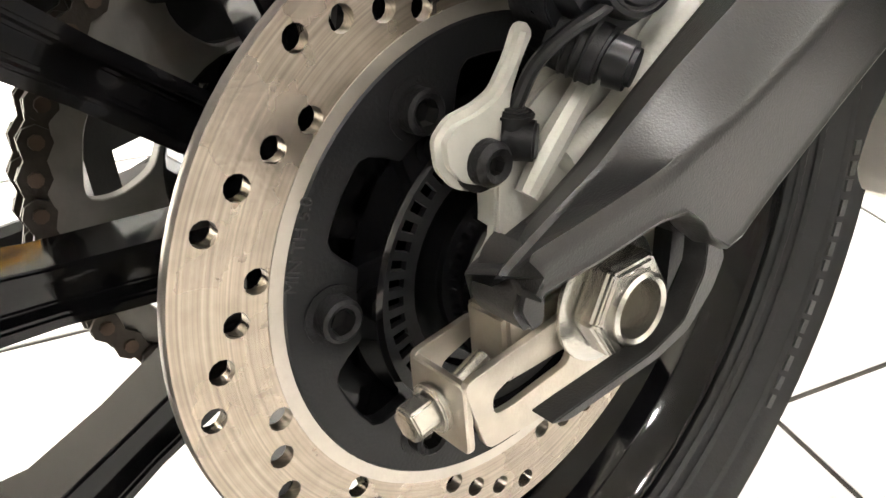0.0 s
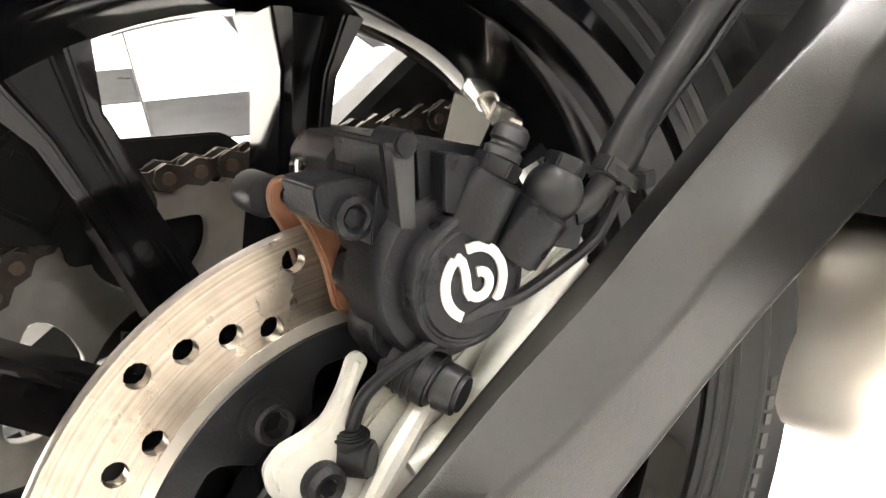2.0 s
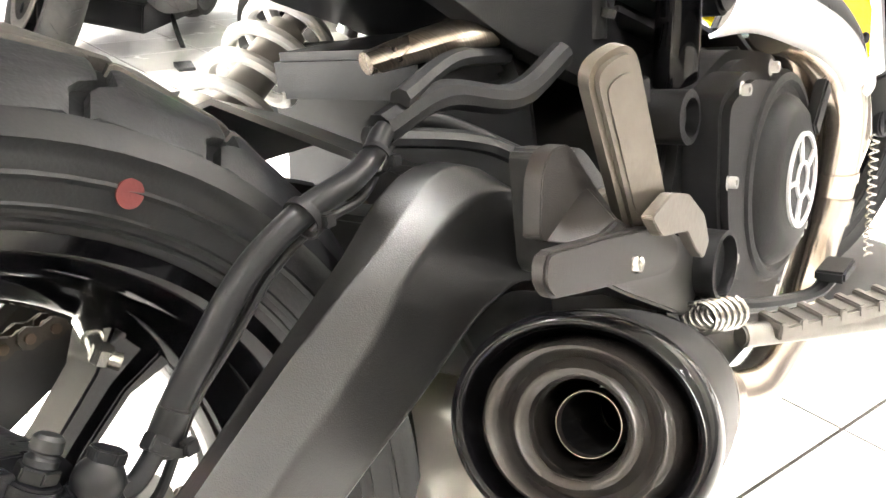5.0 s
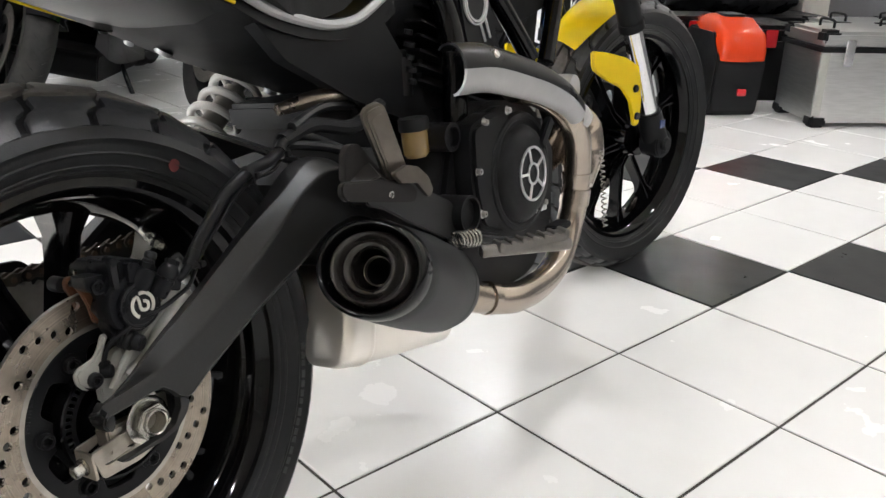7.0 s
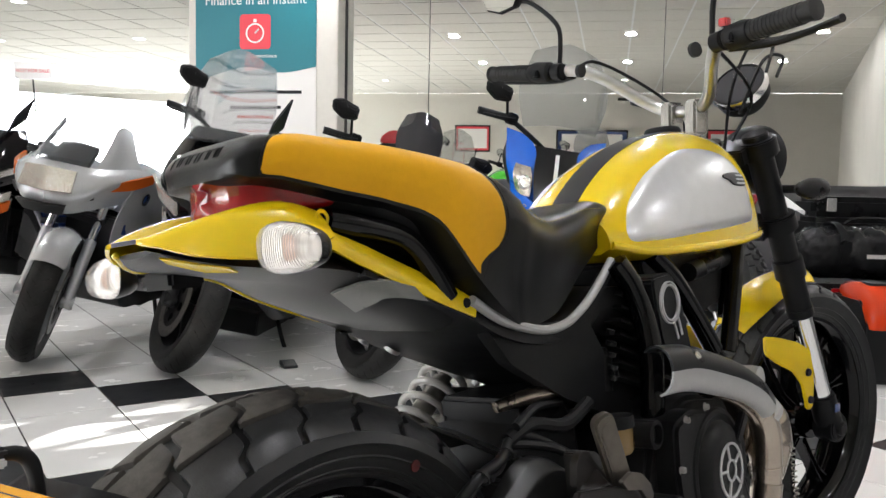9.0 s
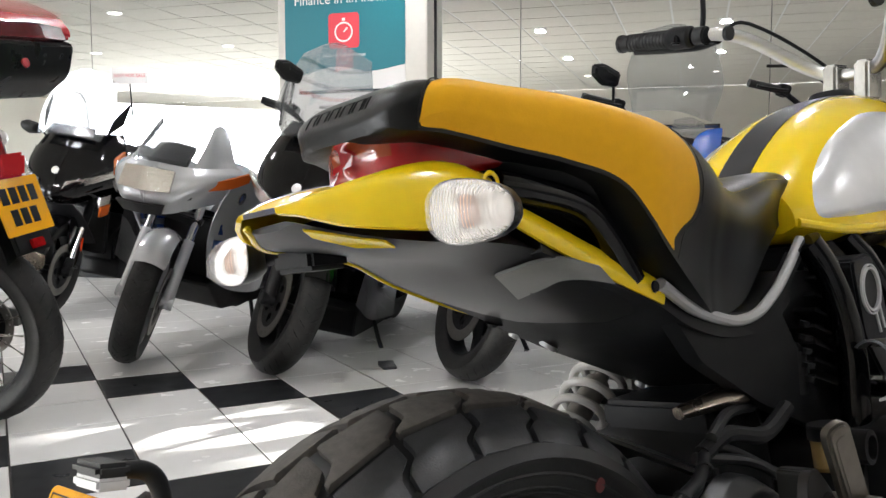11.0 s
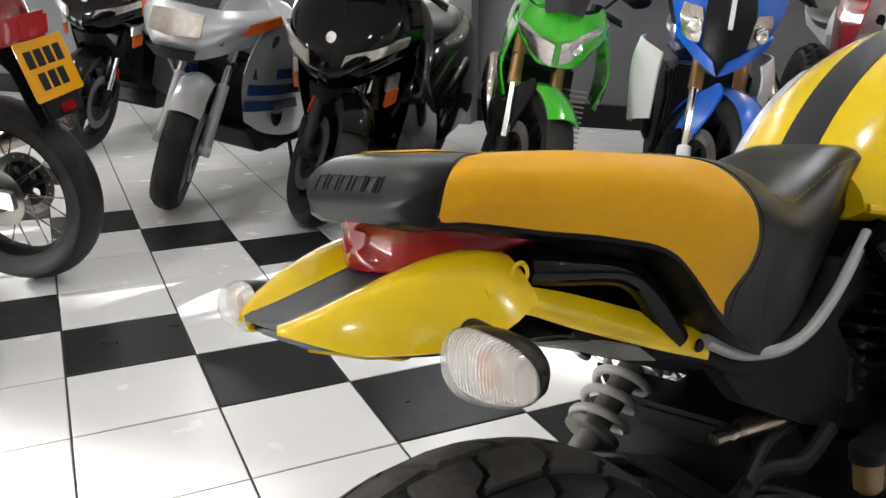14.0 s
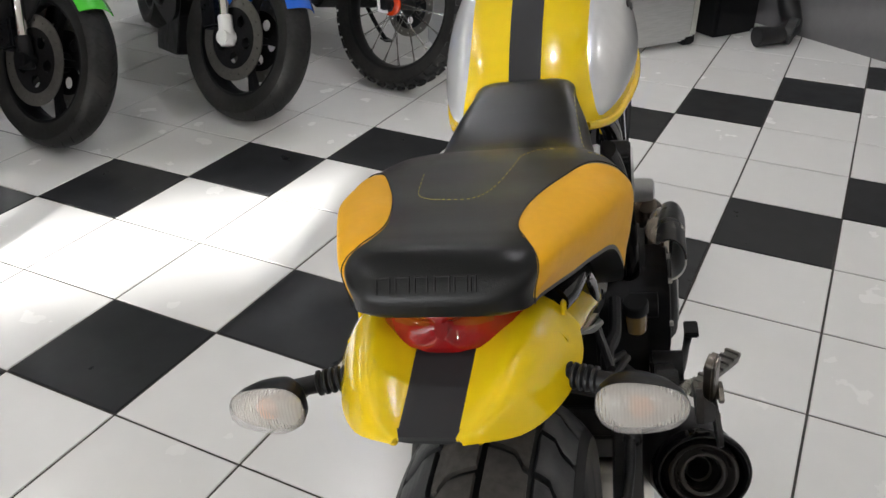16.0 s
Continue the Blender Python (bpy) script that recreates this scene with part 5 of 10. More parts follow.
put("welded_seam", oval_body([(0.192, 0.0606, 0.0586), (0.195, 0.0611, 0.0591), (0.198, 0.0602, 0.0582)], cap=False), M["plastic_smooth"], muf)
def box_ring(c, way, a, b, n=48, power=4.0):
    """A rounded-box section: a across, b up."""
    up_v = V(-way.z, 0, way.x)
    return [c + V(0, 1, 0) * (a * math.copysign(abs(math.cos(q)) ** (2 / power), math.cos(q))) + up_v * (b * math.copysign(abs(math.sin(q)) ** (2 / power), math.sin(q))) for q in (2 * math.pi * k / n for k in range(n))]


LOW_WAY = V(1, 0, -0.22).normalized()
low = put("pre_silencer", loft([box_ring(V(x, -0.085, z), LOW_WAY, a, b) for x, z, a, b in ((0.262, 0.312, 0.062, 0.042), (0.266, 0.311, 0.072, 0.053), (0.276, 0.309, 0.078, 0.058), (0.38, 0.286, 0.080, 0.060), (0.47, 0.264, 0.078, 0.058), (0.50, 0.254, 0.062, 0.046), (0.53, 0.246, 0.040, 0.032))]), M["box_steel"], bike, "polished steel exhaust box under the engine", sharp=50)
put("seam", loft([box_ring(V(x, -0.085, z), LOW_WAY, a, b) for x, z, a, b in ((0.296, 0.3045, 0.0786, 0.0586), (0.300, 0.3035, 0.0802, 0.0602), (0.304, 0.3025, 0.0788, 0.0588))], cap=False), M["box_steel"], low)
pipe = put("exhaust_pipe", tube([(0.462, -0.1650, 0.287), (0.49, -0.1660, 0.273), (0.54, -0.174, 0.250), (0.60, -0.188, 0.232), (0.70, -0.180, 0.222), (0.775, -0.175, 0.240), (0.812, -0.180, 0.290), (0.822, -0.192, 0.360), (0.815, -0.200, 0.430), (0.780, -0.200, 0.478), (0.710, -0.195, 0.515), (0.640, -0.188, 0.535)], 0.0225, n=20), M["exhaust_steel"], bike, "heat-tinted stainless exhaust pipe")
for s, e in (((0.818, -0.186, 0.318), (0.822, -0.190, 0.345)), ((0.822, -0.192, 0.360), (0.822, -0.193, 0.372)), ((0.535, -0.174, 0.2525), (0.550, -0.1765, 0.2470))):
    put("pipe_clamp", rod(s, e, 0.0245, n=24), M["exhaust_steel"], pipe, bevel=0.001)
put("front_header", tube([(0.80, -0.10, 0.36), (0.86, -0.13, 0.40), (0.885, -0.14, 0.44), (0.87, -0.13, 0.49), (0.84, -0.10, 0.52)], [0.022, 0.028, 0.032, 0.030, 0.024], n=20), M["exhaust_steel"], pipe)
put("collector", tube([(0.862, -0.172, 0.470), (0.884, -0.174, 0.435), (0.882, -0.176, 0.390), (0.858, -0.178, 0.342)], [0.018, 0.036, 0.038, 0.024], n=24, steps=6), M["exhaust_steel"], pipe)
coil = [(0.858 + 0.004 * math.cos(t), -0.222 + 0.004 * math.sin(t), 0.40 - 0.0011 * k) for k, t in enumerate(np.arange(0, 90, 0.75))]
put("pipe_spring", tube(coil, 0.0012, n=5, steps=1), M["zinc"], pipe)
# heat shield: black top, pale metal edge below
shield_line = [(0.468, -0.196, 0.579), (0.540, -0.199, 0.572), (0.612, -0.204, 0.553), (0.682, -0.208, 0.531), (0.748, -0.209, 0.503), (0.795, -0.206, 0.474)]


def shield(a0, a1, r0, r1, depth):
    line = smooth_line(shield_line, 5)
    v, n = [], 12
    for i, p in enumerate(line):
        way = (line[min(i + 1, len(line) - 1)] - line[max(i - 1, 0)]).normalized()
        out_v = V(0, -1, 0) - way * (-way.y)
        out_v.normalize()
        up_v = out_v.cross(way)
        if up_v.z < 0:
            up_v = -up_v
        t = i / (len(line) - 1)
        r = r0 + (r1 - r0) * t
        for j in range(n):
            ang = radians(a0 + (a1 - a0) * j / (n - 1))
            v.append(p + out_v * (r * 0.75 * math.cos(ang)) + up_v * (r * math.sin(ang)))
    return thick(v, len(line), n, depth)


hs = put("heat_shield", shield(-2, 130, 0.030, 0.022, 0.003), M["plastic_smooth"], bike, "black exhaust heat shield with a pale metal edge")
put("shield_edge", shield(-80, 0, 0.0305, 0.0225, 0.003), M["trim_silver"], hs)
put("shield_end", lathe([(0.0, 0.0), (0.018, 0.0), (0.023, 0.006), (0.022, 0.02)], (0.800, -0.205, 0.470), (0.75, -0.1, -0.6), 28), M["trim_silver"], hs)
put("shield_screw", lathe([(0.0, -0.0), (0.005, 0.0), (0.006, 0.003)], (0.545, -0.2215, 0.590), (0, 0.85, -0.5), 12), M["zinc"], hs)

# ---- foot rest hangers and pegs ----
hang = put("footrest_hanger", slab(cut([(0.272, 0.520), (0.300, 0.515), (0.345, 0.470), (0.440, 0.418), (0.455, 0.385), (0.425, 0.372), (0.340, 0.420), (0.300, 0.445), (0.272, 0.455)], 0.008), -0.200, -0.172), M["arm_grey"], bike, "dark cast foot rest hanger", bevel=0.004)
put("hanger_bar", slab(cut([(0.1850, 0.5035), (0.236, 0.4945), (0.288, 0.4830), (0.3065, 0.4680), (0.3010, 0.4560), (0.2840, 0.4590), (0.1870, 0.4840), (0.1815, 0.4920)], 0.007), -0.246, -0.239), M["hanger_grey"], hang, bevel=0.003)
put("hanger_tower", slab(cut([(0.2120, 0.4960), (0.2170, 0.5230), (0.2250, 0.5320), (0.2400, 0.5315), (0.2550, 0.5140), (0.2800, 0.4880)], 0.005), -0.226, -0.217), M["hanger_grey"], hang, bevel=0.003)
put("hanger_gusset", loft([[V(0.2560, -0.220, 0.5140), V(0.2130, -0.220, 0.4960), V(0.2820, -0.220, 0.4780)], [V(0.2500, -0.242, 0.4960), V(0.2240, -0.242, 0.4930), V(0.2820, -0.242, 0.4780)]]), M["hanger_grey"], hang, bevel=0.0015)
put("hanger_tube", lathe([(0.0, -0.170), (0.024, -0.170), (0.024, -0.214), (0.021, -0.2145), (0.020, -0.206), (0.0, -0.206)], (0.4580, 0, 0.398), (0, 1, 0), 32), M["engine_black"], hang)
put("hanger_screw", lathe([(0.0014, -0.2462), (0.0022, -0.2488), (0.0036, -0.2492), (0.0042, -0.2480), (0.0042, -0.2455)], (0.2560, 0, 0.4745), (0, 1, 0), 16), M["zinc"], hang)
clev = [(0.258, 0.4960), (0.280, 0.5010), (0.300, 0.4950), (0.318, 0.4800), (0.324, 0.4640), (0.316, 0.4570), (0.306, 0.4660), (0.296, 0.4780), (0.268, 0.4840)]
put("pillion_clevis", merge(slab(cut(clev, 0.003), -0.2540, -0.2480), slab(cut(clev, 0.003), -0.224, -0.218), box(0.276, 0.300, -0.250, -0.222, 0.4840, 0.4930)), M["peg_bronze"], hang, bevel=0.001)


def peg_shape(length, w, d):
    return [(p.x, p.y) for p in rounded([Vector(q) for q in ((-w, 0, 0), (-w * 1.05, length, 0), (w * 1.05, length, 0), (w, 0, 0))], w * 0.95, 5)]


PEG_M = Matrix.Translation((0.2830, -0.238, 0.4840)) @ pose(0, 0, 0, 0, -21, 0) @ pose(0, 0, 0, 0, 0, -24)
peg = put("pillion_peg", moved(slab(peg_shape(0.090, 0.0130, 0), -0.0065, 0.0065), PEG_M), M["peg_bronze"], bike, "folded-up aluminium pillion foot peg", bevel=0.003)
put("peg_recess", moved(slab(peg_shape(0.070, 0.0080, 0), -0.0072, -0.0060), PEG_M @ Matrix.Translation((0, 0, 0.010))), M["peg_bronze"], peg, bevel=0.001)
rest_peg = put("rider_peg", merge(rod((0.455, -0.225, 0.350), (0.560, -0.300, 0.335), 0.0085, n=14), moved(box(-0.05, 0.05, -0.012, 0.012, 0.0, 0.010), Matrix.Translation((0.512, -0.268, 0.346)) @ pose(0, 0, 0, 0, 0, -36))), M["peg_alu"], bike, "serrated steel rider foot peg with a return spring", bevel=0.0015)
for k in range(7):
    put("peg_tooth", moved(box(-0.0030, 0.0030, -0.0130, 0.0130, 0.0, 0.009), Matrix.Translation((0.475 + 0.0125 * k, -0.2405 - 0.0092 * k, 0.350)) @ pose(0, 0, 0, 0, 0, -36)), M["peg_alu"], rest_peg, bevel=0.001)
coil = [(0.428 + 0.0028 * k / 10, -0.205 - 0.0022 * k / 10 + 0.011 * math.sin(t), 0.370 + 0.011 * math.cos(t)) for k, t in enumerate(np.arange(0, 38, 0.5))]
put("peg_spring", tube(coil, 0.0018, n=6, steps=1), M["zinc"], rest_peg)
put("brake_pedal", tube([(0.44, -0.20, 0.375), (0.52, -0.215, 0.345), (0.62, -0.228, 0.318), (0.655, -0.235, 0.325)], [0.006, 0.006, 0.006, 0.008], n=10), M["satin_black"], rest_peg)
put("pedal_pad", moved(box(-0.02, 0.02, -0.018, 0.006, 0.0, 0.010), Matrix.Translation((0.652, -0.232, 0.325))), M["plastic"], rest_peg, bevel=0.002)
# brake fluid reservoir
res = put("fluid_reservoir", loft([[V(0.446 + 0.020 * math.cos(t) * s, -0.148 + 0.016 * math.sin(t) * s, z) for t in np.linspace(0, 2 * math.pi, 20, endpoint=False)] for z, s in ((0.474, 0.8), (0.479, 1), (0.508, 1.03))]), M["fluid"], bike, "amber brake fluid cup with a black lid")
put("lid", loft([[V(0.446 + 0.0225 * math.cos(t) * s, -0.148 + 0.0185 * math.sin(t) * s, z) for t in np.linspace(0, 2 * math.pi, 20, endpoint=False)] for z, s in ((0.5085, 1), (0.5220, 1), (0.5240, 0.93))]), M["plastic"], res)


# ---- seat, tank, tail ----
SEAT_N = 5.0


def dome(x, table, n_exp, alpha):
    """A point of a domed body: table of x, top, half width, side bottom; alpha 0 on top, +-90 at the sides (+ is the left)."""
    xs = [r[0] for r in table]
    c, w, b = (curve_at(x, xs, [r[k] for r in table]) for k in (1, 2, 3))
    s, k = math.sin(radians(alpha)), math.cos(radians(alpha))
    tuck = 1 - (interp(x, (0.17, 0.29), (0.08, 0.20)) if n_exp == SEAT_N else 0.0) * max(0.0, (abs(alpha) - 58) / 32) ** 1.6
    return V(x, math.copysign(w * tuck * abs(s) ** (2 / n_exp), s), b + (c - b) * abs(k) ** (2 / n_exp))


def dome_geo(table, n_exp, nx=40, na=33, tuck=0.02):
    xs = [table[0][0] + (table[-1][0] - table[0][0]) * (0.35 * u + 0.65 * (0.5 - 0.5 * math.cos(math.pi * u))) for u in np.linspace(0, 1, nx)]
    secs = []
    for x in xs:
        ring = []
        for q in np.linspace(-90, 90, na):
            s, k = abs(math.sin(radians(q))), abs(math.cos(radians(q)))
            u = min(1.0, s / (s ** n_exp + k ** n_exp) ** (1 / n_exp))
            ring.append(dome(x, table, n_exp, math.copysign(math.degrees(math.asin(u ** (n_exp / 2))), q)))
        low = [V(p.x, p.y * 0.8, p.z - tuck) for p in (ring[-1], ring[0])]
        secs.append(ring + low)
    return loft(secs)


def dome_panel(table, n_exp, outline, lift, rings=9):
    """A raised panel on a domed body, with its outline in (x, alpha)."""
    cx = sum(p[0] for p in outline) / len(outline)
    ca = sum(p[1] for p in outline) / len(outline)
    line = [(p.x, p.y * 100) for p in smooth_line([(x, a / 100, 0) for x, a in outline], 5, closed=True)]

    def at(x, alpha, h):
        alpha = max(-90.0, min(90.0, alpha))
        p = dome(x, table, n_exp, alpha)
        q, r = dome(x + 0.004, table, n_exp, alpha), dome(x, table, n_exp, alpha + (1.5 if alpha < 0 else -1.5))
        nrm = (q - p).cross(r - p)
        nrm.normalize()
        if nrm.y * p.y + nrm.z * 0.05 < 0:
            nrm = -nrm
        return p + nrm * h
    v, f, m = [at(cx, ca, lift)], [], len(line)
    for k in range(1, rings + 1):
        t = k / rings
        h = lift * (1 - max(0, (t - 0.8) / 0.2) ** 2) if k < rings else -0.001
        v += [at(cx + (x - cx) * min(1, t * 1.0), ca + (al - ca) * min(1, t), h) for x, al in line]
    f += [(0, 1 + i, 1 + (i + 1) % m) for i in range(m)]
    for k in range(rings - 1):
        o = 1 + k * m
        f += [(o + i, o + (i + 1) % m, o + m + (i + 1) % m, o + m + i) for i in range(m)]
    return v, f


SEAT = [(-0.06, 0.856, 0.044, 0.846), (-0.0575, 0.8625, 0.059, 0.8445), (-0.047, 0.875, 0.076, 0.84), (-0.028, 0.8838, 0.086, 0.838), (0.0, 0.8825, 0.097, 0.831), (0.035, 0.878, 0.11, 0.821), (0.085, 0.8725, 0.128, 0.808), (0.14, 0.864, 0.146, 0.785), (0.18, 0.8595, 0.155, 0.734), (0.22, 0.855, 0.157, 0.7), (0.26, 0.847, 0.153, 0.676), (0.295, 0.8351, 0.145, 0.66), (0.33, 0.8171, 0.133, 0.658), (0.365, 0.803, 0.124, 0.657), (0.42, 0.795, 0.112, 0.668), (0.5, 0.805, 0.098, 0.712), (0.565, 0.816, 0.081, 0.738), (0.6, 0.816, 0.076, 0.76), (0.612, 0.806, 0.066, 0.775)]
seat = put("seat", dome_geo(SEAT, SEAT_N, 150, 81, 0.004), M["black_leather"], bike, "black leather seat with tan-yellow side panels and yellow stitching")
YELLOW = [(-0.041, 90.0), (-0.041, 86.6), (-0.036, 63.5), (-0.026, 45.2), (-0.008, 25.0), (0.011, 15.0), (0.035, 11.0), (0.068, 10.0), (0.111, 11.2), (0.152, 14.4), (0.189, 19.5), (0.208, 26.4), (0.218, 37.9), (0.228, 52.8), (0.24, 67.8), (0.246, 77.6), (0.236, 84.0), (0.212, 88.3), (0.195, 90.0), (0.184, 90.0), (0.172, 90.0), (0.157, 90.0), (0.146, 90.0), (0.135, 90.0), (0.111, 90.0), (0.082, 90.0), (0.027, 90.0), (-0.013, 90.0)]
for s in (-1, 1):
    put("side_panel", dome_panel(SEAT, SEAT_N, [(x, s * al) for x, al in YELLOW], 0.0040, 14), M["yellow_leather"], seat, "tan-yellow leather seat panel")
    rim = [dome(x, SEAT, SEAT_N, s * al) for x, al in YELLOW[:19]]
    put("panel_stitching", tube([p + V(0, s * 0.0026, 0.0012) for p in rim], 0.0006, n=5), M["engine_black"], seat)


def seat_top(x, y):
    xs = [r[0] for r in SEAT]
    w = curve_at(x, xs, [r[2] for r in SEAT])
    al = math.degrees(math.asin(min(1, abs(y) / w) ** (SEAT_N / 2)))
    return dome(x, SEAT, SEAT_N, math.copysign(al, y)) + V(0, 0, 0.0005)


for line in ([(0.179, 0.058), (0.117, 0.049), (0.098, 0.037), (0.092, 0.02), (0.092, -0.009), (0.125, -0.024), (0.187, -0.034), (0.229, -0.04), (0.257, -0.066), (0.251, -0.115), (0.282, -0.129)],
             [(0.294, -0.128), (0.392, -0.096), (0.456, -0.085), (0.532, -0.076), (0.6, -0.072)]):
    dots = smooth_line([seat_top(*q) for q in line], 10)
    put("stitching", merge(*[rod(dots[i], dots[i + 1], 0.00045, n=5) for i in range(0, len(dots) - 1, 2)]), M["stitch_yellow"], seat, "yellow stitching")
# embossed lettering on the rear, as plain raised bars
for y, width in ((0.047, 0.011), (0.031, 0.011), (0.015, 0.010), (-0.001, 0.012), (-0.017, 0.010), (-0.030, 0.004)):
    bars = []
    for q in (y, y - width):
        bars.append(tube([seat_top(x, q) for x in (-0.0572, -0.0555, -0.0525, -0.0490)], [0.0006, 0.0008, 0.0008, 0.0005], n=8, steps=3))
    bars.append(tube([seat_top(-0.0495, y - width * k / 3) for k in range(4)], 0.0007, n=8, steps=2))
    put("embossing", merge(*bars), M["black_leather"], seat)
put("seat_base", loft([[V(x, y * w, z) for y, z in ((-1, b), (-0.7, b - 0.030), (0.7, b - 0.030), (1, b))] for x, w, b in ((0.02, 0.070, 0.826), (0.05, 0.090, 0.816), (0.09, 0.108, 0.806), (0.15, 0.114, 0.786), (0.20, 0.116, 0.72), (0.30, 0.112, 0.664))]), M["plastic"], seat, bevel=0.003)
# frame rail under the seat
put("seat_rail", tube([(0.03, -0.084, 0.796), (0.06, -0.092, 0.790), (0.12, -0.098, 0.775), (0.155, -0.100, 0.745), (0.18, -0.102, 0.705)], 0.0125, n=14), M["gloss_black"], bike, "gloss black tube under the seat")

# silver trim line below the seat
for s in (-1, 1):
    trim = put("side_trim", tube([(0.205, s * 0.115, 0.699), (0.257, s * 0.113, 0.672), (0.310, s * 0.110, 0.656), (0.360, s * 0.106, 0.647), (0.410, s * 0.103, 0.649), (0.445, s * 0.102, 0.660), (0.478, s * 0.101, 0.675), (0.515, s * 0.101, 0.700), (0.550, s * 0.100, 0.725)], 0.0062, n=10), M["trim_silver"], bike, "narrow silver trim below the seat")

TANK = [(0.578, 0.800, 0.085, 0.742), (0.61, 0.828, 0.108, 0.732), (0.66, 0.862, 0.128, 0.727), (0.72, 0.893, 0.143, 0.727), (0.80, 0.922, 0.156, 0.728), (0.88, 0.940, 0.161, 0.731), (0.95, 0.948, 0.159, 0.736), (1.01, 0.944, 0.148, 0.742), (1.06, 0.925, 0.120, 0.752), (1.08, 0.905, 0.095, 0.765)]
tank = put("fuel_tank", dome_geo(TANK, 2.35, 48, 41, 0.008), M["yellow_paint"], bike, "yellow fuel tank with silver side panels and a grey stripe")
lip = [dome(x, TANK, 2.35, -90) + V(0, -0.001, 0.004) for x in np.linspace(0.58, 1.07, 12)]
put("tank_lip", tube(lip, 0.0065, n=10, steps=3), M["yellow_paint"], tank)
put("tank_lip", tube([V(p.x, -p.y, p.z) for p in lip], 0.0065, n=10, steps=3), M["yellow_paint"], tank)


def tank_alpha(x, z):
    xs = [r[0] for r in TANK]
    c, b = curve_at(x, xs, [r[1] for r in TANK]), curve_at(x, xs, [r[3] for r in TANK])
    return math.degrees(math.acos(min(1, max(0, (z - b) / (c - b))) ** (2.35 / 2)))


PANEL = [(0.600, 0.757), (0.604, 0.776), (0.626, 0.806), (0.674, 0.842), (0.740, 0.874), (0.812, 0.897), (0.89, 0.899), (0.946, 0.882), (0.968, 0.846), (0.968, 0.800), (0.956, 0.770), (0.90, 0.762), (0.80, 0.755), (0.70, 0.749), (0.63, 0.747), (0.606, 0.749)]
for s in (-1, 1):
    pan = put("tank_panel", dome_panel(TANK, 2.35, [(x, s * tank_alpha(x, z)) for x, z in PANEL], 0.0065), M["silver_paint"], tank, "silver tank side panel")
    badge_line = [(0.856, 0.842), (0.876, 0.850), (0.945, 0.850), (0.947, 0.826), (0.892, 0.826), (0.876, 0.836)]
    y0 = dome(0.92, TANK, 2.35, s * tank_alpha(0.92, 0.838)).y
    put("badge", dome_panel(TANK, 2.35, [(x, s * tank_alpha(x, z)) for x, z in badge_line], 0.0088, 5), M["side_plastic"], tank, "dark winged badge")
    for k in range(3):
        put("badge_bar", dome_panel(TANK, 2.35, [(x, s * tank_alpha(x, z)) for x, z in ((0.898 + 0.004 * k, 0.8290 + 0.0068 * k), (0.920, 0.8290 + 0.0068 * k), (0.942, 0.8290 + 0.0068 * k), (0.942, 0.8325 + 0.0068 * k), (0.920, 0.8325 + 0.0068 * k), (0.896 + 0.004 * k, 0.8325 + 0.0068 * k))], 0.0096, 3), M["silver_paint"], tank)
strip = []
xs = np.linspace(0.592, 1.065, 30)
for x in xs:
    w = curve_at(x, [r[0] for r in TANK], [r[2] for r in TANK])
    hw = 0.0235 + 0.006 * (x - 0.59) / 0.5
    for y in np.linspace(hw, -hw, 7):
        al = math.degrees(math.asin((abs(y) / w) ** (2.35 / 2)))
        strip.append(dome(x, TANK, 2.35, math.copysign(al, y)) + V(0, 0, 0.0012))
put("tank_stripe", thick(strip, 30, 7, 0.0006), M["stripe_grey"], tank, "matt grey centre stripe")
put("filler_cap", lathe([(0.0, 0.012), (0.030, 0.012), (0.034, 0.008), (0.036, 0.0)], (0.965, 0, 0.947), (0.0, 0, 1), 32), M["satin_black"], tank)

# tail: yellow mudguard with its black stripe
TAIL = [(-0.140, 0.026, 0.785, 0.785, 0.783), (-0.132, 0.043, 0.786, 0.787, 0.779), (-0.115, 0.063, 0.788, 0.793, 0.770), (-0.085, 0.083, 0.793, 0.802, 0.764), (-0.045, 0.098, 0.800, 0.811, 0.761), (-0.01, 0.105, 0.806, 0.813, 0.767), (0.020, 0.101, 0.806, 0.806, 0.777)]
verts, nv = [], 29
xs = np.linspace(TAIL[0][0], TAIL[-1][0], 20)
for x in xs:
    w, zc, zb, ze = (curve_at(x, [r[0] for r in TAIL], [r[k] for r in TAIL]) for k in (1, 2, 3, 4))
    hw = min(0.0235 + 0.03 * (x + 0.14), w * 0.86)
    side_us = [hw / w + (1 - hw / w) * q for q in np.linspace(1, 0, 12)]
    for u in side_us + list(np.linspace(hw / w, -hw / w, 7)[1:-1]) + [-q for q in reversed(side_us)]:
        y = u * w
        t = max(0.0, (abs(y) - hw) / max(1e-4, w - hw))
        z = zc + (zb - zc) * math.sin(min(1, t * 1.9) * math.pi / 2) if t < 0.55 else zb - (zb - ze) * ((t - 0.55) / 0.45) ** 1.7
        verts.append(V(x, y, z))
tail = put("tail_mudguard", thick(verts, 20, nv, -0.004), M["yellow_paint"], bike, "yellow tail mudguard with a black centre stripe")
if tail.data.polygons[100].normal.z < 0:
    tail.data.flip_normals()
tail.data.materials.append(M["stripe_grey"])
for p in tail.data.polygons:
    hw = 0.0235 + 0.03 * (p.center.x + 0.14)
    if abs(p.center.y) < min(hw, 0.86 * curve_at(p.center.x, [r[0] for r in TAIL], [r[1] for r in TAIL])):
        p.material_index = 1
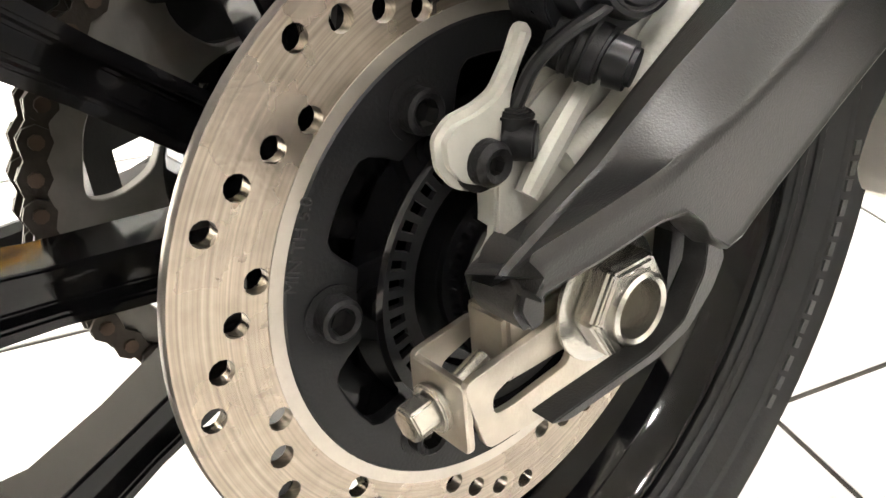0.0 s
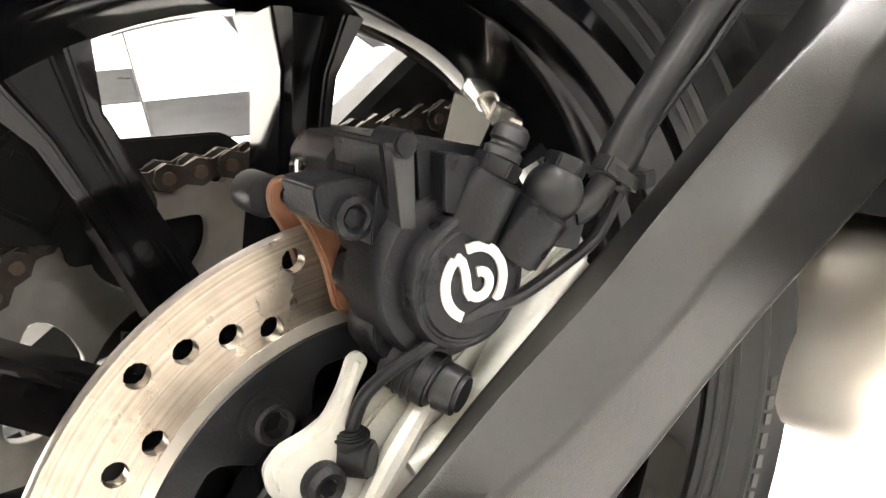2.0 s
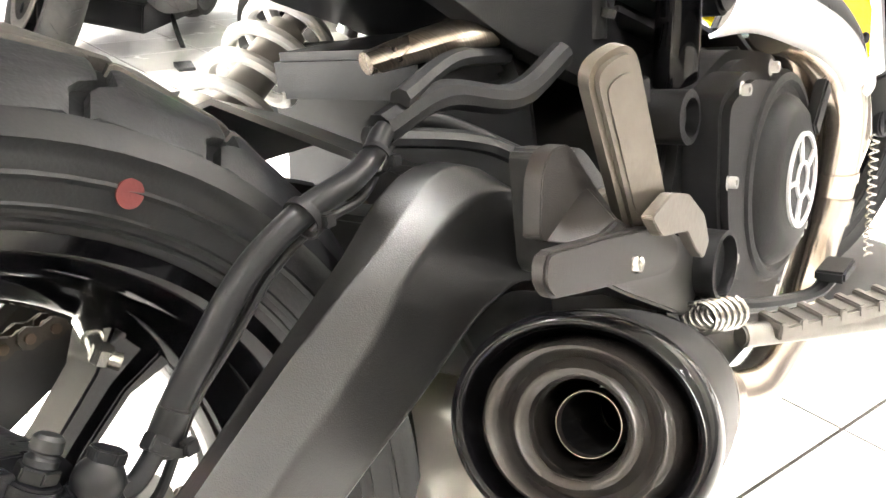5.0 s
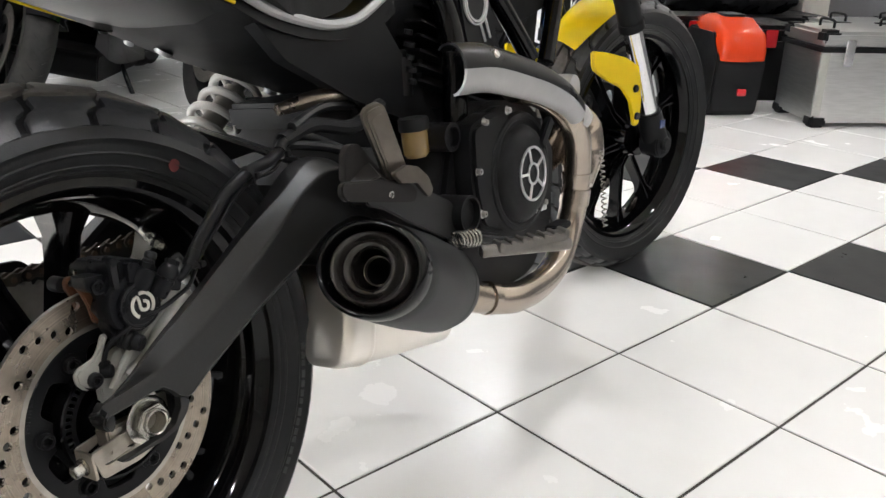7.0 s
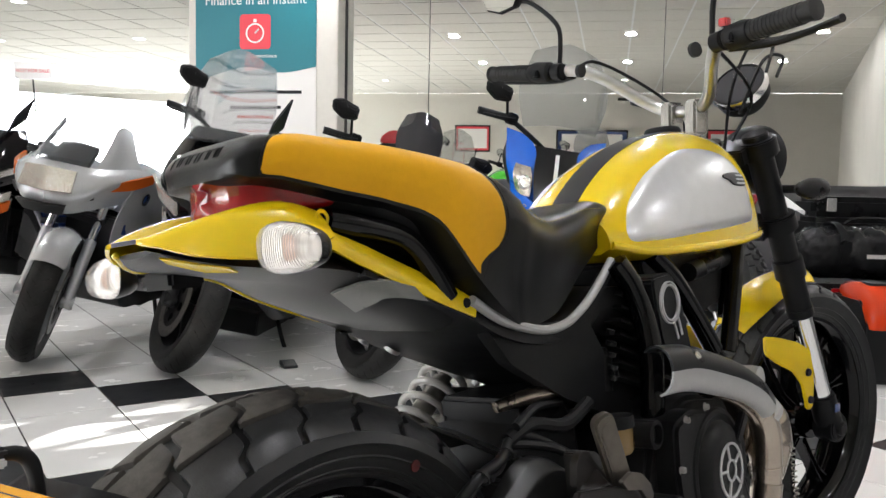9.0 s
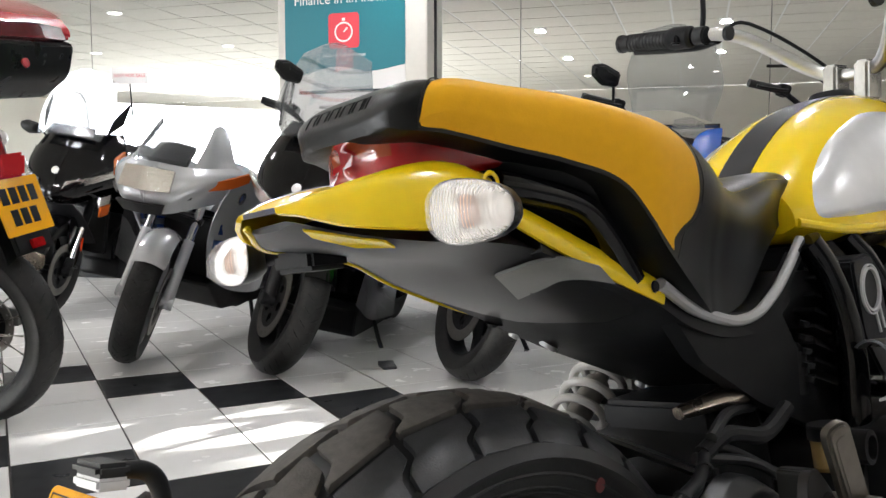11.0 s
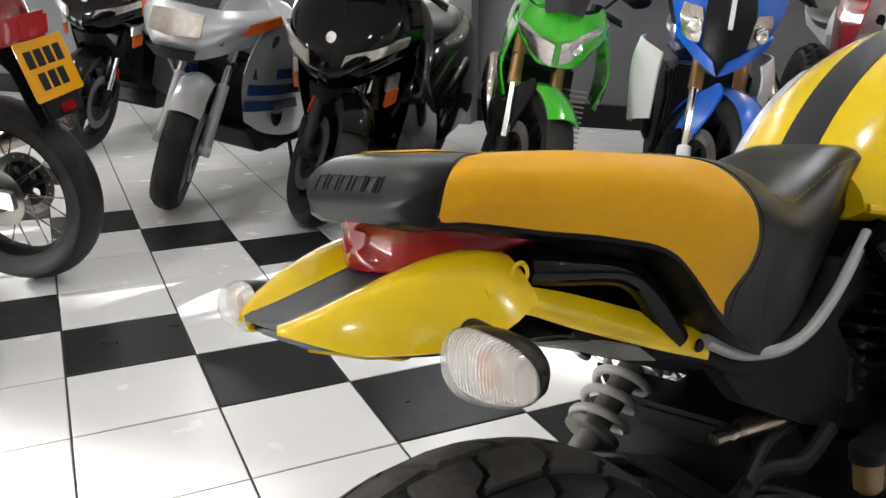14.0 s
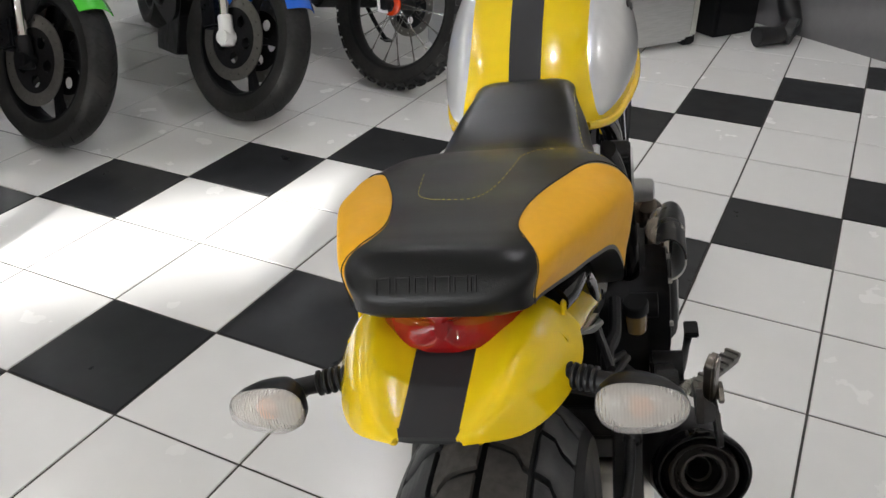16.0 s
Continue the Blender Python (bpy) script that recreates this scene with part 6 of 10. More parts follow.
for s in (-1, 1):
    rows = ((-0.020, 0.096, 0.777, 0.090, 0.800), (0.010, 0.100, 0.770, 0.092, 0.791), (0.035, 0.102, 0.758, 0.091, 0.782), (0.07, 0.104, 0.741, 0.091, 0.769), (0.15, 0.108, 0.705, 0.094, 0.735), (0.212, 0.113, 0.679, 0.106, 0.707))
    strip_rings = [[V(x, s * yi, z1), V(x, s * (yi + (yo - yi) * 0.5 + 0.004), z0 + (z1 - z0) * 0.62), V(x, s * (yo + 0.002), z0 + (z1 - z0) * 0.25), V(x, s * yo, z0), V(x, s * (yo - 0.004), z0), V(x, s * (yi - 0.006), z1 - 0.005)] for x, yo, z0, yi, z1 in rows]
    put("tail_strip", loft([list(c) for c in zip(*[smooth_line([r[k] for r in strip_rings], 4) for k in range(6)])]), M["yellow_paint"], tail, sharp=50)
    put("strap_ring", moved(lathe([(0.0055, 0.0), (0.0075, 0.002), (0.0095, 0.0), (0.0075, -0.002)], (0, 0, 0), (0, 1, 0), 20, close=True), Matrix.Translation((0.016, s * 0.092, 0.797))), M["yellow_paint"], tail)
put("strip_screw", lathe([(0.0, 0.0), (0.005, 0.0), (0.006, 0.002)], (0.196, -0.117, 0.697), (0, 1, 0), 12), M["plastic"], tail)
def finer(secs, steps=5):
    """More sections between those given, along smooth lines."""
    lines = [smooth_line([c[k] for c in secs], steps) for k in range(len(secs[0]))]
    return [list(c) for c in zip(*lines)]


# dark underside of the tail, slanting to the left edge
U = [(-0.130, -0.03, 0.777, 0.03, 0.775), (-0.10, -0.06, 0.764, 0.062, 0.764), (-0.05, -0.082, 0.754, 0.090, 0.760), (0.02, -0.092, 0.748, 0.104, 0.748), (0.08, -0.096, 0.734, 0.114, 0.722), (0.15, -0.101, 0.704, 0.115, 0.695), (0.215, -0.108, 0.680, 0.112, 0.672)]
secs = []
for x, yr, zr, yl, zl in U:
    k = min(1.0, max(0.0, (x + 0.125) / 0.09))
    secs.append([V(x, yr, zr), V(x, yr * 0.5 + yl * 0.1, (zr + zl) / 2 - 0.003 - 0.009 * k), V(x, yl * 0.6, zl - 0.002 - 0.004 * k), V(x, yl, zl), V(x, yl, zl + 0.002 + 0.016 * k), V(x, yl * 0.5, zl + 0.003 + 0.027 * k), V(x, yr * 0.6, zr + 0.002 + 0.018 * k)])
under = put("tail_underside", loft(finer(secs)), M["side_plastic"], bike, "dark grey plastic underside of the tail", sharp=50)
edge = [V(x, yl + 0.002, zl + 0.001) for x, yr, zr, yl, zl in U]
put("yellow_edge", tube([V(-0.134, 0.03, 0.779)] + edge, 0.0034, n=8), M["yellow_paint"], under, "thin yellow edge")
put("edge_screw", lathe([(0.002, -0.004), (0.0045, -0.004), (0.006, -0.001), (0.011, 0.0)], (0.205, 0.100, 0.668), (0.1, -0.25, 0.95), 16), M["plastic"], under)
flap = [(-0.128, -0.036, 0.7720), (-0.078, -0.070, 0.7575), (-0.064, -0.062, 0.7535), (-0.088, -0.044, 0.7560), (-0.116, -0.030, 0.7665)]
put("yellow_flap", loft([[V(x, y, z) for x, y, z in flap], [V(x, y, z - 0.002) for x, y, z in flap]]), M["yellow_paint"], under, "small yellow flap under the tail", bevel=0.0006)
put("lamp_recess", box(-0.085, -0.045, 0.02, 0.075, 0.742, 0.760), M["plastic"], under, bevel=0.004)
S2 = [(0.06, -0.096, 0.738, 0.06, 0.735), (0.13, -0.100, 0.710, 0.108, 0.702), (0.20, -0.106, 0.682, 0.110, 0.672), (0.259, -0.108, 0.652, 0.085, 0.636), (0.34, -0.105, 0.632, 0.07, 0.600), (0.44, -0.100, 0.632, 0.05, 0.556), (0.52, -0.098, 0.66, 0.03, 0.515), (0.575, -0.104, 0.66, 0.0, 0.490)]
secs = []
for x, yr, zr, yl, zl in S2:
    secs.append([V(x, yr, zr + 0.025), V(x, yr - 0.004, zr), V(x, yr * 0.72 + yl * 0.28, zr * 0.62 + zl * 0.38), V(x, yr * 0.25 + yl * 0.75, zr * 0.12 + zl * 0.88), V(x, yl, zl), V(x, yl + 0.01, zl + 0.02), V(x, yl, zr + 0.03)])
SWOOSH = [[(0.0640, -0.040, 0.7265), (0.0640, -0.063, 0.7300), (0.0680, -0.085, 0.7345), (0.0820, -0.107, 0.7350), (0.1120, -0.1175, 0.7255)], [(0.1230, -0.012, 0.7015), (0.1110, -0.055, 0.7105), (0.0990, -0.085, 0.7165), (0.1040, -0.108, 0.7155), (0.1310, -0.1180, 0.7090)]]
body = put("side_cover", loft(finer(secs)), M["plastic"], bike, "matt black plastic cover below the seat", sharp=50)
sw = [smooth_line(line, 4) for line in SWOOSH]
put("cover_swoosh", thick([a.lerp(c, t) + V(-0.0015, -0.0018, -0.0045) for a, c in zip(*sw) for t in (0, 0.33, 0.67, 1)], len(sw[0]), 4, 0.003), M["swoosh_grey"], body, "lighter grey moulded edge", sharp=60)
for x, y, z, r in ((0.259, 0.070, 0.6365, 0.011), (0.235, 0.098, 0.652, 0.006), (0.40, 0.050, 0.570, 0.006)):
    put("cover_fastener", lathe([(0.0, -0.002), (r * 0.6, -0.002), (r * 0.75, -0.004), (r, -0.003), (r * 1.05, 0.002)], (x, y, z), (0.35, -0.45, 0.8), 18), M["trim_silver"], body)
# triangular black frame cover ahead of it
put("frame_cover", slab(cut([(0.225, 0.678), (0.262, 0.654), (0.325, 0.638), (0.388, 0.640), (0.440, 0.652), (0.500, 0.686), (0.535, 0.712), (0.545, 0.708), (0.500, 0.676), (0.464, 0.646), (0.510, 0.580), (0.560, 0.506), (0.563, 0.486), (0.480, 0.518), (0.39, 0.555), (0.28, 0.615)], 0.008), -0.106, -0.086), M["plastic"], body, bevel=0.005)

# tail light
def lamp_ring(x, w, z0, z1, n=56, power=3.2):
    c, h = (z0 + z1) / 2, (z1 - z0) / 2
    return [V(x + 0.010 * abs(math.cos(q)) ** 3, w * math.copysign(abs(math.cos(q)) ** (2 / power), math.cos(q)), c + h * math.copysign(abs(math.sin(q)) ** (2 / power), math.sin(q))) for q in (2 * math.pi * k / n for k in range(n))]


def finer_rows(rows, steps=3):
    """More rows between those given."""
    return [tuple(a + (b - a) * k / steps for a, b in zip(p, q)) for p, q in zip(rows, rows[1:]) for k in range(steps)] + [rows[-1]]


LAMP = ((-0.0600, 0.006, 0.820, 0.836), (-0.0595, 0.018, 0.811, 0.842), (-0.0570, 0.030, 0.805, 0.846), (-0.0510, 0.042, 0.802, 0.849), (-0.0380, 0.055, 0.801, 0.850), (-0.012, 0.069, 0.801, 0.846), (0.020, 0.080, 0.804, 0.838), (0.052, 0.088, 0.808, 0.832))
light = put("tail_light", loft([lamp_ring(*row) for row in finer_rows(LAMP)]), M["red_lens"], bike, "red rear light with amber ends")
light.data.materials.append(M["dim_amber_lens"])
for p in light.data.polygons:
    if 0.008 < abs(p.center.y) < 0.040 and p.center.z > 0.826 and p.center.x < -0.040:
        p.material_index = 1


def indicator(root, side, stem_from, centre, way, part_label=""):
    """A turn signal: an egg of a housing with a ribbed clear lens that faces along way."""
    way = Vector(way).normalized()
    across = V(0, 1, 0) - way * way.y
    across.normalize()
    up_v = way.cross(across)
    if up_v.z < 0:
        up_v = -up_v
    c = Vector(centre)

    def egg(stations):
        secs = []
        for d, a, b in stations:
            ring = []
            for k in range(36):
                t = 2 * math.pi * k / 36
                sx, sz = (math.copysign(abs(q) ** 0.8, q) for q in (math.cos(t), math.sin(t)))
                ring.append(c + way * d + across * (a * sx) + up_v * (b * sz * (1 - 0.17 * sx * side) - 0.10 * b * sx * side))
            secs.append(ring)
        return loft(secs)
    body_ob = put("indicator", egg([(0.004, 0.0365, 0.0220), (-0.006, 0.0345, 0.0208), (-0.016, 0.028, 0.018), (-0.025, 0.018, 0.013), (-0.030, 0.008, 0.008)]), M["plastic_smooth"], root, "black turn signal with a clear ribbed lens")
    put("reflector", egg([(0.0046, 0.0350, 0.0210), (0.0030, 0.026, 0.0155), (0.0050, 0.016, 0.010), (0.0058, 0.002, 0.002)]), M["lamp_silver"], body_ob)
    put("amber_bulb", egg([(0.0048, 0.0100, 0.0110), (0.0065, 0.0085, 0.0095), (0.0080, 0.0045, 0.006)]), M["amber_bulb"], body_ob)
    put("lens", egg([(0.004, 0.0362, 0.0218), (0.009, 0.0350, 0.0211), (0.014, 0.0315, 0.0190), (0.0175, 0.0245, 0.0148), (0.0195, 0.013, 0.0080), (0.0200, 0.001, 0.001)]), M["ribbed_lens"], body_ob, "clear lens with fine upright ribs")
    stem = Vector(stem_from)
    to = c - way * 0.02
    n = 6
    run = (to - stem).length
    prof = [(0.0, 0.0), (0.008, 0.0)]
    for k in range(n):
        at = run * (0.1 + 0.08 * k)
        prof += [(0.0085, at - 0.0026), (0.0115, at - 0.0012), (0.0115, at + 0.0012), (0.0085, at + 0.0026)]
    put("stem", lathe(prof + [(0.008, run), (0.0, run)], stem, to - stem, 18), M["rubber_wall"], body_ob)
    return body_ob


indicator(bike, -1, (-0.035, -0.085, 0.768), (-0.0735, -0.156, 0.768), (-1, -0.08, 0.02))
indicator(bike, 1, (-0.035, 0.085, 0.766), (-0.071, 0.161, 0.759), (-1, 0.08, 0.02))

# ---- rear hugger with the plate ----
PL = Matrix.Translation((-0.283, 0.050, 0.514)) @ pose(0, 0, 0, 1.2, 28.1, 1.8)
shell = []
for x, z, yr, yl in ((-0.198, 0.585, -0.050, 0.10), (-0.222, 0.570, -0.066, 0.11), (-0.248, 0.535, -0.068, 0.115), (-0.276, 0.490, -0.070, 0.118), (-0.300, 0.450, -0.068, 0.115), (-0.318, 0.410, -0.056, 0.105), (-0.326, 0.385, -0.045, 0.09)):
    shell.append([V(x + 0.022, yr, z - 0.012), V(x + 0.006, yr, z - 0.003), V(x - 0.008, yr + 0.010, z + 0.004), V(x - 0.012, yr + 0.030, z + 0.006), V(x - 0.012, yl - 0.030, z + 0.006), V(x - 0.008, yl - 0.010, z + 0.004), V(x + 0.006, yl, z - 0.003), V(x + 0.022, yl, z - 0.012)])
hug = put("number_plate_carrier", loft(shell), M["plastic"], bike, "black plastic carrier behind the rear tyre", sharp=50)
put("carrier_foot", slab(cut([(-0.335, 0.372), (-0.345, 0.362), (-0.320, 0.345), (-0.296, 0.352), (-0.290, 0.40), (-0.318, 0.405)], 0.004), -0.045, 0.07), M["plastic"], hug, bevel=0.004)
put("carrier_arm", tube([(-0.27, 0.06, 0.36), (-0.20, 0.13, 0.30), (-0.08, 0.15, 0.29), (0.0, 0.14, 0.315)], 0.011, n=10), M["satin_black"], hug)
put("lamp_arm", tube([(-0.231, 0.003, 0.556), (-0.231, 0.003, 0.590), (-0.234, 0.004, 0.612), (-0.243, 0.006, 0.622), (-0.258, 0.008, 0.624)], [0.008, 0.008, 0.009, 0.009, 0.008], n=16, flat=(1, 0.7)), M["plastic"], hug)
lamp_ob = put("plate_lamp", moved(box(-0.022, 0.0, -0.022, 0.022, 0.003, 0.012), Matrix.Translation((-0.258, 0.008, 0.620)) @ pose(0, 0, 0, 0, 8, 0)), M["side_plastic"], hug, "dark plate lamp with a pale lens", bevel=0.003)
put("lamp_lens", moved(box(-0.021, 0.0, -0.021, 0.021, -0.005, 0.003), Matrix.Translation((-0.258, 0.008, 0.620)) @ pose(0, 0, 0, 0, 8, 0)), M["silver_paint"], lamp_ob, bevel=0.002)
put("rear_reflector", slab(cut([(-0.345, 0.388), (-0.349, 0.392), (-0.335, 0.422), (-0.331, 0.418)], 0.001), -0.045, 0.046), M["dark_red_lens"], hug, "red rear reflector", bevel=0.001)
put("plate_back", moved(box(0.0005, 0.010, -0.106, 0.106, -0.105, 0.082), PL), M["plastic"], hug, bevel=0.004)
put("carrier_screw", moved(rod((0.006, -0.100, 0.055), (0.006, -0.128, 0.053), 0.005, n=10), PL), M["plastic"], hug)
plate = put("number_plate", moved(slab(cut([(-0.1145, -0.089), (0.1145, -0.089), (0.1145, 0.089), (-0.1145, 0.089)], 0.008), -0.004, 0.0, plane="yz"), PL), M["plate_yellow"], bike, "yellow advertising plate with black print", bevel=0.001)
FACE = PL @ Matrix.Translation((-0.0043, 0, 0)) @ pose(0, 0, 0, 90, 0, -90)
put("border", moved(merge(*[slab([(p[0], p[1]) for p in q], -0.0002, 0.0002, plane="xy") for q in ([(-0.108, 0.082), (0.108, 0.082), (0.108, 0.0832), (-0.108, 0.0832)], [(-0.108, -0.0832), (0.108, -0.0832), (0.108, -0.082), (-0.108, -0.082)], [(-0.1085, -0.083), (-0.1073, -0.083), (-0.1073, 0.083), (-0.1085, 0.083)], [(0.1073, -0.083), (0.1085, -0.083), (0.1085, 0.083), (0.1073, 0.083)])]), FACE), M["ink"], plate)
put("headline", moved(text_geo("Like what you see?", 0.0165, 0.0002), FACE @ Matrix.Translation((0.0, 0.0655, 0))), M["ink"], plate)
put("line", moved(text_geo("For even more detail get in touch...", 0.0135, 0.0002, 0.93), FACE @ Matrix.Translation((0.0, 0.0425, 0))), M["ink_thin"], plate)


def print_bar(name, x0, x1, y0, y1, m, to, lift=0.0):
    return put(name, moved(slab([(x0, y0), (x1, y0), (x1, y1), (x0, y1)], -0.0002 + lift, 0.0002 + lift, plane="xy"), FACE), m, to)


put("line", moved(text_geo("Tel.", 0.0150, 0.0002), FACE @ Matrix.Translation((-0.038, 0.0205, 0))), M["ink_thin"], plate)
for x0, x1 in ((-0.020, 0.014), (0.020, 0.060)):
    print_bar("phone_bar", x0, x1, 0.0165, 0.0248, M["ink_thin"], plate)
for x0, x1 in ((-0.072, -0.048), (-0.046, 0.024), (0.027, 0.068)):
    print_bar("address_bar", x0, x1, -0.0060, 0.0010, M["ink_thin"], plate)
print_bar("phone_icon", -0.066, -0.046, -0.036, -0.0165, M["ink"], plate)
put("phone_ring", moved(lathe([(0.0048, 0.0004), (0.0072, 0.0004), (0.0072, 0.0006), (0.0048, 0.0006)], (-0.056, -0.0262, 0), (0, 0, 1), 24, close=True), FACE), M["plate_yellow"], plate)
print_bar("phone_bar", -0.036, 0.044, -0.0310, -0.0225, M["ink_thin"], plate)
print_bar("site_icon", -0.098, -0.083, -0.064, -0.046, M["ink"], plate)
print_bar("site_bar", -0.080, -0.060, -0.054, -0.051, M["ink"], plate)
print_bar("site_bar", -0.080, -0.050, -0.064, -0.0565, M["ink"], plate)
for k in range(3):
    print_bar("site_bar", 0.018 + 0.0105 * k, 0.0255 + 0.0105 * k, -0.066, (-0.048, -0.053, -0.053)[k], M["ink"], plate)
put("site_mark", moved(slab(cut([(0.052, -0.073), (0.100, -0.073), (0.100, -0.045), (0.052, -0.045)], 0.007), -0.0002, 0.0002, plane="xy"), FACE), M["ink"], plate)
for k in range(4):
    print_bar("site_mark_bar", 0.0575 + 0.0098 * k, 0.0645 + 0.0098 * k, -0.067, (-0.050, -0.055, -0.050, -0.055)[k], M["plate_yellow"], plate, 0.0004)
sticker = put("dealer_sticker", moved(slab(cut([(-0.1030, -0.112), (0.074, -0.112), (0.090, -0.104), (0.098, -0.0890), (-0.1080, -0.0890)], 0.003), 0.001, 0.0035, plane="xy"), FACE), M["sticker_white"], plate, "white dealer strip below the plate")
for x0, x1, y0, y1, m in ((-0.099, -0.040, -0.107, -0.095, "ink_red"), (-0.037, -0.006, -0.107, -0.098, "ink_red"), (0.002, 0.066, -0.099, -0.093, "ink"), (0.002, 0.060, -0.109, -0.103, "ink")):
    put("sticker_bar", moved(slab([(x0, y0), (x1, y0), (x1, y1), (x0, y1)], 0.0036, 0.0040, plane="xy"), FACE), M[m], sticker)

# ---- engine, frame and shock ----
eng = put("engine", slab(cut([(0.46, 0.40), (0.50, 0.49), (0.62, 0.52), (0.74, 0.50), (0.80, 0.42), (0.78, 0.30), (0.70, 0.235), (0.54, 0.24), (0.47, 0.31)], 0.02), -0.165, 0.15), M["engine_black"], bike, "matt black twin-cylinder engine", bevel=0.008)
put("clutch_cover", slab(cut([(0.505, 0.500), (0.560, 0.512), (0.610, 0.502), (0.690, 0.484), (0.735, 0.435), (0.728, 0.372), (0.678, 0.340), (0.575, 0.335), (0.512, 0.360), (0.500, 0.42)], 0.015), -0.198, -0.16), M["engine_black"], eng, bevel=0.006)
put("clutch_dome", lathe([(0.0, -0.2135), (0.050, -0.2130), (0.060, -0.2100), (0.068, -0.2030), (0.072, -0.1960)], (0.628, 0, 0.412), (0, 1, 0), 48), M["engine_black"], eng)
put("clutch_rim", lathe([(0.074, -0.199), (0.078, -0.2015), (0.084, -0.2005), (0.087, -0.196)], (0.626, 0, 0.415), (0, 1, 0), 48), M["engine_black"], eng)
CC = V(0.632, 0, 0.412)
put("cover_emblem", merge(lathe([(0.036, -0.2155), (0.0395, -0.2155), (0.0395, -0.211), (0.036, -0.211)], CC, (0, 1, 0), 48, close=True), lathe([(0.013, -0.2155), (0.0160, -0.2155), (0.0160, -0.211), (0.013, -0.211)], CC, (0, 1, 0), 32, close=True),
                          *[rod(CC + V(0.016 * math.cos(a), -0.2145, 0.016 * math.sin(a)), CC + V(0.037 * math.cos(a), -0.2145, 0.037 * math.sin(a)), 0.0022, n=6) for a in (radians(30 + 72 * k) for k in range(5))]), M["silver_paint"], eng, "machined ring emblem")
put("cover_arm", moved(box(0.0, 0.05, -0.216, -0.205, -0.008, 0.008), Matrix.Translation((0.665, 0, 0.445)) @ pose(0, 0, 0, 0, -42, 0)), M["engine_black"], eng, bevel=0.002)
for k in range(5):
    put("name_bar", box(0.648 + 0.0095 * k, 0.655 + 0.0095 * k, -0.2005, -0.1975, 0.3465 - 0.0008 * k, 0.3535 - 0.0008 * k), M["silver_paint"], eng)
for x, z in ((0.510, 0.441), (0.512, 0.383), (0.536, 0.502), (0.60, 0.508), (0.69, 0.355)):
    put("cover_bolt", merge(lathe([(0.0022, -0.2030), (0.0040, -0.2035), (0.0044, -0.2025), (0.0044, -0.198), (0.0065, -0.1975)], (x, 0, z), (0, 1, 0), 14)), M["spring_grey"], eng)
for k in range(9):
    put("cooling_fin", moved(box(0.0, 0.105, -0.13, 0.12, -0.0022, 0.0022), Matrix.Translation((0.715 + 0.006 * k, 0, 0.525 - 0.018 * k)) @ pose(0, 0, 0, 0, 30, 0)), M["engine_black"], eng)
put("front_cylinder", moved(box(0.0, 0.15, -0.10, 0.10, -0.07, 0.07), Matrix.Translation((0.74, 0, 0.44)) @ pose(0, 0, 0, 0, 20, 0)), M["engine_black"], eng, bevel=0.01)
put("rear_cylinder", moved(box(-0.07, 0.07, -0.09, 0.09, 0.0, 0.18), Matrix.Translation((0.60, 0, 0.50)) @ pose(0, 0, 0, 0, 18, 0)), M["engine_black"], eng, bevel=0.01)
for k in range(7):
    put("cooling_fin", moved(box(-0.095, 0.095, -0.115, 0.11, -0.002, 0.002), Matrix.Translation((0.605 + 0.005 * k, 0, 0.535 + 0.019 * k)) @ pose(0, 0, 0, 0, 18, 0)), M["engine_black"], eng)
put("belt_cover", slab(cut([(0.575, 0.695), (0.640, 0.700), (0.665, 0.655), (0.69, 0.56), (0.64, 0.54), (0.59, 0.60)], 0.015), -0.148, -0.10), M["satin_black"], eng, bevel=0.006)
put("belt_emblem", merge(lathe([(0.0245, -0.1515), (0.0275, -0.1515), (0.0275, -0.147), (0.0245, -0.147)], (0.622, 0, 0.655), (0, 1, 0), 36, close=True), lathe([(0.0295, -0.1510), (0.0315, -0.1510), (0.0315, -0.147), (0.0295, -0.147)], (0.622, 0, 0.655), (0, 1, 0), 36, close=True), rod((0.630, -0.149, 0.626), (0.640, -0.149, 0.600), 0.0022, n=6), rod((0.644, -0.149, 0.634), (0.654, -0.149, 0.604), 0.0022, n=6)), M["silver_paint"], eng, "silver ring emblem")
put("airbox", slab(cut([(0.66, 0.72), (1.03, 0.73), (1.0, 0.64), (0.80, 0.60), (0.70, 0.64)], 0.02), -0.085, 0.085), M["plastic"], bike, "black air box below the tank", bevel=0.01)
put("oil_line", tube([(0.80, -0.10, 0.69), (0.90, -0.10, 0.70), (1.00, -0.095, 0.71)], 0.016, n=12), M["plastic_smooth"], eng)
put("oil_sump", slab(cut([(0.50, 0.25), (0.72, 0.235), (0.74, 0.20), (0.52, 0.19)], 0.01), -0.06, 0.10), M["engine_black"], eng, bevel=0.005)
put("carb_bowl", merge(lathe([(0.0, 0.0), (0.018, 0.0), (0.018, 0.05), (0.010, 0.06), (0.0, 0.06)], (0.500, -0.092, 0.545), (0.1, 0, 1), 16)), M["arm_grey"], eng)
for k in range(5):
    put("throttle_part", lathe([(0.0, 0), (0.006 + 0.002 * (k % 2), 0), (0.006 + 0.002 * (k % 2), 0.006), (0.0, 0.006)], (0.502 + 0.001 * k, -0.112, 0.56 + 0.016 * k), (0.1, -0.3, 1), 10), M["rubber_wall"], eng)

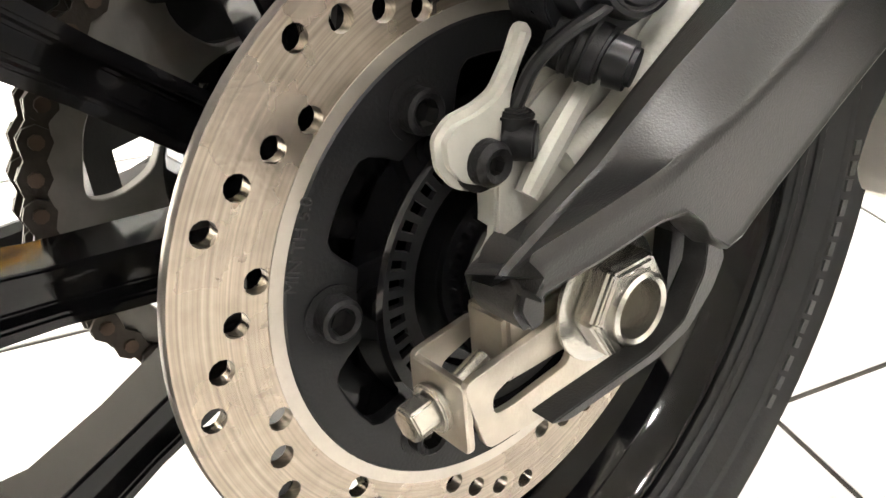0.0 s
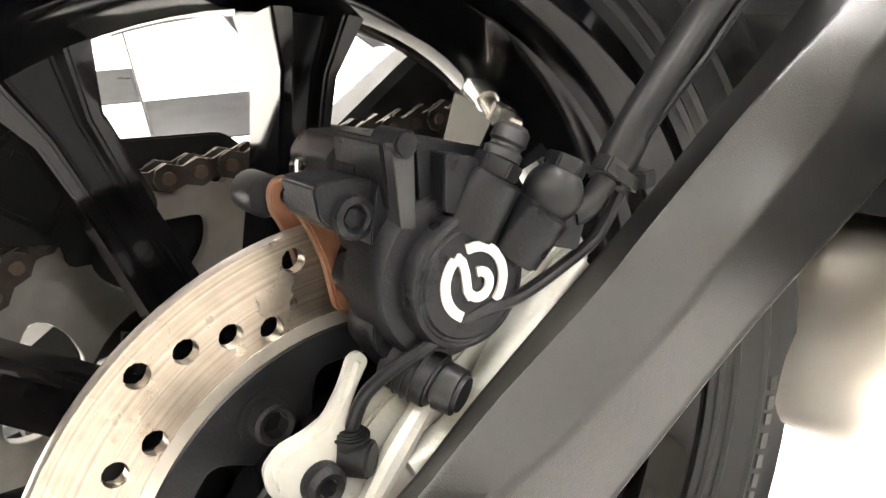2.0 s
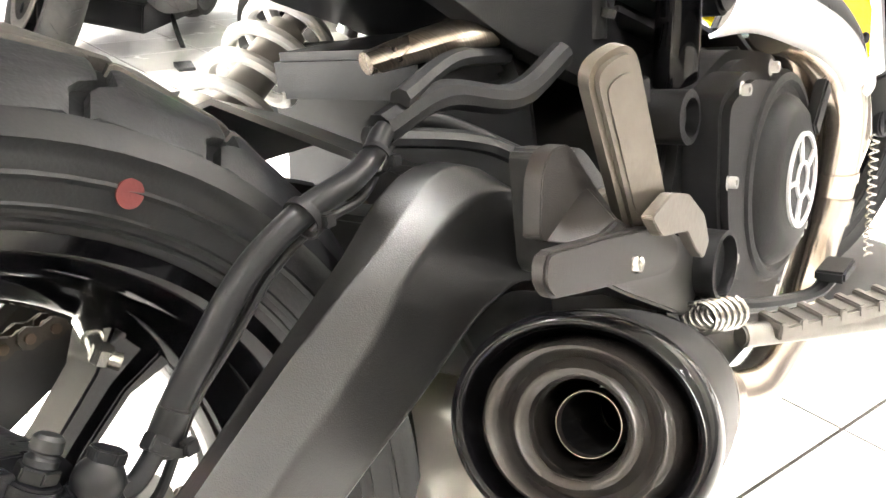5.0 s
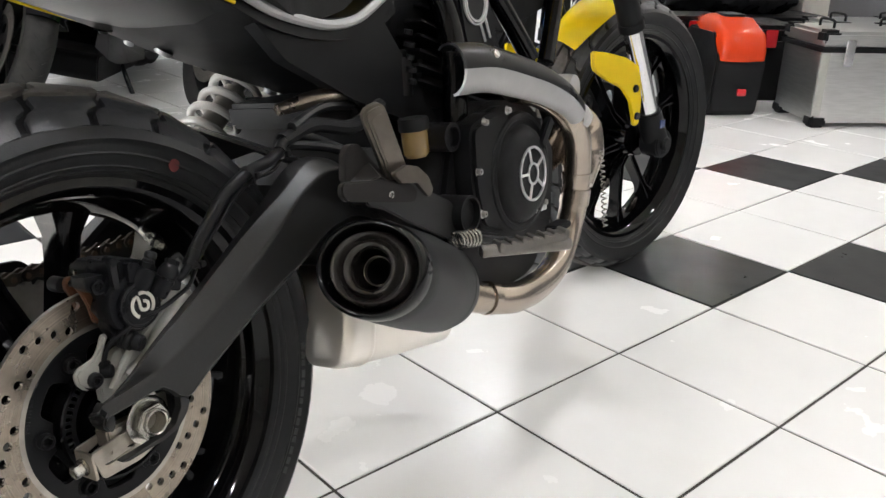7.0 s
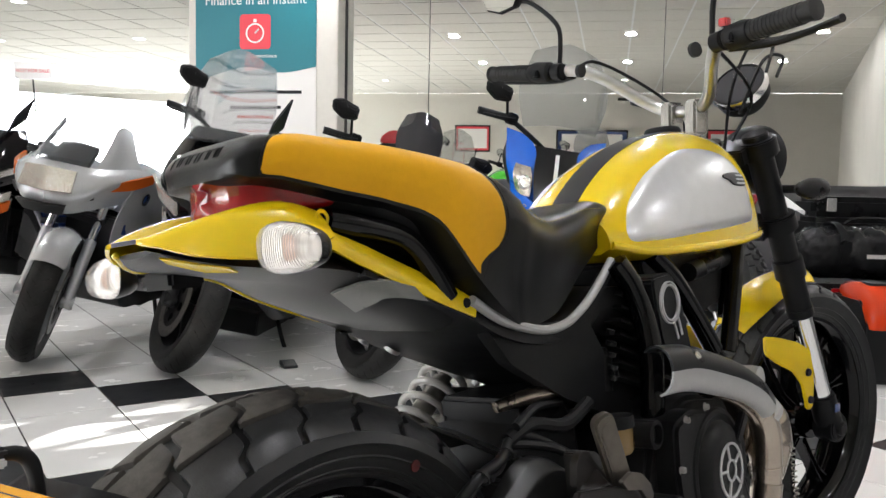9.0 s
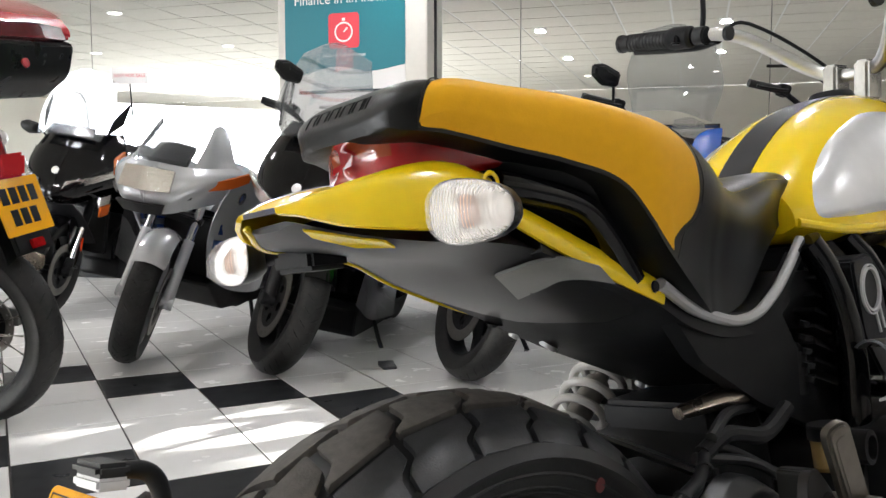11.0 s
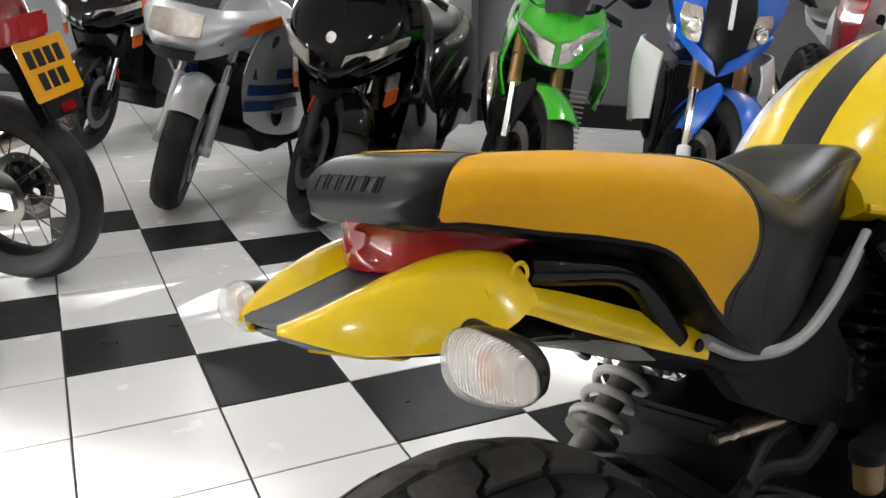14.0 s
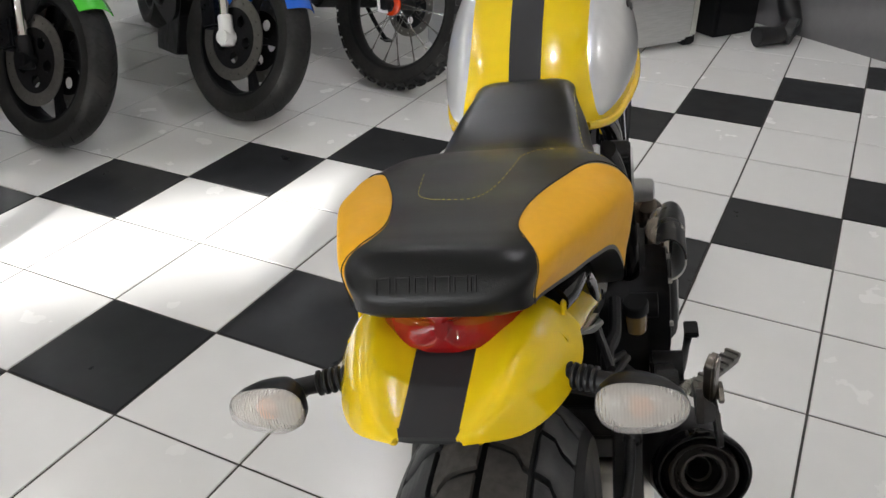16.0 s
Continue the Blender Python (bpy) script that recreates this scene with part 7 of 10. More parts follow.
chassis = put("chassis", tube([(0.540, -0.112, 0.722), (0.562, -0.122, 0.685), (0.576, -0.130, 0.635), (0.574, -0.136, 0.58), (0.562, -0.138, 0.52), (0.555, -0.138, 0.48)], 0.0175, n=16), M["gloss_black"], bike, "black tubular steel frame")
put("frame_tube", tube([(0.655, -0.110, 0.728), (0.70, -0.118, 0.69), (0.76, -0.122, 0.625), (0.815, -0.125, 0.560)], 0.0155, n=14), M["gloss_black"], chassis)
put("frame_tube", tube([(0.99, -0.112, 0.735), (0.955, -0.118, 0.68), (0.905, -0.122, 0.60), (0.87, -0.125, 0.545)], 0.0145, n=14), M["gloss_black"], chassis)
put("frame_tube", tube([(1.01, -0.09, 0.735), (0.985, -0.09, 0.68), (0.95, -0.09, 0.60)], 0.011, n=12), M["gloss_black"], chassis)
put("frame_tube", tube([(1.10, -0.03, 0.86), (1.02, -0.09, 0.76), (0.80, -0.098, 0.738), (0.66, -0.085, 0.735), (0.60, -0.08, 0.73)], 0.0125, n=12), M["gloss_black"], chassis)
for pts in ([(0.520, 0.118, 0.722), (0.572, 0.136, 0.635), (0.556, 0.140, 0.52)], [(0.655, 0.11, 0.728), (0.76, 0.122, 0.625), (0.815, 0.125, 0.56)], [(0.99, 0.112, 0.735), (0.905, 0.122, 0.60), (0.87, 0.125, 0.545)], [(1.10, 0.03, 0.86), (1.02, 0.09, 0.76), (0.80, 0.098, 0.738), (0.60, 0.08, 0.73)]):
    put("frame_tube", tube(pts, 0.0145, n=12), M["gloss_black"], chassis)
put("frame_boss", lathe([(0.0, -0.14), (0.019, -0.14), (0.019, -0.180), (0.0135, -0.181), (0.0125, -0.172), (0.0, -0.172)], (0.4850, 0, 0.492), (0, 1, 0), 24), M["engine_black"], chassis)
put("round_cap", lathe([(0.0, -0.185), (0.012, -0.186), (0.020, -0.183), (0.022, -0.17), (0.022, -0.14)], (0.855, 0, 0.505), (0, 1, 0), 28), M["trim_silver"], chassis)
# wiring and small parts behind the arm
loom = put("wiring_loom", tube([(0.245, -0.115, 0.532), (0.30, -0.112, 0.540), (0.36, -0.12, 0.528), (0.42, -0.12, 0.545)], 0.009, n=10), M["plastic"], bike, "black wiring loom and pipes")
put("loom_pipe", tube([(0.26, -0.118, 0.545), (0.33, -0.10, 0.555), (0.40, -0.09, 0.548)], 0.006, n=8), M["rubber_wall"], loom)
put("loom_pipe", tube([(0.24, -0.11, 0.530), (0.31, -0.128, 0.512), (0.37, -0.135, 0.48)], 0.0055, n=8), M["rubber_wall"], loom)
put("battery_tray", box(0.33, 0.46, -0.08, 0.06, 0.530, 0.562), M["plastic"], bike, "black tray under the seat", bevel=0.006)
put("exhaust_manifold", tube([(0.30, -0.06, 0.558), (0.36, -0.085, 0.566), (0.42, -0.08, 0.560)], [0.010, 0.017, 0.014], n=14, flat=(1, 0.7)), M["disc_steel"], bike, "tan heat-stained metal pipe under the seat")
# shock with its grey spring
c0, c1 = V(0.322, 0.112, 0.517), V(0.424, 0.112, 0.588)
axis = (c1 - c0).normalized()
ex, ey = frame_for(axis)
coil = []
for k in range(200):
    t = k / 199
    a = t * 2 * math.pi * 4.4
    coil.append(c0.lerp(c1, t) + 0.031 * (math.cos(a) * ex + math.sin(a) * ey))
shock = put("rear_shock", tube(coil, 0.0056, n=10, steps=1), M["spring_grey"], bike, "grey coil spring shock absorber")
put("damper", merge(rod(c0 - axis * 0.04, c0.lerp(c1, 0.75), 0.016, n=18), rod(c0.lerp(c1, 0.7), c1 + axis * 0.05, 0.010, n=14), rod(c0 - axis * 0.012, c0 - axis * 0.004, 0.034, n=24), rod(c1 + axis * 0.004, c1 + axis * 0.012, 0.032, n=24)), M["peg_alu"], shock)
put("inner_mudguard", thick([V(x, y, z) for x, z in ((0.40, 0.56), (0.425, 0.51), (0.43, 0.46), (0.42, 0.40)) for y in (-0.09, 0.0, 0.09, 0.17)], 4, 4, 0.004), M["plastic"], bike)
link = put("shock_mount", slab(cut([(0.455, 0.585), (0.470, 0.588), (0.464, 0.54), (0.455, 0.54)], 0.005), 0.10, 0.12), M["bright_alu"], bike, "pale alloy shock mount", bevel=0.003)

# ---- front end, turned to the right ----
RAKE, STEER, AX = radians(24), radians(-15), V(1.445, -0.006, 0.3166)
u_axis = V(-math.sin(RAKE), 0, math.cos(RAKE))
f_axis = V(math.cos(RAKE), 0, math.sin(RAKE))
PIVOT = AX - f_axis * 0.03
TURN = Matrix.Translation(PIVOT) @ Matrix.Rotation(STEER, 4, u_axis) @ Matrix.Translation(-PIVOT)


def fork_at(s, y):
    return AX + u_axis * s + V(0, y, 0)


def fput(name, geo, m, parent, label="", **more):
    return put(name, moved(geo, TURN), m, parent, label, **more)


front = road_wheel(bike, AX, 0.3166, 0.055, 0.232, 30, [18 + 36 * k for k in range(10)], 0.016, 0.06, "front", TURN, marks=False)
fd = fput("front_disc", moved(slab(circle(0, 0, 0.165, 72), -0.0025, 0.0025, [circle(0, 0, 0.118, 48)] + [circle(0.148 * math.cos(a), 0.148 * math.sin(a), 0.005, 8) for a in (2 * math.pi * k / 24 for k in range(24))]), Matrix.Translation(AX + V(0, 0.07, 0))), M["disc_steel"], bike, "large drilled front brake disc")
fput("disc_spider", moved(slab(circle(0, 0, 0.119, 48), -0.003, 0.003, [circle(0.085 * math.cos(a), 0.085 * math.sin(a), 0.022, 12) for a in (2 * math.pi * k / 6 for k in range(6))]), Matrix.Translation(AX + V(0, 0.066, 0))), M["satin_black"], fd)
fork = fput("front_fork", merge(rod(fork_at(0.285, -0.1), fork_at(0.695, -0.1), 0.0255, n=24), rod(fork_at(0.283, -0.1), fork_at(0.305, -0.1), 0.0275, n=24), rod(fork_at(0.375, -0.1), fork_at(0.42, -0.1), 0.031, n=24)), M["satin_black"], bike, "upside-down front fork with bright stanchions", bevel=0.002)
for y in (-0.1, 0.1):
    if y > 0:
        fput("fork_outer", merge(rod(fork_at(0.285, y), fork_at(0.695, y), 0.0255, n=24), rod(fork_at(0.283, y), fork_at(0.305, y), 0.0275, n=24), rod(fork_at(0.375, y), fork_at(0.42, y), 0.031, n=24)), M["satin_black"], fork)
    fput("stanchion", rod(fork_at(0.06, y), fork_at(0.40, y), 0.0205, n=24), M["chrome"], fork, "bright chromed fork leg")
    fput("fork_foot", merge(rod(fork_at(-0.02, y), fork_at(0.085, y), 0.030, 0.027, n=20), rod(AX + V(0, y - 0.024, 0), AX + V(0, y + 0.024, 0), 0.032, n=20)), M["satin_black"], fork, bevel=0.003)
    fput("fork_badge", moved(box(-0.009, 0.009, -0.001, 0.001, -0.009, 0.009), Matrix.Translation(fork_at(0.055, y + (-0.030 if y < 0 else 0.030)))), M["navy_paint"], fork)
    fput("axle_bolt", lathe([(0.0, 0.0), (0.012, 0.0), (0.016, 0.004), (0.016, 0.02)], AX + V(0, y + (-0.034 if y < 0 else 0.034), 0), V(0, 1 if y < 0 else -1, 0), 20), M["engine_black"], fork)
for s, name in ((0.665, "upper_clamp"), (0.50, "lower_clamp")):
    c = AX + u_axis * s - f_axis * 0.012
    fput(name, merge(rod(fork_at(s - 0.018, -0.1), fork_at(s + 0.018, -0.1), 0.038, n=24), rod(fork_at(s - 0.018, 0.1), fork_at(s + 0.018, 0.1), 0.038, n=24), moved(box(-0.045, 0.025, -0.1, 0.1, -0.016, 0.016), Matrix.Translation(c) @ pose(0, 0, 0, 0, -24, 0))), M["satin_black"], fork, bevel=0.003)
put("steering_head", rod(PIVOT + u_axis * 0.47, PIVOT + u_axis * 0.69, 0.034, n=24), M["gloss_black"], bike, "black steering head")
# yellow front mudguard with its bolted bracket
mud = []
for a in np.linspace(82, 135, 26):
    for j, t in enumerate(np.linspace(-1, 1, 13)):
        w = 0.062 * math.sin(radians(max(38, min(150, (a - 70) * 2.2))))
        r = 0.345 - 0.030 * t * t
        mud.append(V(AX.x + r * math.cos(radians(a)), AX.y + w * t, AX.z + r * math.sin(radians(a))))
guard = fput("front_mudguard", thick(mud, 26, 13, 0.003), M["yellow_paint"], bike, "yellow front mudguard and bolted bracket")
SIDE = [(1.165, 0.548), (1.215, 0.540), (1.285, 0.522), (1.330, 0.500), (1.345, 0.430), (1.340, 0.375), (1.322, 0.372), (1.303, 0.430), (1.270, 0.462), (1.215, 0.485), (1.170, 0.510)]
for y in (-0.118, 0.112):
    side_ob = fput("mudguard_bracket", slab(cut([(x + 0.012, z) for x, z in SIDE], 0.010), y - 0.004, y + 0.004), M["yellow_paint"], guard, bevel=0.002)
    for x, z in ((1.330, 0.455), (1.340, 0.395)):
        fput("bracket_bolt", lathe([(0.0, 0), (0.0075, 0), (0.0085, 0.003), (0.0085, 0.006)], (x, y + (-0.009 if y < 0 else 0.009), z), (0, 1 if y < 0 else -1, 0), 14), M["plastic"], side_ob)
# handlebar with its controls
BC = AX + u_axis * 0.72 - f_axis * 0.035
half_bar = [(-0.224, 0.375, 0.149), (-0.206, 0.235, 0.1365), (-0.178, 0.176, 0.134), (-0.138, 0.136, 0.117), (-0.051, 0.051, 0.048)]
bar_pts = [BC + V(x, -y, z) for x, y, z in half_bar] + [BC + V(*p) for p in reversed(half_bar)]
bar = fput("handlebar", tube(bar_pts, 0.0120, n=16, steps=6), M["brushed_alu"], bike, "wide silver handlebar with black grips and switches")
for y in (-0.03, 0.03):
    fput("bar_clamp", merge(moved(box(-0.022, 0.022, -0.014, 0.014, -0.05, 0.02), Matrix.Translation(BC + V(-0.046, y, 0.040)))), M["zinc"], bar, bevel=0.005)
for s, i0, i1 in ((-1, 0, 1), (1, 9, 8)):
    e, g0 = bar_pts[i0], bar_pts[i1]
    d = (e - g0).normalized()
    st = g0 + d * 0.030
    run = (e - st).length
    prof = [(0.0, 0.0), (0.0165, 0.0)]
    for k in range(int((run - 0.012) / 0.008)):
        at = 0.006 + 0.008 * k
        prof += [(0.0165, at), (0.0176, at + 0.0006), (0.0176, at + 0.0036), (0.0165, at + 0.0042)]
    fput("grip", lathe(prof + [(0.0165, run + 0.003), (0.0182, run + 0.004), (0.0182, run + 0.010), (0.0, run + 0.011)], st, d, 24), M["rubber_wall"], bar)
    fput("switch_block", lathe([(0.0, -0.030), (0.016, -0.030), (0.021, -0.024), (0.022, 0.010), (0.019, 0.022), (0.0, 0.024)], g0 + d * 0.008, d, 20), M["plastic"], bar)
    fput("switch_button", moved(box(-0.012, 0.012, -0.008, 0.008, -0.006, 0.010), Matrix.Translation(g0 + V(-0.018, 0, -0.008))), M["plastic_smooth"], bar, bevel=0.003)
    fput("lever_perch", merge(rod(g0 - d * 0.052, g0 - d * 0.026, 0.0175, n=18), moved(box(-0.010, 0.034, -0.010, 0.010, -0.012, 0.010), Matrix.Translation(g0 - d * 0.040 + V(0.012, 0, 0)))), M["plastic_smooth"], bar, bevel=0.003)
    fput("bar_band", rod(g0 - d * 0.10, g0 - d * 0.092, 0.0135, n=16), M["rubber_wall"], bar)
    if s < 0:
        fput("kill_switch", moved(box(-0.008, 0.008, -0.008, 0.008, -0.004, 0.010), Matrix.Translation(g0 - d * 0.018 + V(-0.012, 0, 0.022))), M["red_paint"], bar, bevel=0.002)
    lever = [g0 - d * 0.045 + V(0.035, 0, -0.005), g0 + d * 0.02 + V(0.060, 0, -0.012), g0 + d * 0.09 + V(0.062, 0, -0.014), g0 + d * 0.165 + V(0.052, 0, -0.012)]
    fput("lever", tube(lever, [0.009, 0.008, 0.006, 0.007], n=10), M["satin_black"], bar)
    cable = [g0 - d * 0.05 + V(0.03, 0, 0.0), g0 - d * 0.10 + V(0.05, 0, 0.02), V(BC.x + 0.04, s * 0.10, BC.z + 0.07), V(BC.x + 0.05, s * 0.05, BC.z - 0.02)]
    fput("control_cable", tube(cable, 0.0035, n=8), M["plastic_smooth"], bar)
for s, pts in ((-1, [(0.020, -0.160, 0.10), (0.055, -0.150, 0.16), (0.060, -0.105, 0.17), (0.035, -0.075, 0.08), (0.030, -0.06, -0.05)]), (-1, [(0.030, -0.175, 0.09), (0.065, -0.165, 0.13), (0.070, -0.12, 0.13), (0.045, -0.085, 0.03)]), (1, [(0.00, 0.19, 0.085), (0.040, 0.14, 0.075), (0.05, 0.09, 0.03), (0.04, 0.05, -0.04)])):
    fput("bar_lead", tube([BC + V(*p) + V(-0.03, 0, 0.0) for p in pts], 0.0032, n=8), M["plastic_smooth"], bar)
# the left mirror on its bent stalk
g0 = bar_pts[8]
d = (bar_pts[9] - bar_pts[8]).normalized()
stalk = [g0 - d * 0.04, g0 - d * 0.04 + V(0.005, 0, 0.05), g0 - d * 0.035 + V(0.01, 0.01, 0.10), g0 + d * 0.03 + V(0.0, 0.0, 0.145), g0 + d * 0.07 + V(-0.005, 0, 0.155)]
fput("mirror_stalk", tube(stalk, 0.005, n=10), M["satin_black"], bar)
mc = g0 + d * 0.11 + V(-0.01, 0.0, 0.178)


def mirror_shape(k, depth):
    return [mc + V(depth, y * k, z * k) for y, z in ((-0.065, -0.020), (-0.050, -0.045), (0.0, -0.050), (0.045, -0.036), (0.068, 0.0), (0.070, 0.030), (0.040, 0.042), (-0.030, 0.040), (-0.062, 0.020))]


fput("mirror_shell", loft([mirror_shape(0.4, 0.03), mirror_shape(0.85, 0.02), mirror_shape(1.0, 0.004), mirror_shape(1.0, -0.004)]), M["plastic"], bar, bevel=0.003)
fput("mirror_glass", loft([mirror_shape(0.92, -0.0045), mirror_shape(0.92, -0.006)]), M["mirror"], bar)
# right mirror: only its stalk rises from the control
g0 = bar_pts[1]
fput("mirror_stalk", tube([g0 + V(0.0, 0.05, 0.01), g0 + V(0.005, 0.05, 0.07), g0 + V(0.01, 0.03, 0.14), g0 + V(0.0, -0.03, 0.20)], 0.005, n=10), M["satin_black"], bar)
# clock, headlamp, front indicators
ck = AX + u_axis * 0.74 + f_axis * 0.045 + V(0.008, -0.045, 0.038)
clock_ax = V(-0.80, -0.10, 0.60)
clock = fput("speedometer", lathe([(0.0, -0.045), (0.040, -0.045), (0.052, -0.030), (0.056, 0.0), (0.056, 0.010), (0.050, 0.012)], ck, clock_ax, 40), M["plastic"], bike, "round speedometer with a bright ring")
fput("bright_ring", lathe([(0.049, 0.009), (0.056, 0.011), (0.0585, 0.005), (0.0575, -0.006), (0.053, -0.006)], ck, clock_ax, 40), M["steel_ring"], clock)
fput("clock_glass", lathe([(0.0, 0.0095), (0.050, 0.0095)], ck, clock_ax, 32), M["screen_dark"], clock)
hl = AX + u_axis * 0.60 + f_axis * 0.105
head = fput("headlamp", lathe([(0.0, -0.060), (0.040, -0.052), (0.062, -0.03), (0.072, 0.0), (0.074, 0.02), (0.068, 0.025)], hl, V(1, 0, -0.05), 40), M["satin_black"], bike, "round black headlamp")
fput("headlamp_lens", lathe([(0.0, 0.035), (0.045, 0.032), (0.069, 0.022)], hl, V(1, 0, -0.05), 40), M["lens_white"], head)
for y in (-0.17, 0.17):
    p = AX + u_axis * 0.56 + f_axis * 0.03 + V(0, y, 0)
    ind = fput("front_indicator", loft([[p + V(dx, 0.027 * s * math.cos(t), 0.022 * s * math.sin(t)) for t in np.linspace(0, 2 * math.pi, 18, endpoint=False)] for dx, s in ((-0.045, 0.15), (-0.03, 0.65), (0.0, 1.0), (0.025, 1.0), (0.035, 0.8))]), M["plastic_smooth"], bike, "black front turn signal")
    fput("stem", tube([p + V(-0.01, 0, 0), p + V(-0.015, -y * 0.4, 0)], 0.008, n=10, steps=1), M["plastic"], ind)
# side stand
st = put("side_stand", tube([(0.50, 0.14, 0.27), (0.46, 0.20, 0.14), (0.43, 0.245, 0.055)], 0.011, n=12), M["satin_black"], bike, "black side stand")
put("stand_foot", moved(box(-0.035, 0.03, -0.025, 0.03, -0.004, 0.004), Matrix.Translation((0.43, 0.252, 0.045)) @ pose(0, 0, 0, 8.5, 0, 0)), M["satin_black"], st, bevel=0.002)

# ---- the other motorcycles in the showroom ----
def plain_wheel(parent, name, centre, r, half_w, rim_r, spokes, rim_mat, disc_r, knobs=0, wires=0, disc_sides=(-1, 1), turn=Matrix.Identity(4)):
    """A parked bike's wheel, axle along y."""
    c = Vector(centre)
    w = put(name, moved(lathe([(0.012, -0.06), (0.035, -0.06), (0.04, -0.03), (0.032, 0), (0.04, 0.03), (0.035, 0.06), (0.012, 0.06)], c, (0, 1, 0), 20, close=True), turn), rim_mat, parent)
    prof = [(rim_r - 0.004, -half_w * 0.7), (rim_r + 0.03, -half_w), ((r + rim_r) / 2 + 0.012, -half_w * 1.0)]
    for s in np.linspace(-1, 1, 11):
        a = s * radians(60)
        prof.append((r - (half_w / math.sin(radians(60))) * (1 - math.cos(a)), half_w / math.sin(radians(60)) * math.sin(a)))
    prof += [((r + rim_r) / 2 + 0.012, half_w), (rim_r + 0.03, half_w), (rim_r - 0.004, half_w * 0.7)]
    put("tyre", moved(lathe(prof, c, (0, 1, 0), 64), turn), M["show_tyre"], w)
    g = []
    if knobs:
        for k in range(knobs):
            for s, off in ((-0.75, 0.5), (-0.28, 0), (0.28, 0.5), (0.75, 0)):
                a = 2 * math.pi * (k + off) / knobs
                q = s * radians(60)
                rr = r - (half_w / math.sin(radians(60))) * (1 - math.cos(q)) + 0.004
                m = Matrix.Translation(c) @ Matrix.Rotation(-a, 4, "Y") @ Matrix.Translation((rr, half_w / math.sin(radians(60)) * math.sin(q), 0)) @ Matrix.Rotation(q, 4, "Z")
                g.append(moved(box(-0.012, 0.006, -0.011, 0.011, -0.011, 0.011), m))
    else:
        n = 34
        for k in range(n):
            for sgn in (-1, 1):
                pts = []
                for s in (0.12, 0.45, 0.95):
                    a = 2 * math.pi * (k + (0.5 if sgn > 0 else 0) + s * 1.1) / n
                    q = sgn * s * radians(60)
                    rr = r - (half_w / math.sin(radians(60))) * (1 - math.cos(q)) - 0.0004
                    pts.append(c + V(rr * math.cos(a), half_w / math.sin(radians(60)) * math.sin(q), rr * math.sin(a)))
                g.append(tube(pts, 0.0022, n=4, steps=1))
    tr = put("tread", moved(merge(*g), turn), M["show_tyre"] if knobs else M["skirting"], w)
    tr["kind"] = "stuff"
    rw = half_w * 0.68
    put("rim", moved(lathe([(rim_r + 0.003, -rw - 0.003), (rim_r - 0.012, -rw), (rim_r - 0.022, -rw * 0.3), (rim_r - 0.022, rw * 0.3), (rim_r - 0.012, rw), (rim_r + 0.003, rw + 0.003), (rim_r - 0.006, 0)], c, (0, 1, 0), 56, close=True), turn), rim_mat, w)
    if wires:
        for k in range(wires):
            a, b2 = 2 * math.pi * k / wires, 2 * math.pi * (k + (1.6 if k % 2 else -1.6)) / wires
            y = 0.035 if k % 4 < 2 else -0.035
            put("spoke", moved(rod(c + V(0.036 * math.cos(a), y, 0.036 * math.sin(a)), c + V((rim_r - 0.018) * math.cos(b2), 0, (rim_r - 0.018) * math.sin(b2)), 0.0017, n=5, caps=False), turn), M["zinc"], w)
    else:
        for k in range(spokes):
            a = 2 * math.pi * k / spokes + 0.2
            d, t = V(math.cos(a), 0, math.sin(a)), V(-math.sin(a), 0, math.cos(a))
            put("spoke", moved(loft([[c + d * q + t * (h * u) + V(0, dd * v, 0) for u, v in ((-1, -1), (1, -1), (1, 1), (-1, 1))] for q, h, dd in ((0.03, 0.016, 0.03), (rim_r * 0.6, 0.011, 0.014), (rim_r - 0.016, 0.018, 0.018))]), turn), rim_mat, w, bevel=0.003)
    for s in disc_sides:
        if disc_r:
            d = put("disc", moved(slab(circle(c.x, c.z, disc_r, 48), c.y + s * 0.066 - 0.0025, c.y + s * 0.066 + 0.0025, [circle(c.x, c.z, disc_r * 0.72, 36)] + [circle(c.x + disc_r * 0.87 * math.cos(2 * math.pi * k / 18), c.z + disc_r * 0.87 * math.sin(2 * math.pi * k / 18), 0.004, 6) for k in range(18)]), turn), M["peg_alu"], w)
            put("disc_carrier", moved(slab(circle(c.x, c.z, disc_r * 0.73, 36), c.y + s * 0.064 - 0.002, c.y + s * 0.064 + 0.002, [circle(c.x + disc_r * 0.45 * math.cos(2 * math.pi * k / 5), c.z + disc_r * 0.45 * math.sin(2 * math.pi * k / 5), disc_r * 0.14, 10) for k in range(5)]), turn), M["engine_black"], w)
    return w


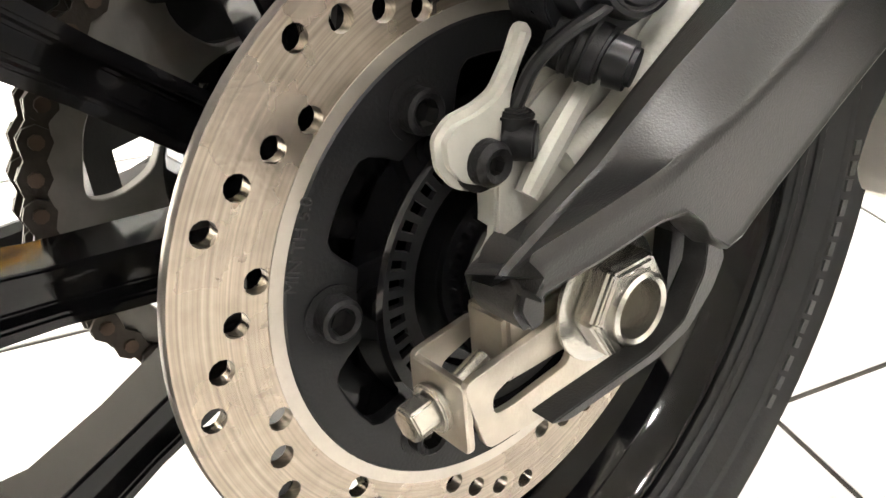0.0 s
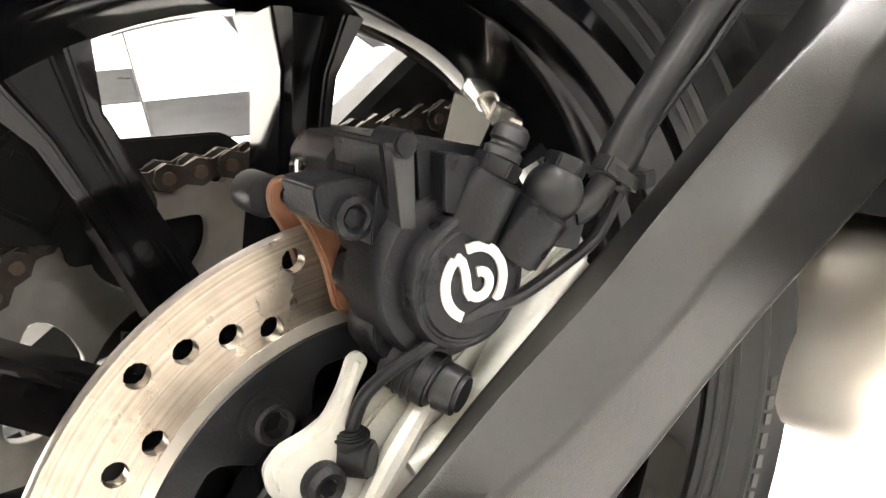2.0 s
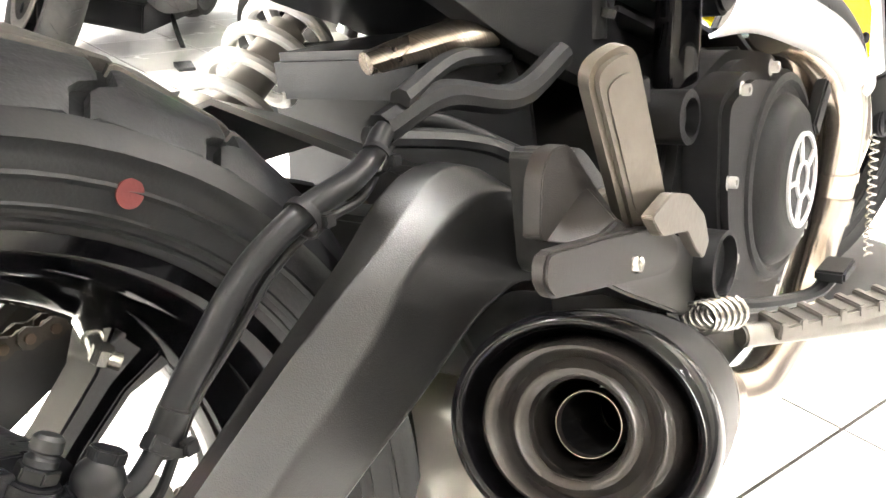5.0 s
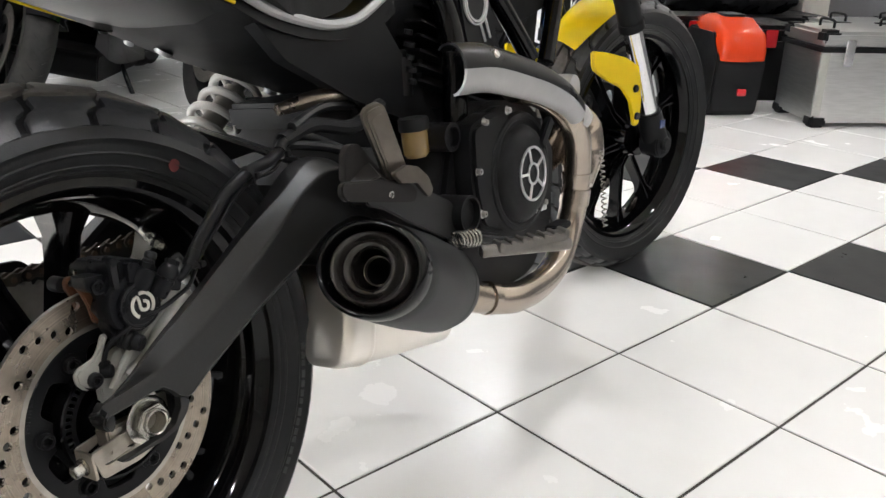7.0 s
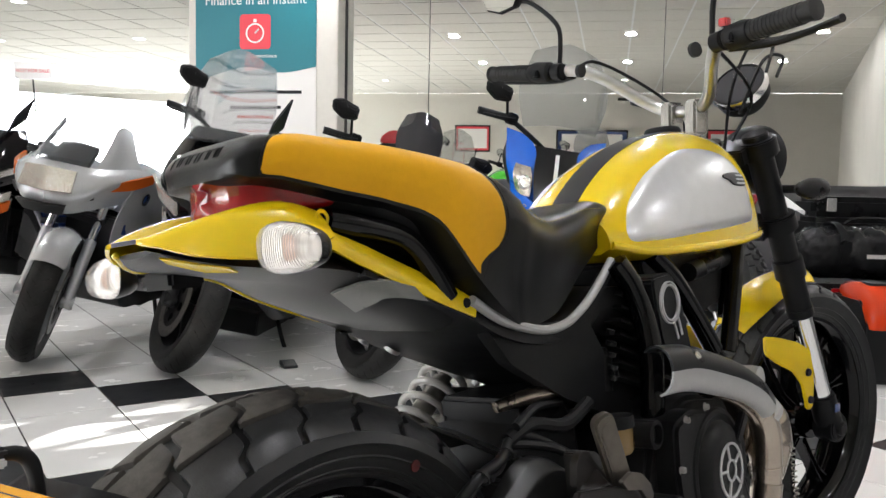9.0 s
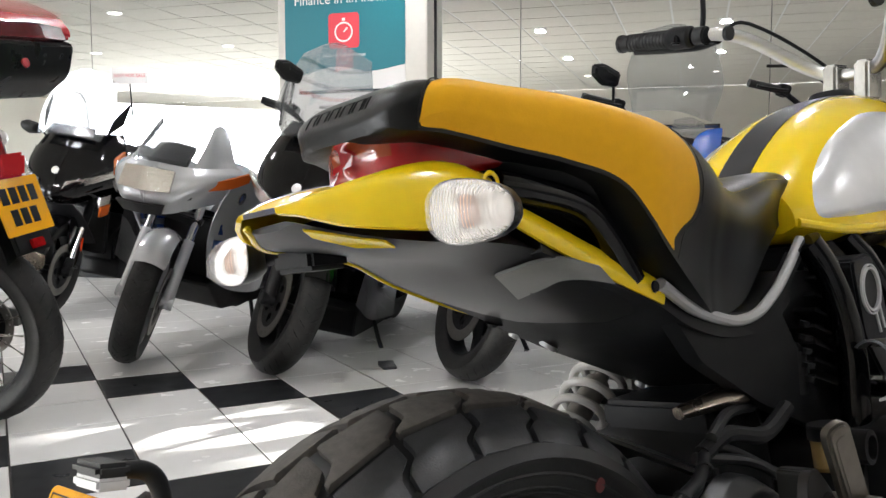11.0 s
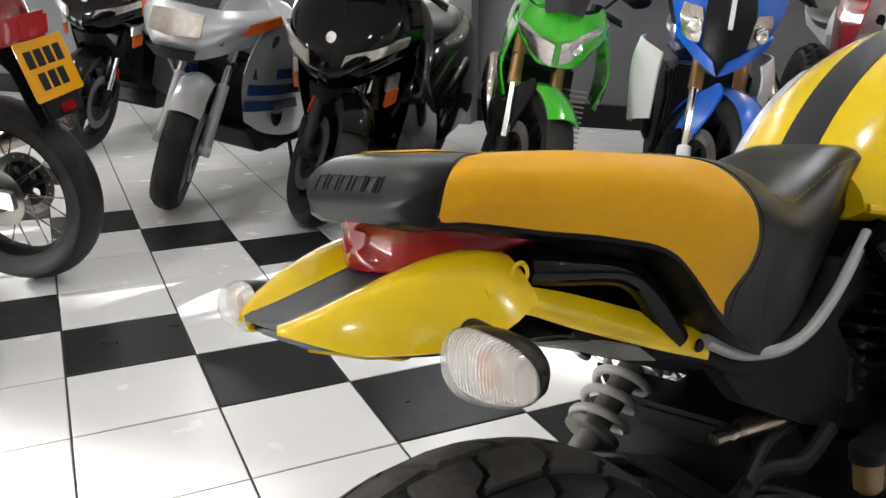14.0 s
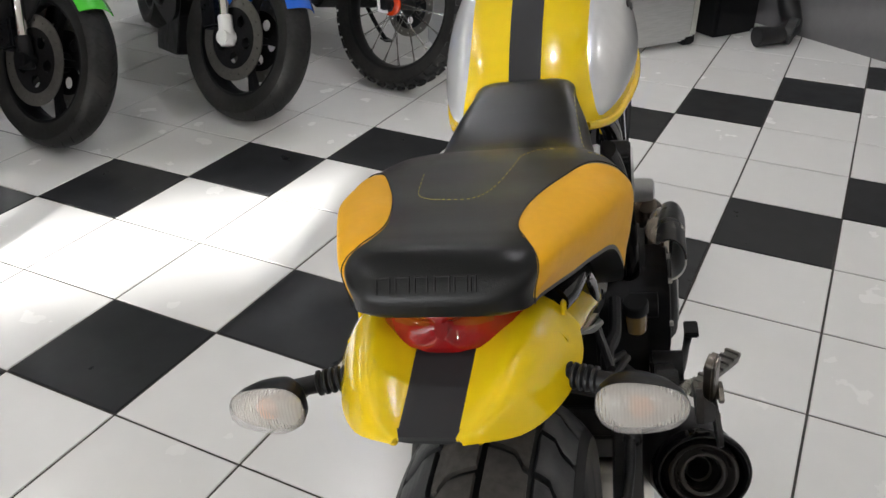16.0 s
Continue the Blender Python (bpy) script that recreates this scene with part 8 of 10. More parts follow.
def parked(x, y, heading, lean, label, spec):
    """A parked motorcycle; its front tyre meets the floor at x, y."""
    m = Matrix.Translation((x, y, 0)) @ pose(0, 0, 0, 0, 0, heading) @ pose(0, 0, 0, -lean, 0, 0)
    b = thing("motorcycle", m, label, "motorcycle", "motorcycles on show")
    R, wb, rake = spec.get("r", 0.30), spec.get("wb", 1.45), radians(25)
    u = V(-math.sin(rake), 0, math.cos(rake))
    f = V(math.cos(rake), 0, math.sin(rake))
    ax = V(0, 0, R)
    turn = Matrix.Translation(ax) @ Matrix.Rotation(radians(spec.get("steer", 0)), 4, u) @ Matrix.Translation(-ax)
    rim_mat = spec.get("rim", M["satin_black"])

    def fp(name, geo, mt, parent=None, **k):
        return put(name, moved(geo, turn), mt, parent or b, **k)
    plain_wheel(b, "front_wheel", ax, R, spec.get("fw", 0.06), spec.get("rim_r", 0.215), spec.get("spokes", 5), rim_mat, spec.get("disc", 0.155), spec.get("knobs", 0), spec.get("wires", 0), spec.get("sides", (-1, 1)), turn)
    if not spec.get("no_rear"):
        plain_wheel(b, "rear_wheel", (-wb, 0, spec.get("rr", R)), spec.get("rr", R), spec.get("rw", 0.085), spec.get("rim_rr", 0.215), spec.get("spokes", 5), rim_mat, 0.11, spec.get("knobs", 0), spec.get("wires", 0), (-1,))
    # fork
    fl, up_s = spec.get("fork_len", 0.62), spec.get("usd", True)
    for s in (-1, 1):
        leg = fp("fork_leg", rod(ax + V(0, s * 0.095, 0) + u * (0.3 if up_s else -0.02), ax + V(0, s * 0.095, 0) + u * (fl if up_s else 0.3), 0.026, n=16), spec.get("fork", M["satin_black"]))
        fp("stanchion", rod(ax + V(0, s * 0.095, 0) + u * 0.02, ax + V(0, s * 0.095, 0) + u * (fl - 0.02), 0.0195, n=16), M["chrome"], leg)
        foot = fp("fork_foot", merge(rod(ax + V(0, s * 0.095, 0) - u * 0.03, ax + V(0, s * 0.095, 0) + u * 0.08, 0.027, n=14), rod(ax + V(0, s * 0.07, 0), ax + V(0, s * 0.125, 0), 0.028, n=14)), spec.get("foot", M["satin_black"]), leg, bevel=0.003)
        if spec.get("disc", 0.155) and s in spec.get("sides", (-1, 1)):
            cal_c = ax + V(-0.115, s * 0.085, 0.06)
            fp("caliper", moved(box(-0.035, 0.035, -0.026, 0.026, -0.055, 0.055), Matrix.Translation(cal_c) @ pose(0, 0, 0, 0, -25, 0)), M["caliper"], leg, bevel=0.008)
    # mudguard
    gm, g0, g1, gr, gw = spec.get("guard", M["satin_black"]), *spec.get("guard_arc", (35, 150)), R + 0.022, spec.get("fw", 0.06) * 1.15
    sheet = []
    for a in np.linspace(g0, g1, 20):
        for t in np.linspace(-1, 1, 9):
            sheet.append(ax + V((gr - 0.03 * t * t) * math.cos(radians(a)), gw * t, (gr - 0.03 * t * t) * math.sin(radians(a))))
    guard_ob = fp("mudguard", thick(sheet, 20, 9, 0.004), gm)
    if spec.get("guard_side", True):
        for s in (-1, 1):
            fp("mudguard_side", moved(slab(cut([(-0.16, 0.05), (-0.12, 0.25), (0.0, 0.33), (0.05, 0.30), (0.02, 0.20), (-0.08, 0.0)], 0.02), s * 0.075 - 0.006, s * 0.075 + 0.006), Matrix.Translation((ax.x - 0.02, 0, ax.z))), spec.get("guard2", gm), guard_ob, bevel=0.003)
    # clamps, bar, mirrors
    top = ax + u * fl
    fp("yoke", merge(moved(box(-0.05, 0.03, -0.12, 0.12, -0.018, 0.018), Matrix.Translation(top - f * 0.01)), moved(box(-0.05, 0.03, -0.12, 0.12, -0.018, 0.018), Matrix.Translation(ax + u * (fl - 0.18) - f * 0.01))), M["engine_black"], bevel=0.006)
    bw, bz, bx = spec.get("bar", (0.37, 0.10, -0.10))
    pts = [top + V(bx * k, s * bw * q, bz * z) for s, q, k, z in ((-1, 1, 1, 0.9), (-1, 0.7, 0.75, 1), (-1, 0.35, 0.2, 0.55), (-1, 0.1, 0, 0.2), (1, 0.1, 0, 0.2), (1, 0.35, 0.2, 0.55), (1, 0.7, 0.75, 1), (1, 1, 1, 0.9))]
    bar_ob = fp("handlebar", tube(pts, 0.011, n=10), M["satin_black"])
    for i0, i1 in ((0, 1), (7, 6)):
        e, g = pts[i0], pts[i1]
        d = (e - g).normalized()
        fp("grip", rod(g + d * 0.0, e + d * 0.01, 0.0165, n=14), M["rubber_wall"], bar_ob)
        fp("lever", tube([g - d * 0.02 + V(0.03, 0, 0), g + d * 0.05 + V(0.055, 0, -0.01), e + V(0.045, 0, -0.012)], 0.006, n=8), M["satin_black"], bar_ob)
        fp("switch_block", moved(box(-0.025, 0.025, -0.022, 0.022, -0.024, 0.024), Matrix.Translation(g - d * 0.02)), M["plastic"], bar_ob, bevel=0.006)
    if spec.get("mirrors", True):
        mx, my, mz = spec.get("mirror_at", (0.02, 0.36, 0.22))
        for s in (-1, 1):
            base = pts[1 if s < 0 else 6]
            head = top + V(mx, s * my, mz)
            fp("mirror_stalk", tube([base, base.lerp(head, 0.5) + V(0.0, 0, 0.03), head], 0.006, n=8), M["satin_black"], bar_ob)
            shell = [[head + V(dx, k * yy * s, k * zz) for yy, zz in ((-0.05, -0.03), (0.02, -0.045), (0.075, -0.02), (0.085, 0.02), (0.04, 0.042), (-0.045, 0.03))] for dx, k in ((0.045, 0.35), (0.03, 0.85), (0.0, 1.0))]
            fp("mirror_shell", loft(shell), M["plastic"], bar_ob, bevel=0.006)
            fp("mirror_glass", loft([[head + V(-0.0015 - 0.001 * j, 0.9 * yy * s, 0.9 * zz) for yy, zz in ((-0.05, -0.03), (0.02, -0.045), (0.075, -0.02), (0.085, 0.02), (0.04, 0.042), (-0.045, 0.03))] for j in (0, 1)]), M["mirror"], bar_ob)
    # engine, tank, seat, tail
    if not spec.get("scooter"):
        put("engine", slab(cut([(-0.42, 0.30), (-0.38, 0.52), (-0.55, 0.62), (-0.85, 0.58), (-0.95, 0.42), (-0.85, 0.24), (-0.55, 0.20)], 0.03), -0.16, 0.16), M["engine_black"], b, bevel=0.015)
        for s in (-1, 1):
            put("engine_cover", lathe([(0.0, 0.035), (0.06, 0.03), (0.085, 0.015), (0.09, 0.0)], (-0.72, s * 0.16, 0.36), (0, s, 0), 24), M["engine_black"], b)
        put("radiator", box(-0.34, -0.30, -0.15, 0.15, 0.38, 0.66), M["skirting"], b, bevel=0.01)
        for k in range(spec.get("fins", 0)):
            put("radiator_fin", box(-0.300, -0.292, -0.14, 0.14, 0.395 + 0.018 * k, 0.402 + 0.018 * k), M["plate_steel"], b)
    tank_t = [(-0.95, 0.80, 0.10, 0.72), (-0.85, 0.90, 0.14, 0.70), (-0.65, 0.97, 0.17, 0.70), (-0.45, 0.97, 0.16, 0.74), (-0.32, 0.90, 0.10, 0.78)]
    lift = spec.get("tank_lift", 0.0)
    tank_t = [(a, c + lift, w, d + lift) for a, c, w, d in tank_t]
    put("tank", dome_geo(tank_t, 2.4, 20, 21, 0.03), spec.get("body", M["satin_black"]), b)
    seat_t = [(-1.55, 0.86, 0.06, 0.80), (-1.40, 0.87, 0.12, 0.79), (-1.15, 0.83, 0.14, 0.75), (-0.95, 0.82, 0.11, 0.74), (-0.88, 0.84, 0.09, 0.76)]
    seat_t = [(a, c + lift, w, d + lift) for a, c, w, d in seat_t]
    put("seat", dome_geo(seat_t, 2.4, 20, 17, 0.03), M["black_leather"], b)
    put("tail", loft([[V(xx, yy * w, zz) for yy, zz in ((-1, z1), (1, z1), (0.8, z0), (-0.8, z0))] for xx, w, z0, z1 in ((-1.0, 0.10, 0.62 + lift, 0.76 + lift), (-1.4, 0.12, 0.70 + lift, 0.80 + lift), (-1.68, 0.07, 0.76 + lift, 0.84 + lift))]), spec.get("body", M["satin_black"]), b, bevel=0.012)
    put("swingarm", merge(rod((-wb, -0.11, spec.get("rr", R)), (-0.95, -0.10, 0.40), 0.024, n=10), rod((-wb, 0.11, spec.get("rr", R)), (-0.95, 0.10, 0.40), 0.024, n=10)), spec.get("arm", M["engine_black"]), b)
    if not spec.get("no_pipe"):
        put("silencer", tube([(-0.70, -0.16, 0.28), (-1.0, -0.20, 0.32), (-1.25, -0.22, 0.42), (-1.55, -0.23, 0.52)], [0.025, 0.035, 0.055, 0.052], n=16), spec.get("pipe", M["exhaust_steel"]), b)
    put("side_stand", tube([(-0.72, 0.12, 0.28), (-0.66, 0.20, 0.12), (-0.62, 0.26, 0.025)], 0.011, n=8), M["satin_black"], b)
    put("stand_foot", box(-0.66, -0.58, 0.235, 0.285, 0.028, 0.036), M["satin_black"], b, bevel=0.003)
    if spec.get("extra"):
        known = set(bpy.data.objects)
        spec["extra"](b, fp, ax, u, f, top)
        # the bodywork sits at its own height
        for ob in set(bpy.data.objects) - known:
            if ob.parent == b and ob.name.split(".")[0] not in ("fork_reflector", "sprocket", "arm_plate", "chain_guard", "orange_hub", "fork_guard"):
                ob.matrix_basis = Matrix.Translation(spec.get("set_body", (0, 0, 0))) @ Matrix.Diagonal((1, spec.get("narrow", 1.0), 1, 1))
    return b


def mirror_y(geo):
    return [V(p.x, -p.y, p.z) for p in geo[0]], geo[1]


def silver_tourer(b, fp, ax, u, f, top):
    # full fairing with a low nose, tall mirror fins and blue bands on its flanks
    nose = [[V(0.085, -0.01, 0.690), V(0.075, 0.09, 0.695), V(0.0, 0.155, 0.72), V(-0.14, 0.20, 0.75)],
            [V(0.130, -0.01, 0.760), V(0.110, 0.12, 0.765), V(0.02, 0.205, 0.79), V(-0.14, 0.265, 0.83)],
            [V(0.105, -0.01, 0.840), V(0.085, 0.13, 0.845), V(0.0, 0.230, 0.86), V(-0.16, 0.305, 0.885)],
            [V(0.040, -0.01, 0.905), V(0.020, 0.13, 0.900), V(-0.05, 0.200, 0.905), V(-0.18, 0.265, 0.92)]]
    flank = [[V(-0.14, 0.275, 0.87), V(-0.30, 0.295, 0.89), V(-0.50, 0.27, 0.91), V(-0.66, 0.22, 0.87)],
             [V(-0.10, 0.225, 0.73), V(-0.28, 0.255, 0.71), V(-0.52, 0.25, 0.70), V(-0.72, 0.20, 0.68)],
             [V(-0.14, 0.170, 0.58), V(-0.30, 0.210, 0.52), V(-0.56, 0.21, 0.48), V(-0.74, 0.18, 0.48)],
             [V(-0.24, 0.130, 0.40), V(-0.38, 0.160, 0.33), V(-0.60, 0.17, 0.29), V(-0.76, 0.15, 0.30)]]
    fin = [[V(0.03, 0.145, 0.860), V(-0.04, 0.205, 0.875), V(-0.16, 0.275, 0.905)],
           [V(-0.06, 0.150, 0.970), V(-0.10, 0.180, 0.970), V(-0.19, 0.225, 0.965)],
           [V(-0.15, 0.135, 1.075), V(-0.18, 0.150, 1.090), V(-0.22, 0.170, 1.070)]]
    for name, g in (("fairing", nose), ("fairing", flank), ("mirror_fin", fin)):
        put(name, bent_panel(g), M["bmw_silver"], b)
        put(name, mirror_y(bent_panel(g)), M["bmw_silver"], b)
    for s in (-1, 1):
        for k in range(3):
            z, dz, y = 0.640 - 0.075 * k, 0.024, 0.214 - 0.016 * k
            band = [[V(-0.16, s * (y - 0.006), z + dz), V(-0.32, s * (y + 0.024), z + dz - 0.010), V(-0.50 - 0.02 * k, s * (y + 0.030), z + dz - 0.022)],
                    [V(-0.17, s * (y - 0.018), z - dz), V(-0.32, s * (y + 0.012), z - dz - 0.010), V(-0.54 - 0.02 * k, s * (y + 0.022), z - dz - 0.022)]]
            put("blue_band", bent_panel(band, 0.014), M["navy_paint"], b)
        put("indicator", bent_panel([[V(-0.008, s * 0.228, 0.812), V(-0.09, s * 0.282, 0.828), V(-0.18, s * 0.322, 0.862)], [V(-0.008, s * 0.230, 0.848), V(-0.09, s * 0.292, 0.876), V(-0.19, s * 0.326, 0.904)]], 0.014), M["amber_lens"], b)
        put("round_badge", lathe([(0.0, 0.006), (0.026, 0.004), (0.028, 0.0)], (-0.21, s * 0.276, 0.785), (0, s, -0.25), 20), M["navy_paint"], b)
        put("round_badge_ring", lathe([(0.022, 0.0065), (0.030, 0.0055), (0.030, 0.0)], (-0.21, s * 0.276, 0.785), (0, s, -0.25), 20), M["steel_ring"], b)
        put("fairing_vent", lathe([(0.0, 0.0), (0.044, 0.002), (0.052, 0.008)], (-0.40, s * 0.200, 0.42), (0, s, 0.1), 20), M["skirting"], b)
        put("nose_vent", bent_panel([[V(0.085, s * 0.135, 0.750), V(0.045, s * 0.185, 0.770)], [V(0.092, s * 0.125, 0.780), V(0.050, s * 0.190, 0.795)]], 0.012), M["skirting"], b)
    put("headlamp", bent_panel([[V(0.122, -0.125, 0.792), V(0.140, 0.0, 0.786), V(0.122, 0.125, 0.792)], [V(0.090, -0.120, 0.880), V(0.108, 0.0, 0.885), V(0.090, 0.120, 0.880)]], 0.014), M["lamp_silver"], b)
    put("nose_intake", bent_panel([[V(0.125, -0.115, 0.738), V(0.138, 0, 0.735), V(0.125, 0.115, 0.738)], [V(0.100, -0.090, 0.698), V(0.110, 0, 0.695), V(0.100, 0.090, 0.698)]], 0.014), M["skirting"], b)
    put("dashboard", bent_panel([[V(-0.02, -0.10, 0.915), V(0.0, 0, 0.92), V(-0.02, 0.10, 0.915)], [V(-0.10, -0.09, 0.985), V(-0.08, 0, 0.995), V(-0.10, 0.09, 0.985)]], 0.03), M["plastic"], b)
    put("windscreen", bent_panel([[V(0.03, -0.125, 0.905), V(0.06, 0, 0.91), V(0.03, 0.125, 0.905)], [V(-0.06, -0.13, 1.00), V(-0.03, 0, 1.02), V(-0.06, 0.13, 1.00)], [V(-0.16, -0.10, 1.06), V(-0.13, 0, 1.09), V(-0.16, 0.10, 1.06)]], 0.004), M["screen"], b)
    put("belly", slab(cut([(-0.25, 0.36), (-0.8, 0.34), (-0.8, 0.22), (-0.4, 0.22)], 0.03), -0.13, 0.13), M["plastic"], b, bevel=0.02)


def black_scooter(b, fp, ax, u, f, top):
    nose = [[V(-0.04, -0.02, 0.680), V(-0.05, 0.08, 0.695), V(-0.12, 0.18, 0.75), V(-0.22, 0.26, 0.80)],
            [V(0.105, -0.02, 0.730), V(0.075, 0.10, 0.755), V(-0.04, 0.215, 0.815), V(-0.20, 0.30, 0.88)],
            [V(0.065, -0.02, 0.86), V(0.040, 0.13, 0.875), V(-0.05, 0.245, 0.91), V(-0.20, 0.315, 0.95)],
            [V(-0.02, -0.02, 1.00), V(-0.04, 0.13, 1.01), V(-0.11, 0.22, 1.03), V(-0.23, 0.27, 1.06)],
            [V(-0.11, -0.02, 1.12), V(-0.12, 0.12, 1.12), V(-0.18, 0.19, 1.13), V(-0.26, 0.22, 1.14)]]
    flank = [[V(-0.20, 0.30, 0.92), V(-0.40, 0.28, 0.86), V(-0.62, 0.24, 0.70)], [V(-0.24, 0.28, 0.66), V(-0.45, 0.28, 0.55), V(-0.80, 0.26, 0.46)], [V(-0.30, 0.22, 0.40), V(-0.50, 0.24, 0.30), V(-0.90, 0.24, 0.26)]]
    for g in (nose, flank):
        put("fairing", bent_panel(g), M["gloss_black"], b)
        put("fairing", mirror_y(bent_panel(g)), M["gloss_black"], b)
    for s in (-1, 1):
        put("headlamp", bent_panel([[V(0.092, s * 0.070, 0.775), V(0.015, s * 0.190, 0.825), V(-0.10, s * 0.285, 0.885)], [V(0.082, s * 0.085, 0.830), V(0.008, s * 0.205, 0.872), V(-0.09, s * 0.300, 0.918)]], 0.016), M["lamp_silver"], b)
        put("side_marker", bent_panel([[V(-0.07, s * 0.225, 0.70), V(-0.12, s * 0.250, 0.72)], [V(-0.08, s * 0.215, 0.64), V(-0.12, s * 0.245, 0.66)]], 0.02), M["amber_lens"], b)
        put("white_marker", bent_panel([[V(-0.06, s * 0.225, 0.76), V(-0.11, s * 0.255, 0.78)], [V(-0.065, s * 0.215, 0.705), V(-0.11, s * 0.25, 0.725)]], 0.02), M["lamp_silver"], b)
        fp("fork_reflector", box(ax.x - 0.10, ax.x - 0.085, s * 0.118, s * 0.124, 0.42, 0.50), M["orange_red"], bevel=0.002)
    put("round_badge", lathe([(0.0, 0.004), (0.022, 0.003), (0.024, 0.0)], (0.056, 0.0, 0.885), (1, 0, 0.35), 20), M["steel_ring"], b)
    put("windscreen", bent_panel([[V(-0.04, -0.20, 1.08), V(0.0, 0, 1.10), V(-0.04, 0.20, 1.08)], [V(-0.12, -0.23, 1.25), V(-0.07, 0, 1.28), V(-0.12, 0.23, 1.25)], [V(-0.20, -0.17, 1.44), V(-0.17, 0, 1.50), V(-0.20, 0.17, 1.44)]], 0.004), M["screen"], b)
    put("dash", bent_panel([[V(-0.05, -0.15, 1.10), V(-0.05, 0.15, 1.10)], [V(-0.09, -0.13, 1.15), V(-0.09, 0.13, 1.15)]], 0.02), M["screen_dark"], b)
    for s in (-1, 1):
        put("screen_bracket", bent_panel([[V(-0.10, s * 0.20, 1.12), V(-0.13, s * 0.22, 1.22)], [V(-0.20, s * 0.24, 1.20), V(-0.24, s * 0.25, 1.33)]], 0.012), M["plastic"], b)
    put("chin", bent_panel([[V(0.0, -0.10, 0.70), V(0.03, 0.0, 0.69), V(0.0, 0.10, 0.70)], [V(-0.10, -0.13, 0.60), V(-0.07, 0.0, 0.58), V(-0.10, 0.13, 0.60)], [V(-0.22, -0.14, 0.46), V(-0.20, 0.0, 0.45), V(-0.22, 0.14, 0.46)]], 0.01), M["plastic"], b)
    put("rear_body", dome_geo([(-1.95, 0.80, 0.09, 0.62), (-1.75, 0.92, 0.20, 0.50), (-1.40, 0.90, 0.27, 0.42), (-1.05, 0.84, 0.27, 0.36), (-0.75, 0.66, 0.22, 0.34), (-0.62, 0.50, 0.14, 0.34)], 2.5, 24, 25, 0.03), M["gloss_black"], b)
    put("floorboard", slab(cut([(-0.4, 0.34), (-0.8, 0.34), (-1.1, 0.55), (-1.5, 0.66), (-1.5, 0.40), (-0.9, 0.22), (-0.4, 0.22)], 0.03), -0.2, 0.2), M["plastic"], b, bevel=0.03)


def green_naked(b, fp, ax, u, f, top):
    nose = [[V(0.02, -0.02, 0.86), V(0.01, 0.06, 0.865), V(-0.04, 0.10, 0.89), V(-0.12, 0.13, 0.93)],
            [V(0.05, -0.02, 0.95), V(0.03, 0.10, 0.96), V(-0.04, 0.16, 0.98), V(-0.14, 0.18, 1.01)],
            [V(-0.02, -0.02, 1.06), V(-0.03, 0.07, 1.06), V(-0.09, 0.12, 1.07), V(-0.18, 0.15, 1.09)]]
    put("headlamp_cowl", bent_panel(nose), M["green_paint"], b)
    put("headlamp_cowl", mirror_y(bent_panel(nose)), M["green_paint"], b)
    for s in (-1, 1):
        put("headlamp", bent_panel([[V(0.045, s * 0.010, 0.872), V(0.025, s * 0.060, 0.895), V(-0.02, s * 0.112, 0.945)], [V(0.066, s * 0.010, 0.950), V(0.052, s * 0.080, 0.975), V(-0.01, s * 0.152, 1.015)]], 0.02), M["lamp_silver"], b)
        put("tank_shroud", bent_panel([[V(-0.20, s * 0.17, 0.98), V(-0.38, s * 0.20, 1.00), V(-0.60, s * 0.18, 0.95)], [V(-0.16, s * 0.21, 0.84), V(-0.36, s * 0.23, 0.82), V(-0.58, s * 0.19, 0.80)], [V(-0.22, s * 0.18, 0.70), V(-0.34, s * 0.20, 0.68), V(-0.5, s * 0.18, 0.70)]], 0.008), M["green_paint"], b)
        for k in range(13):
            put("radiator_slat", moved(box(-0.004, 0.004, 0.0, 0.10, -0.0028, 0.0028), Matrix.Translation((-0.275, 0.055 if s > 0 else -0.155, 0.50 + 0.021 * k))), M["plate_steel"], b)
    for s in (-1, 1):
        put("lamp_bowl", lathe([(0.0, -0.004), (0.015, 0.0), (0.023, 0.009), (0.025, 0.011), (0.025, 0.003)], (0.049, s * 0.058, 0.942), (1, s * 0.4, 0.05), 24), M["chrome"], b)
    put("fly_screen", bent_panel([[V(0.0, -0.07, 1.05), V(0.02, 0, 1.06), V(0.0, 0.07, 1.05)], [V(-0.09, -0.10, 1.20), V(-0.05, 0, 1.22), V(-0.09, 0.10, 1.20)], [V(-0.16, -0.07, 1.30), V(-0.13, 0, 1.32), V(-0.16, 0.07, 1.30)]], 0.004), M["screen_dark"], b)


